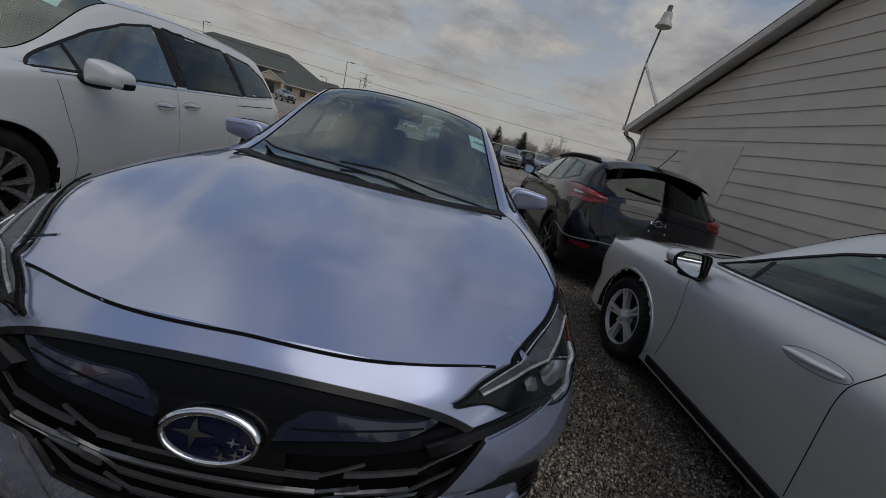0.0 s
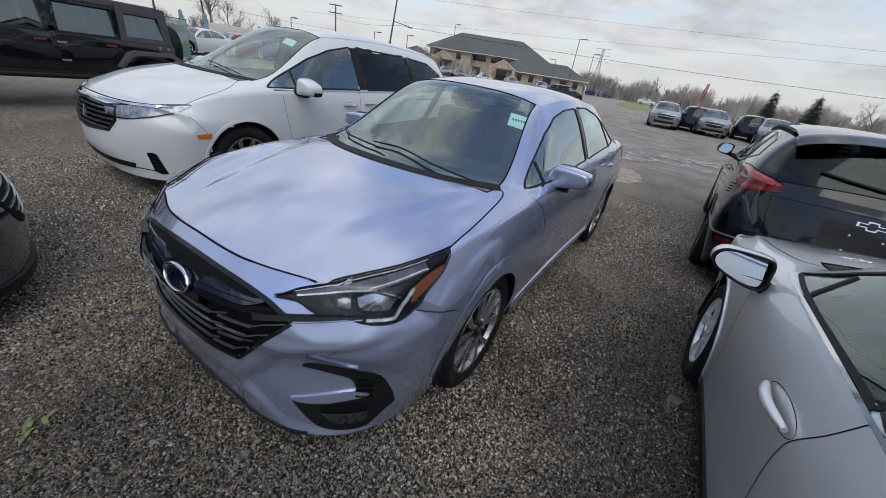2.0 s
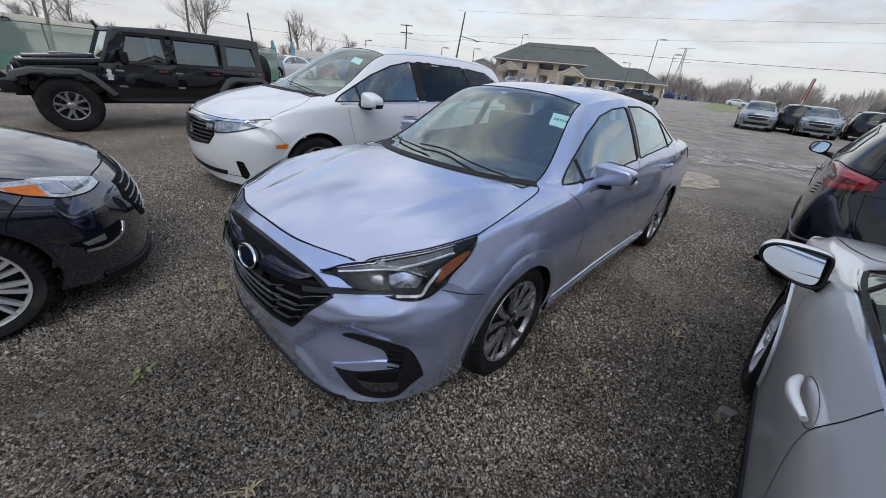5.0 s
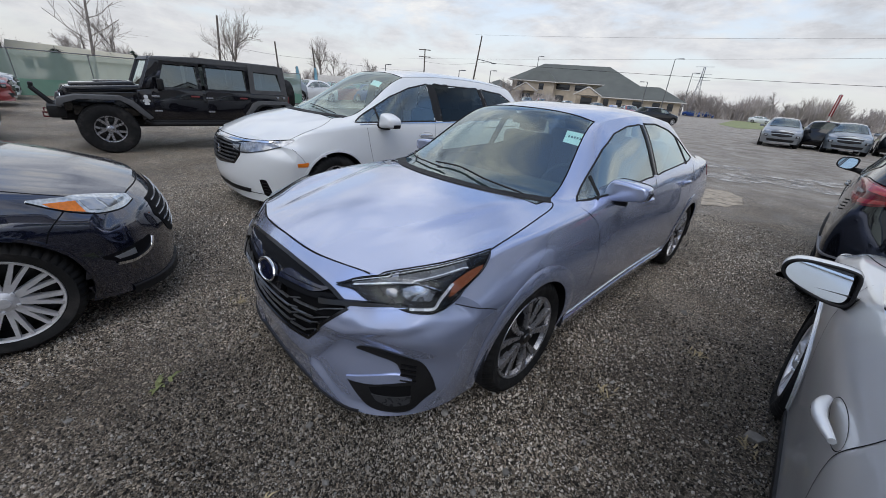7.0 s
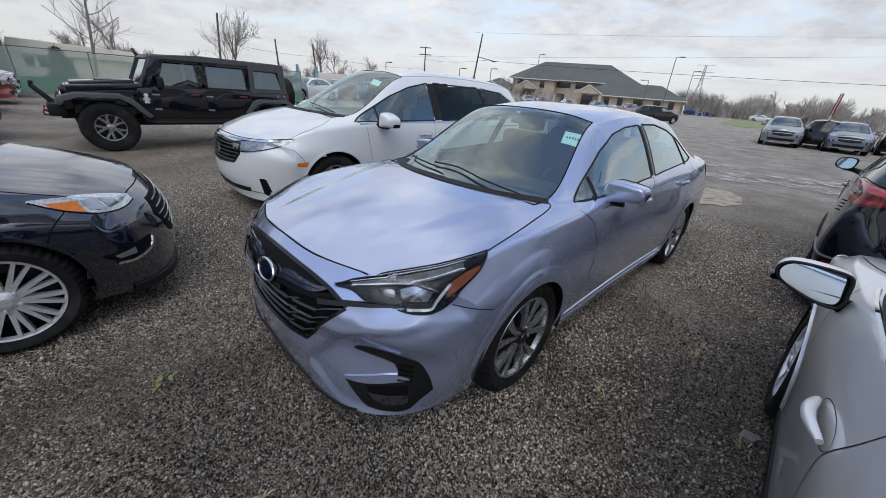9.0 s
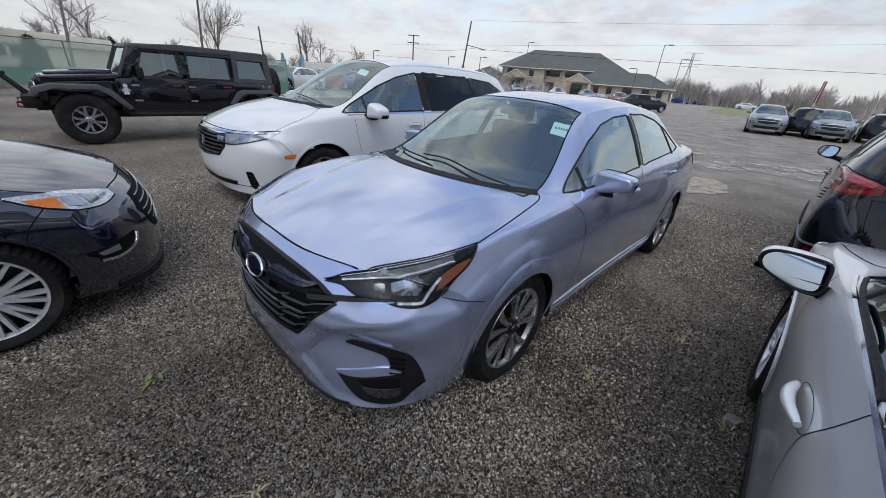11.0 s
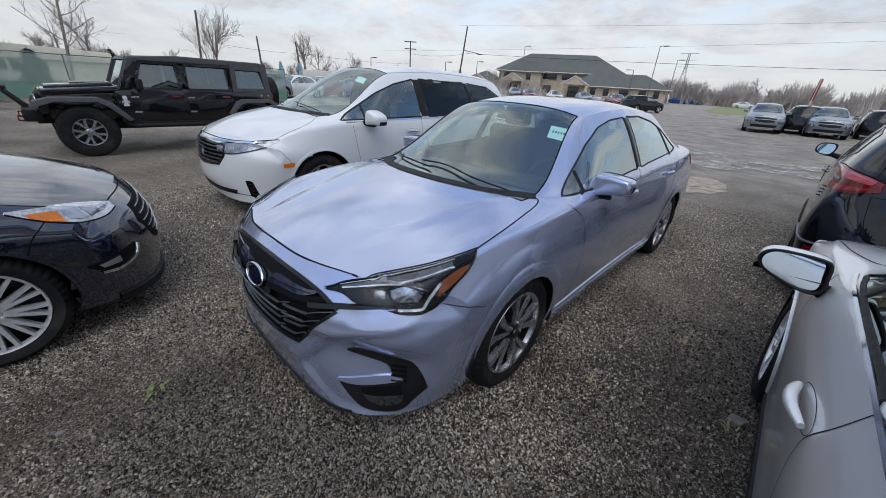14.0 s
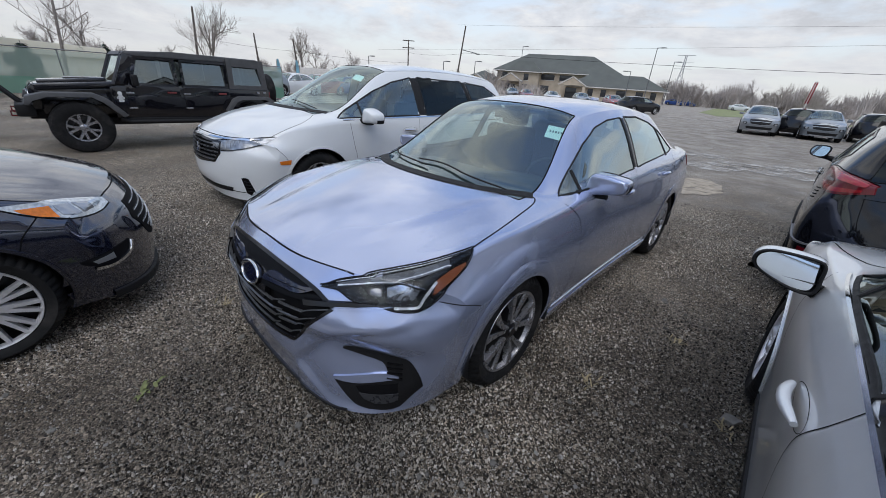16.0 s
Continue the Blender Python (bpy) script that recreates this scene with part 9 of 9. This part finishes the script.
# ---- a broken slab by the wheel and a few dry twigs ----
rg = np.random.default_rng(21)
for x, y, size in ((1.90, 0.66, 0.055), (1.30, 1.75, 0.035), (-0.45, -0.95, 0.03)):
    bm = bmesh.new()
    ring = [(size * (0.7 + 0.5 * rg.random()) * math.cos(a), 0.7 * size * (0.7 + 0.5 * rg.random()) * math.sin(a)) for a in [2 * math.pi * i / 9 for i in range(9)]]
    low = [bm.verts.new((u, w, -0.004)) for u, w in ring]
    top = [bm.verts.new((u * 0.9, w * 0.9, 0.22 * size + rg.normal(0, 0.003))) for u, w in ring]
    bm.faces.new(top)
    for i in range(9):
        bm.faces.new((low[i], low[(i + 1) % 9], top[(i + 1) % 9], top[i]))
    slab = part("stone", bm, material("pale broken slab", (0.17, 0.16, 0.145), 0.85, 0, 0, 40, 0.25, 0.3, 120) if "pale broken slab" not in bpy.data.materials else bpy.data.materials["pale broken slab"], None, "", 30)
    slab.matrix_world = pose(x, y, 0.004, 0, 0, 360 * rg.random())
    tagged(slab, "flat broken grey stone lying on the gravel", "stone", "loose slabs")
for x, y, a, L in ((1.62, 1.55, 0.4, 0.16), (1.50, 2.60, 2.1, 0.20), (-0.80, -0.35, 1.1, 0.15), (-1.0, 0.2, 2.6, 0.18)):
    d = np.array((math.cos(a), math.sin(a), 0.0))
    n = np.array((-d[1], d[0], 0.0))
    pts = [np.array((x, y, 0.012)) + d * L * (t - 0.5) + n * 0.012 * math.sin(7 * t + a) for t in (0, 0.25, 0.5, 0.75, 1)]
    tw = tube("twig", pts, 0.0035, BARK, None, 6, False, [1, 0.9, 0.8, 0.65, 0.4])
    tagged(tw, "short dry brown twig on the gravel", "twig", "twigs")

# ---- behind: an unseen dark belt, tree-high, added to darken what the cars reflect ----
def backdrop_belt():
    r = np.random.default_rng(77)
    v, n = [], 160
    for i in range(n):
        a = radians(185 + 205 * i / (n - 1))
        d = 42 + 3 * math.sin(i * 0.7)
        x, y = d * math.cos(a), d * math.sin(a)
        h = 6.5 + 2.5 * r.random() + 1.5 * math.sin(i * 0.21)
        v += [(x, y, -0.1), (x * 0.99, y * 0.99, h * 0.6), (x, y, h)]
    b = mesh_object("backdrop", v, grid_faces(n, 3), material("dark backdrop brown", (0.075, 0.062, 0.050), 0.95, 0, 0, 0.9, 0.5), None, 60)
    tagged(b, "unseen dark brown band behind, added to darken reflections", "trees", kind="structure")


backdrop_belt()
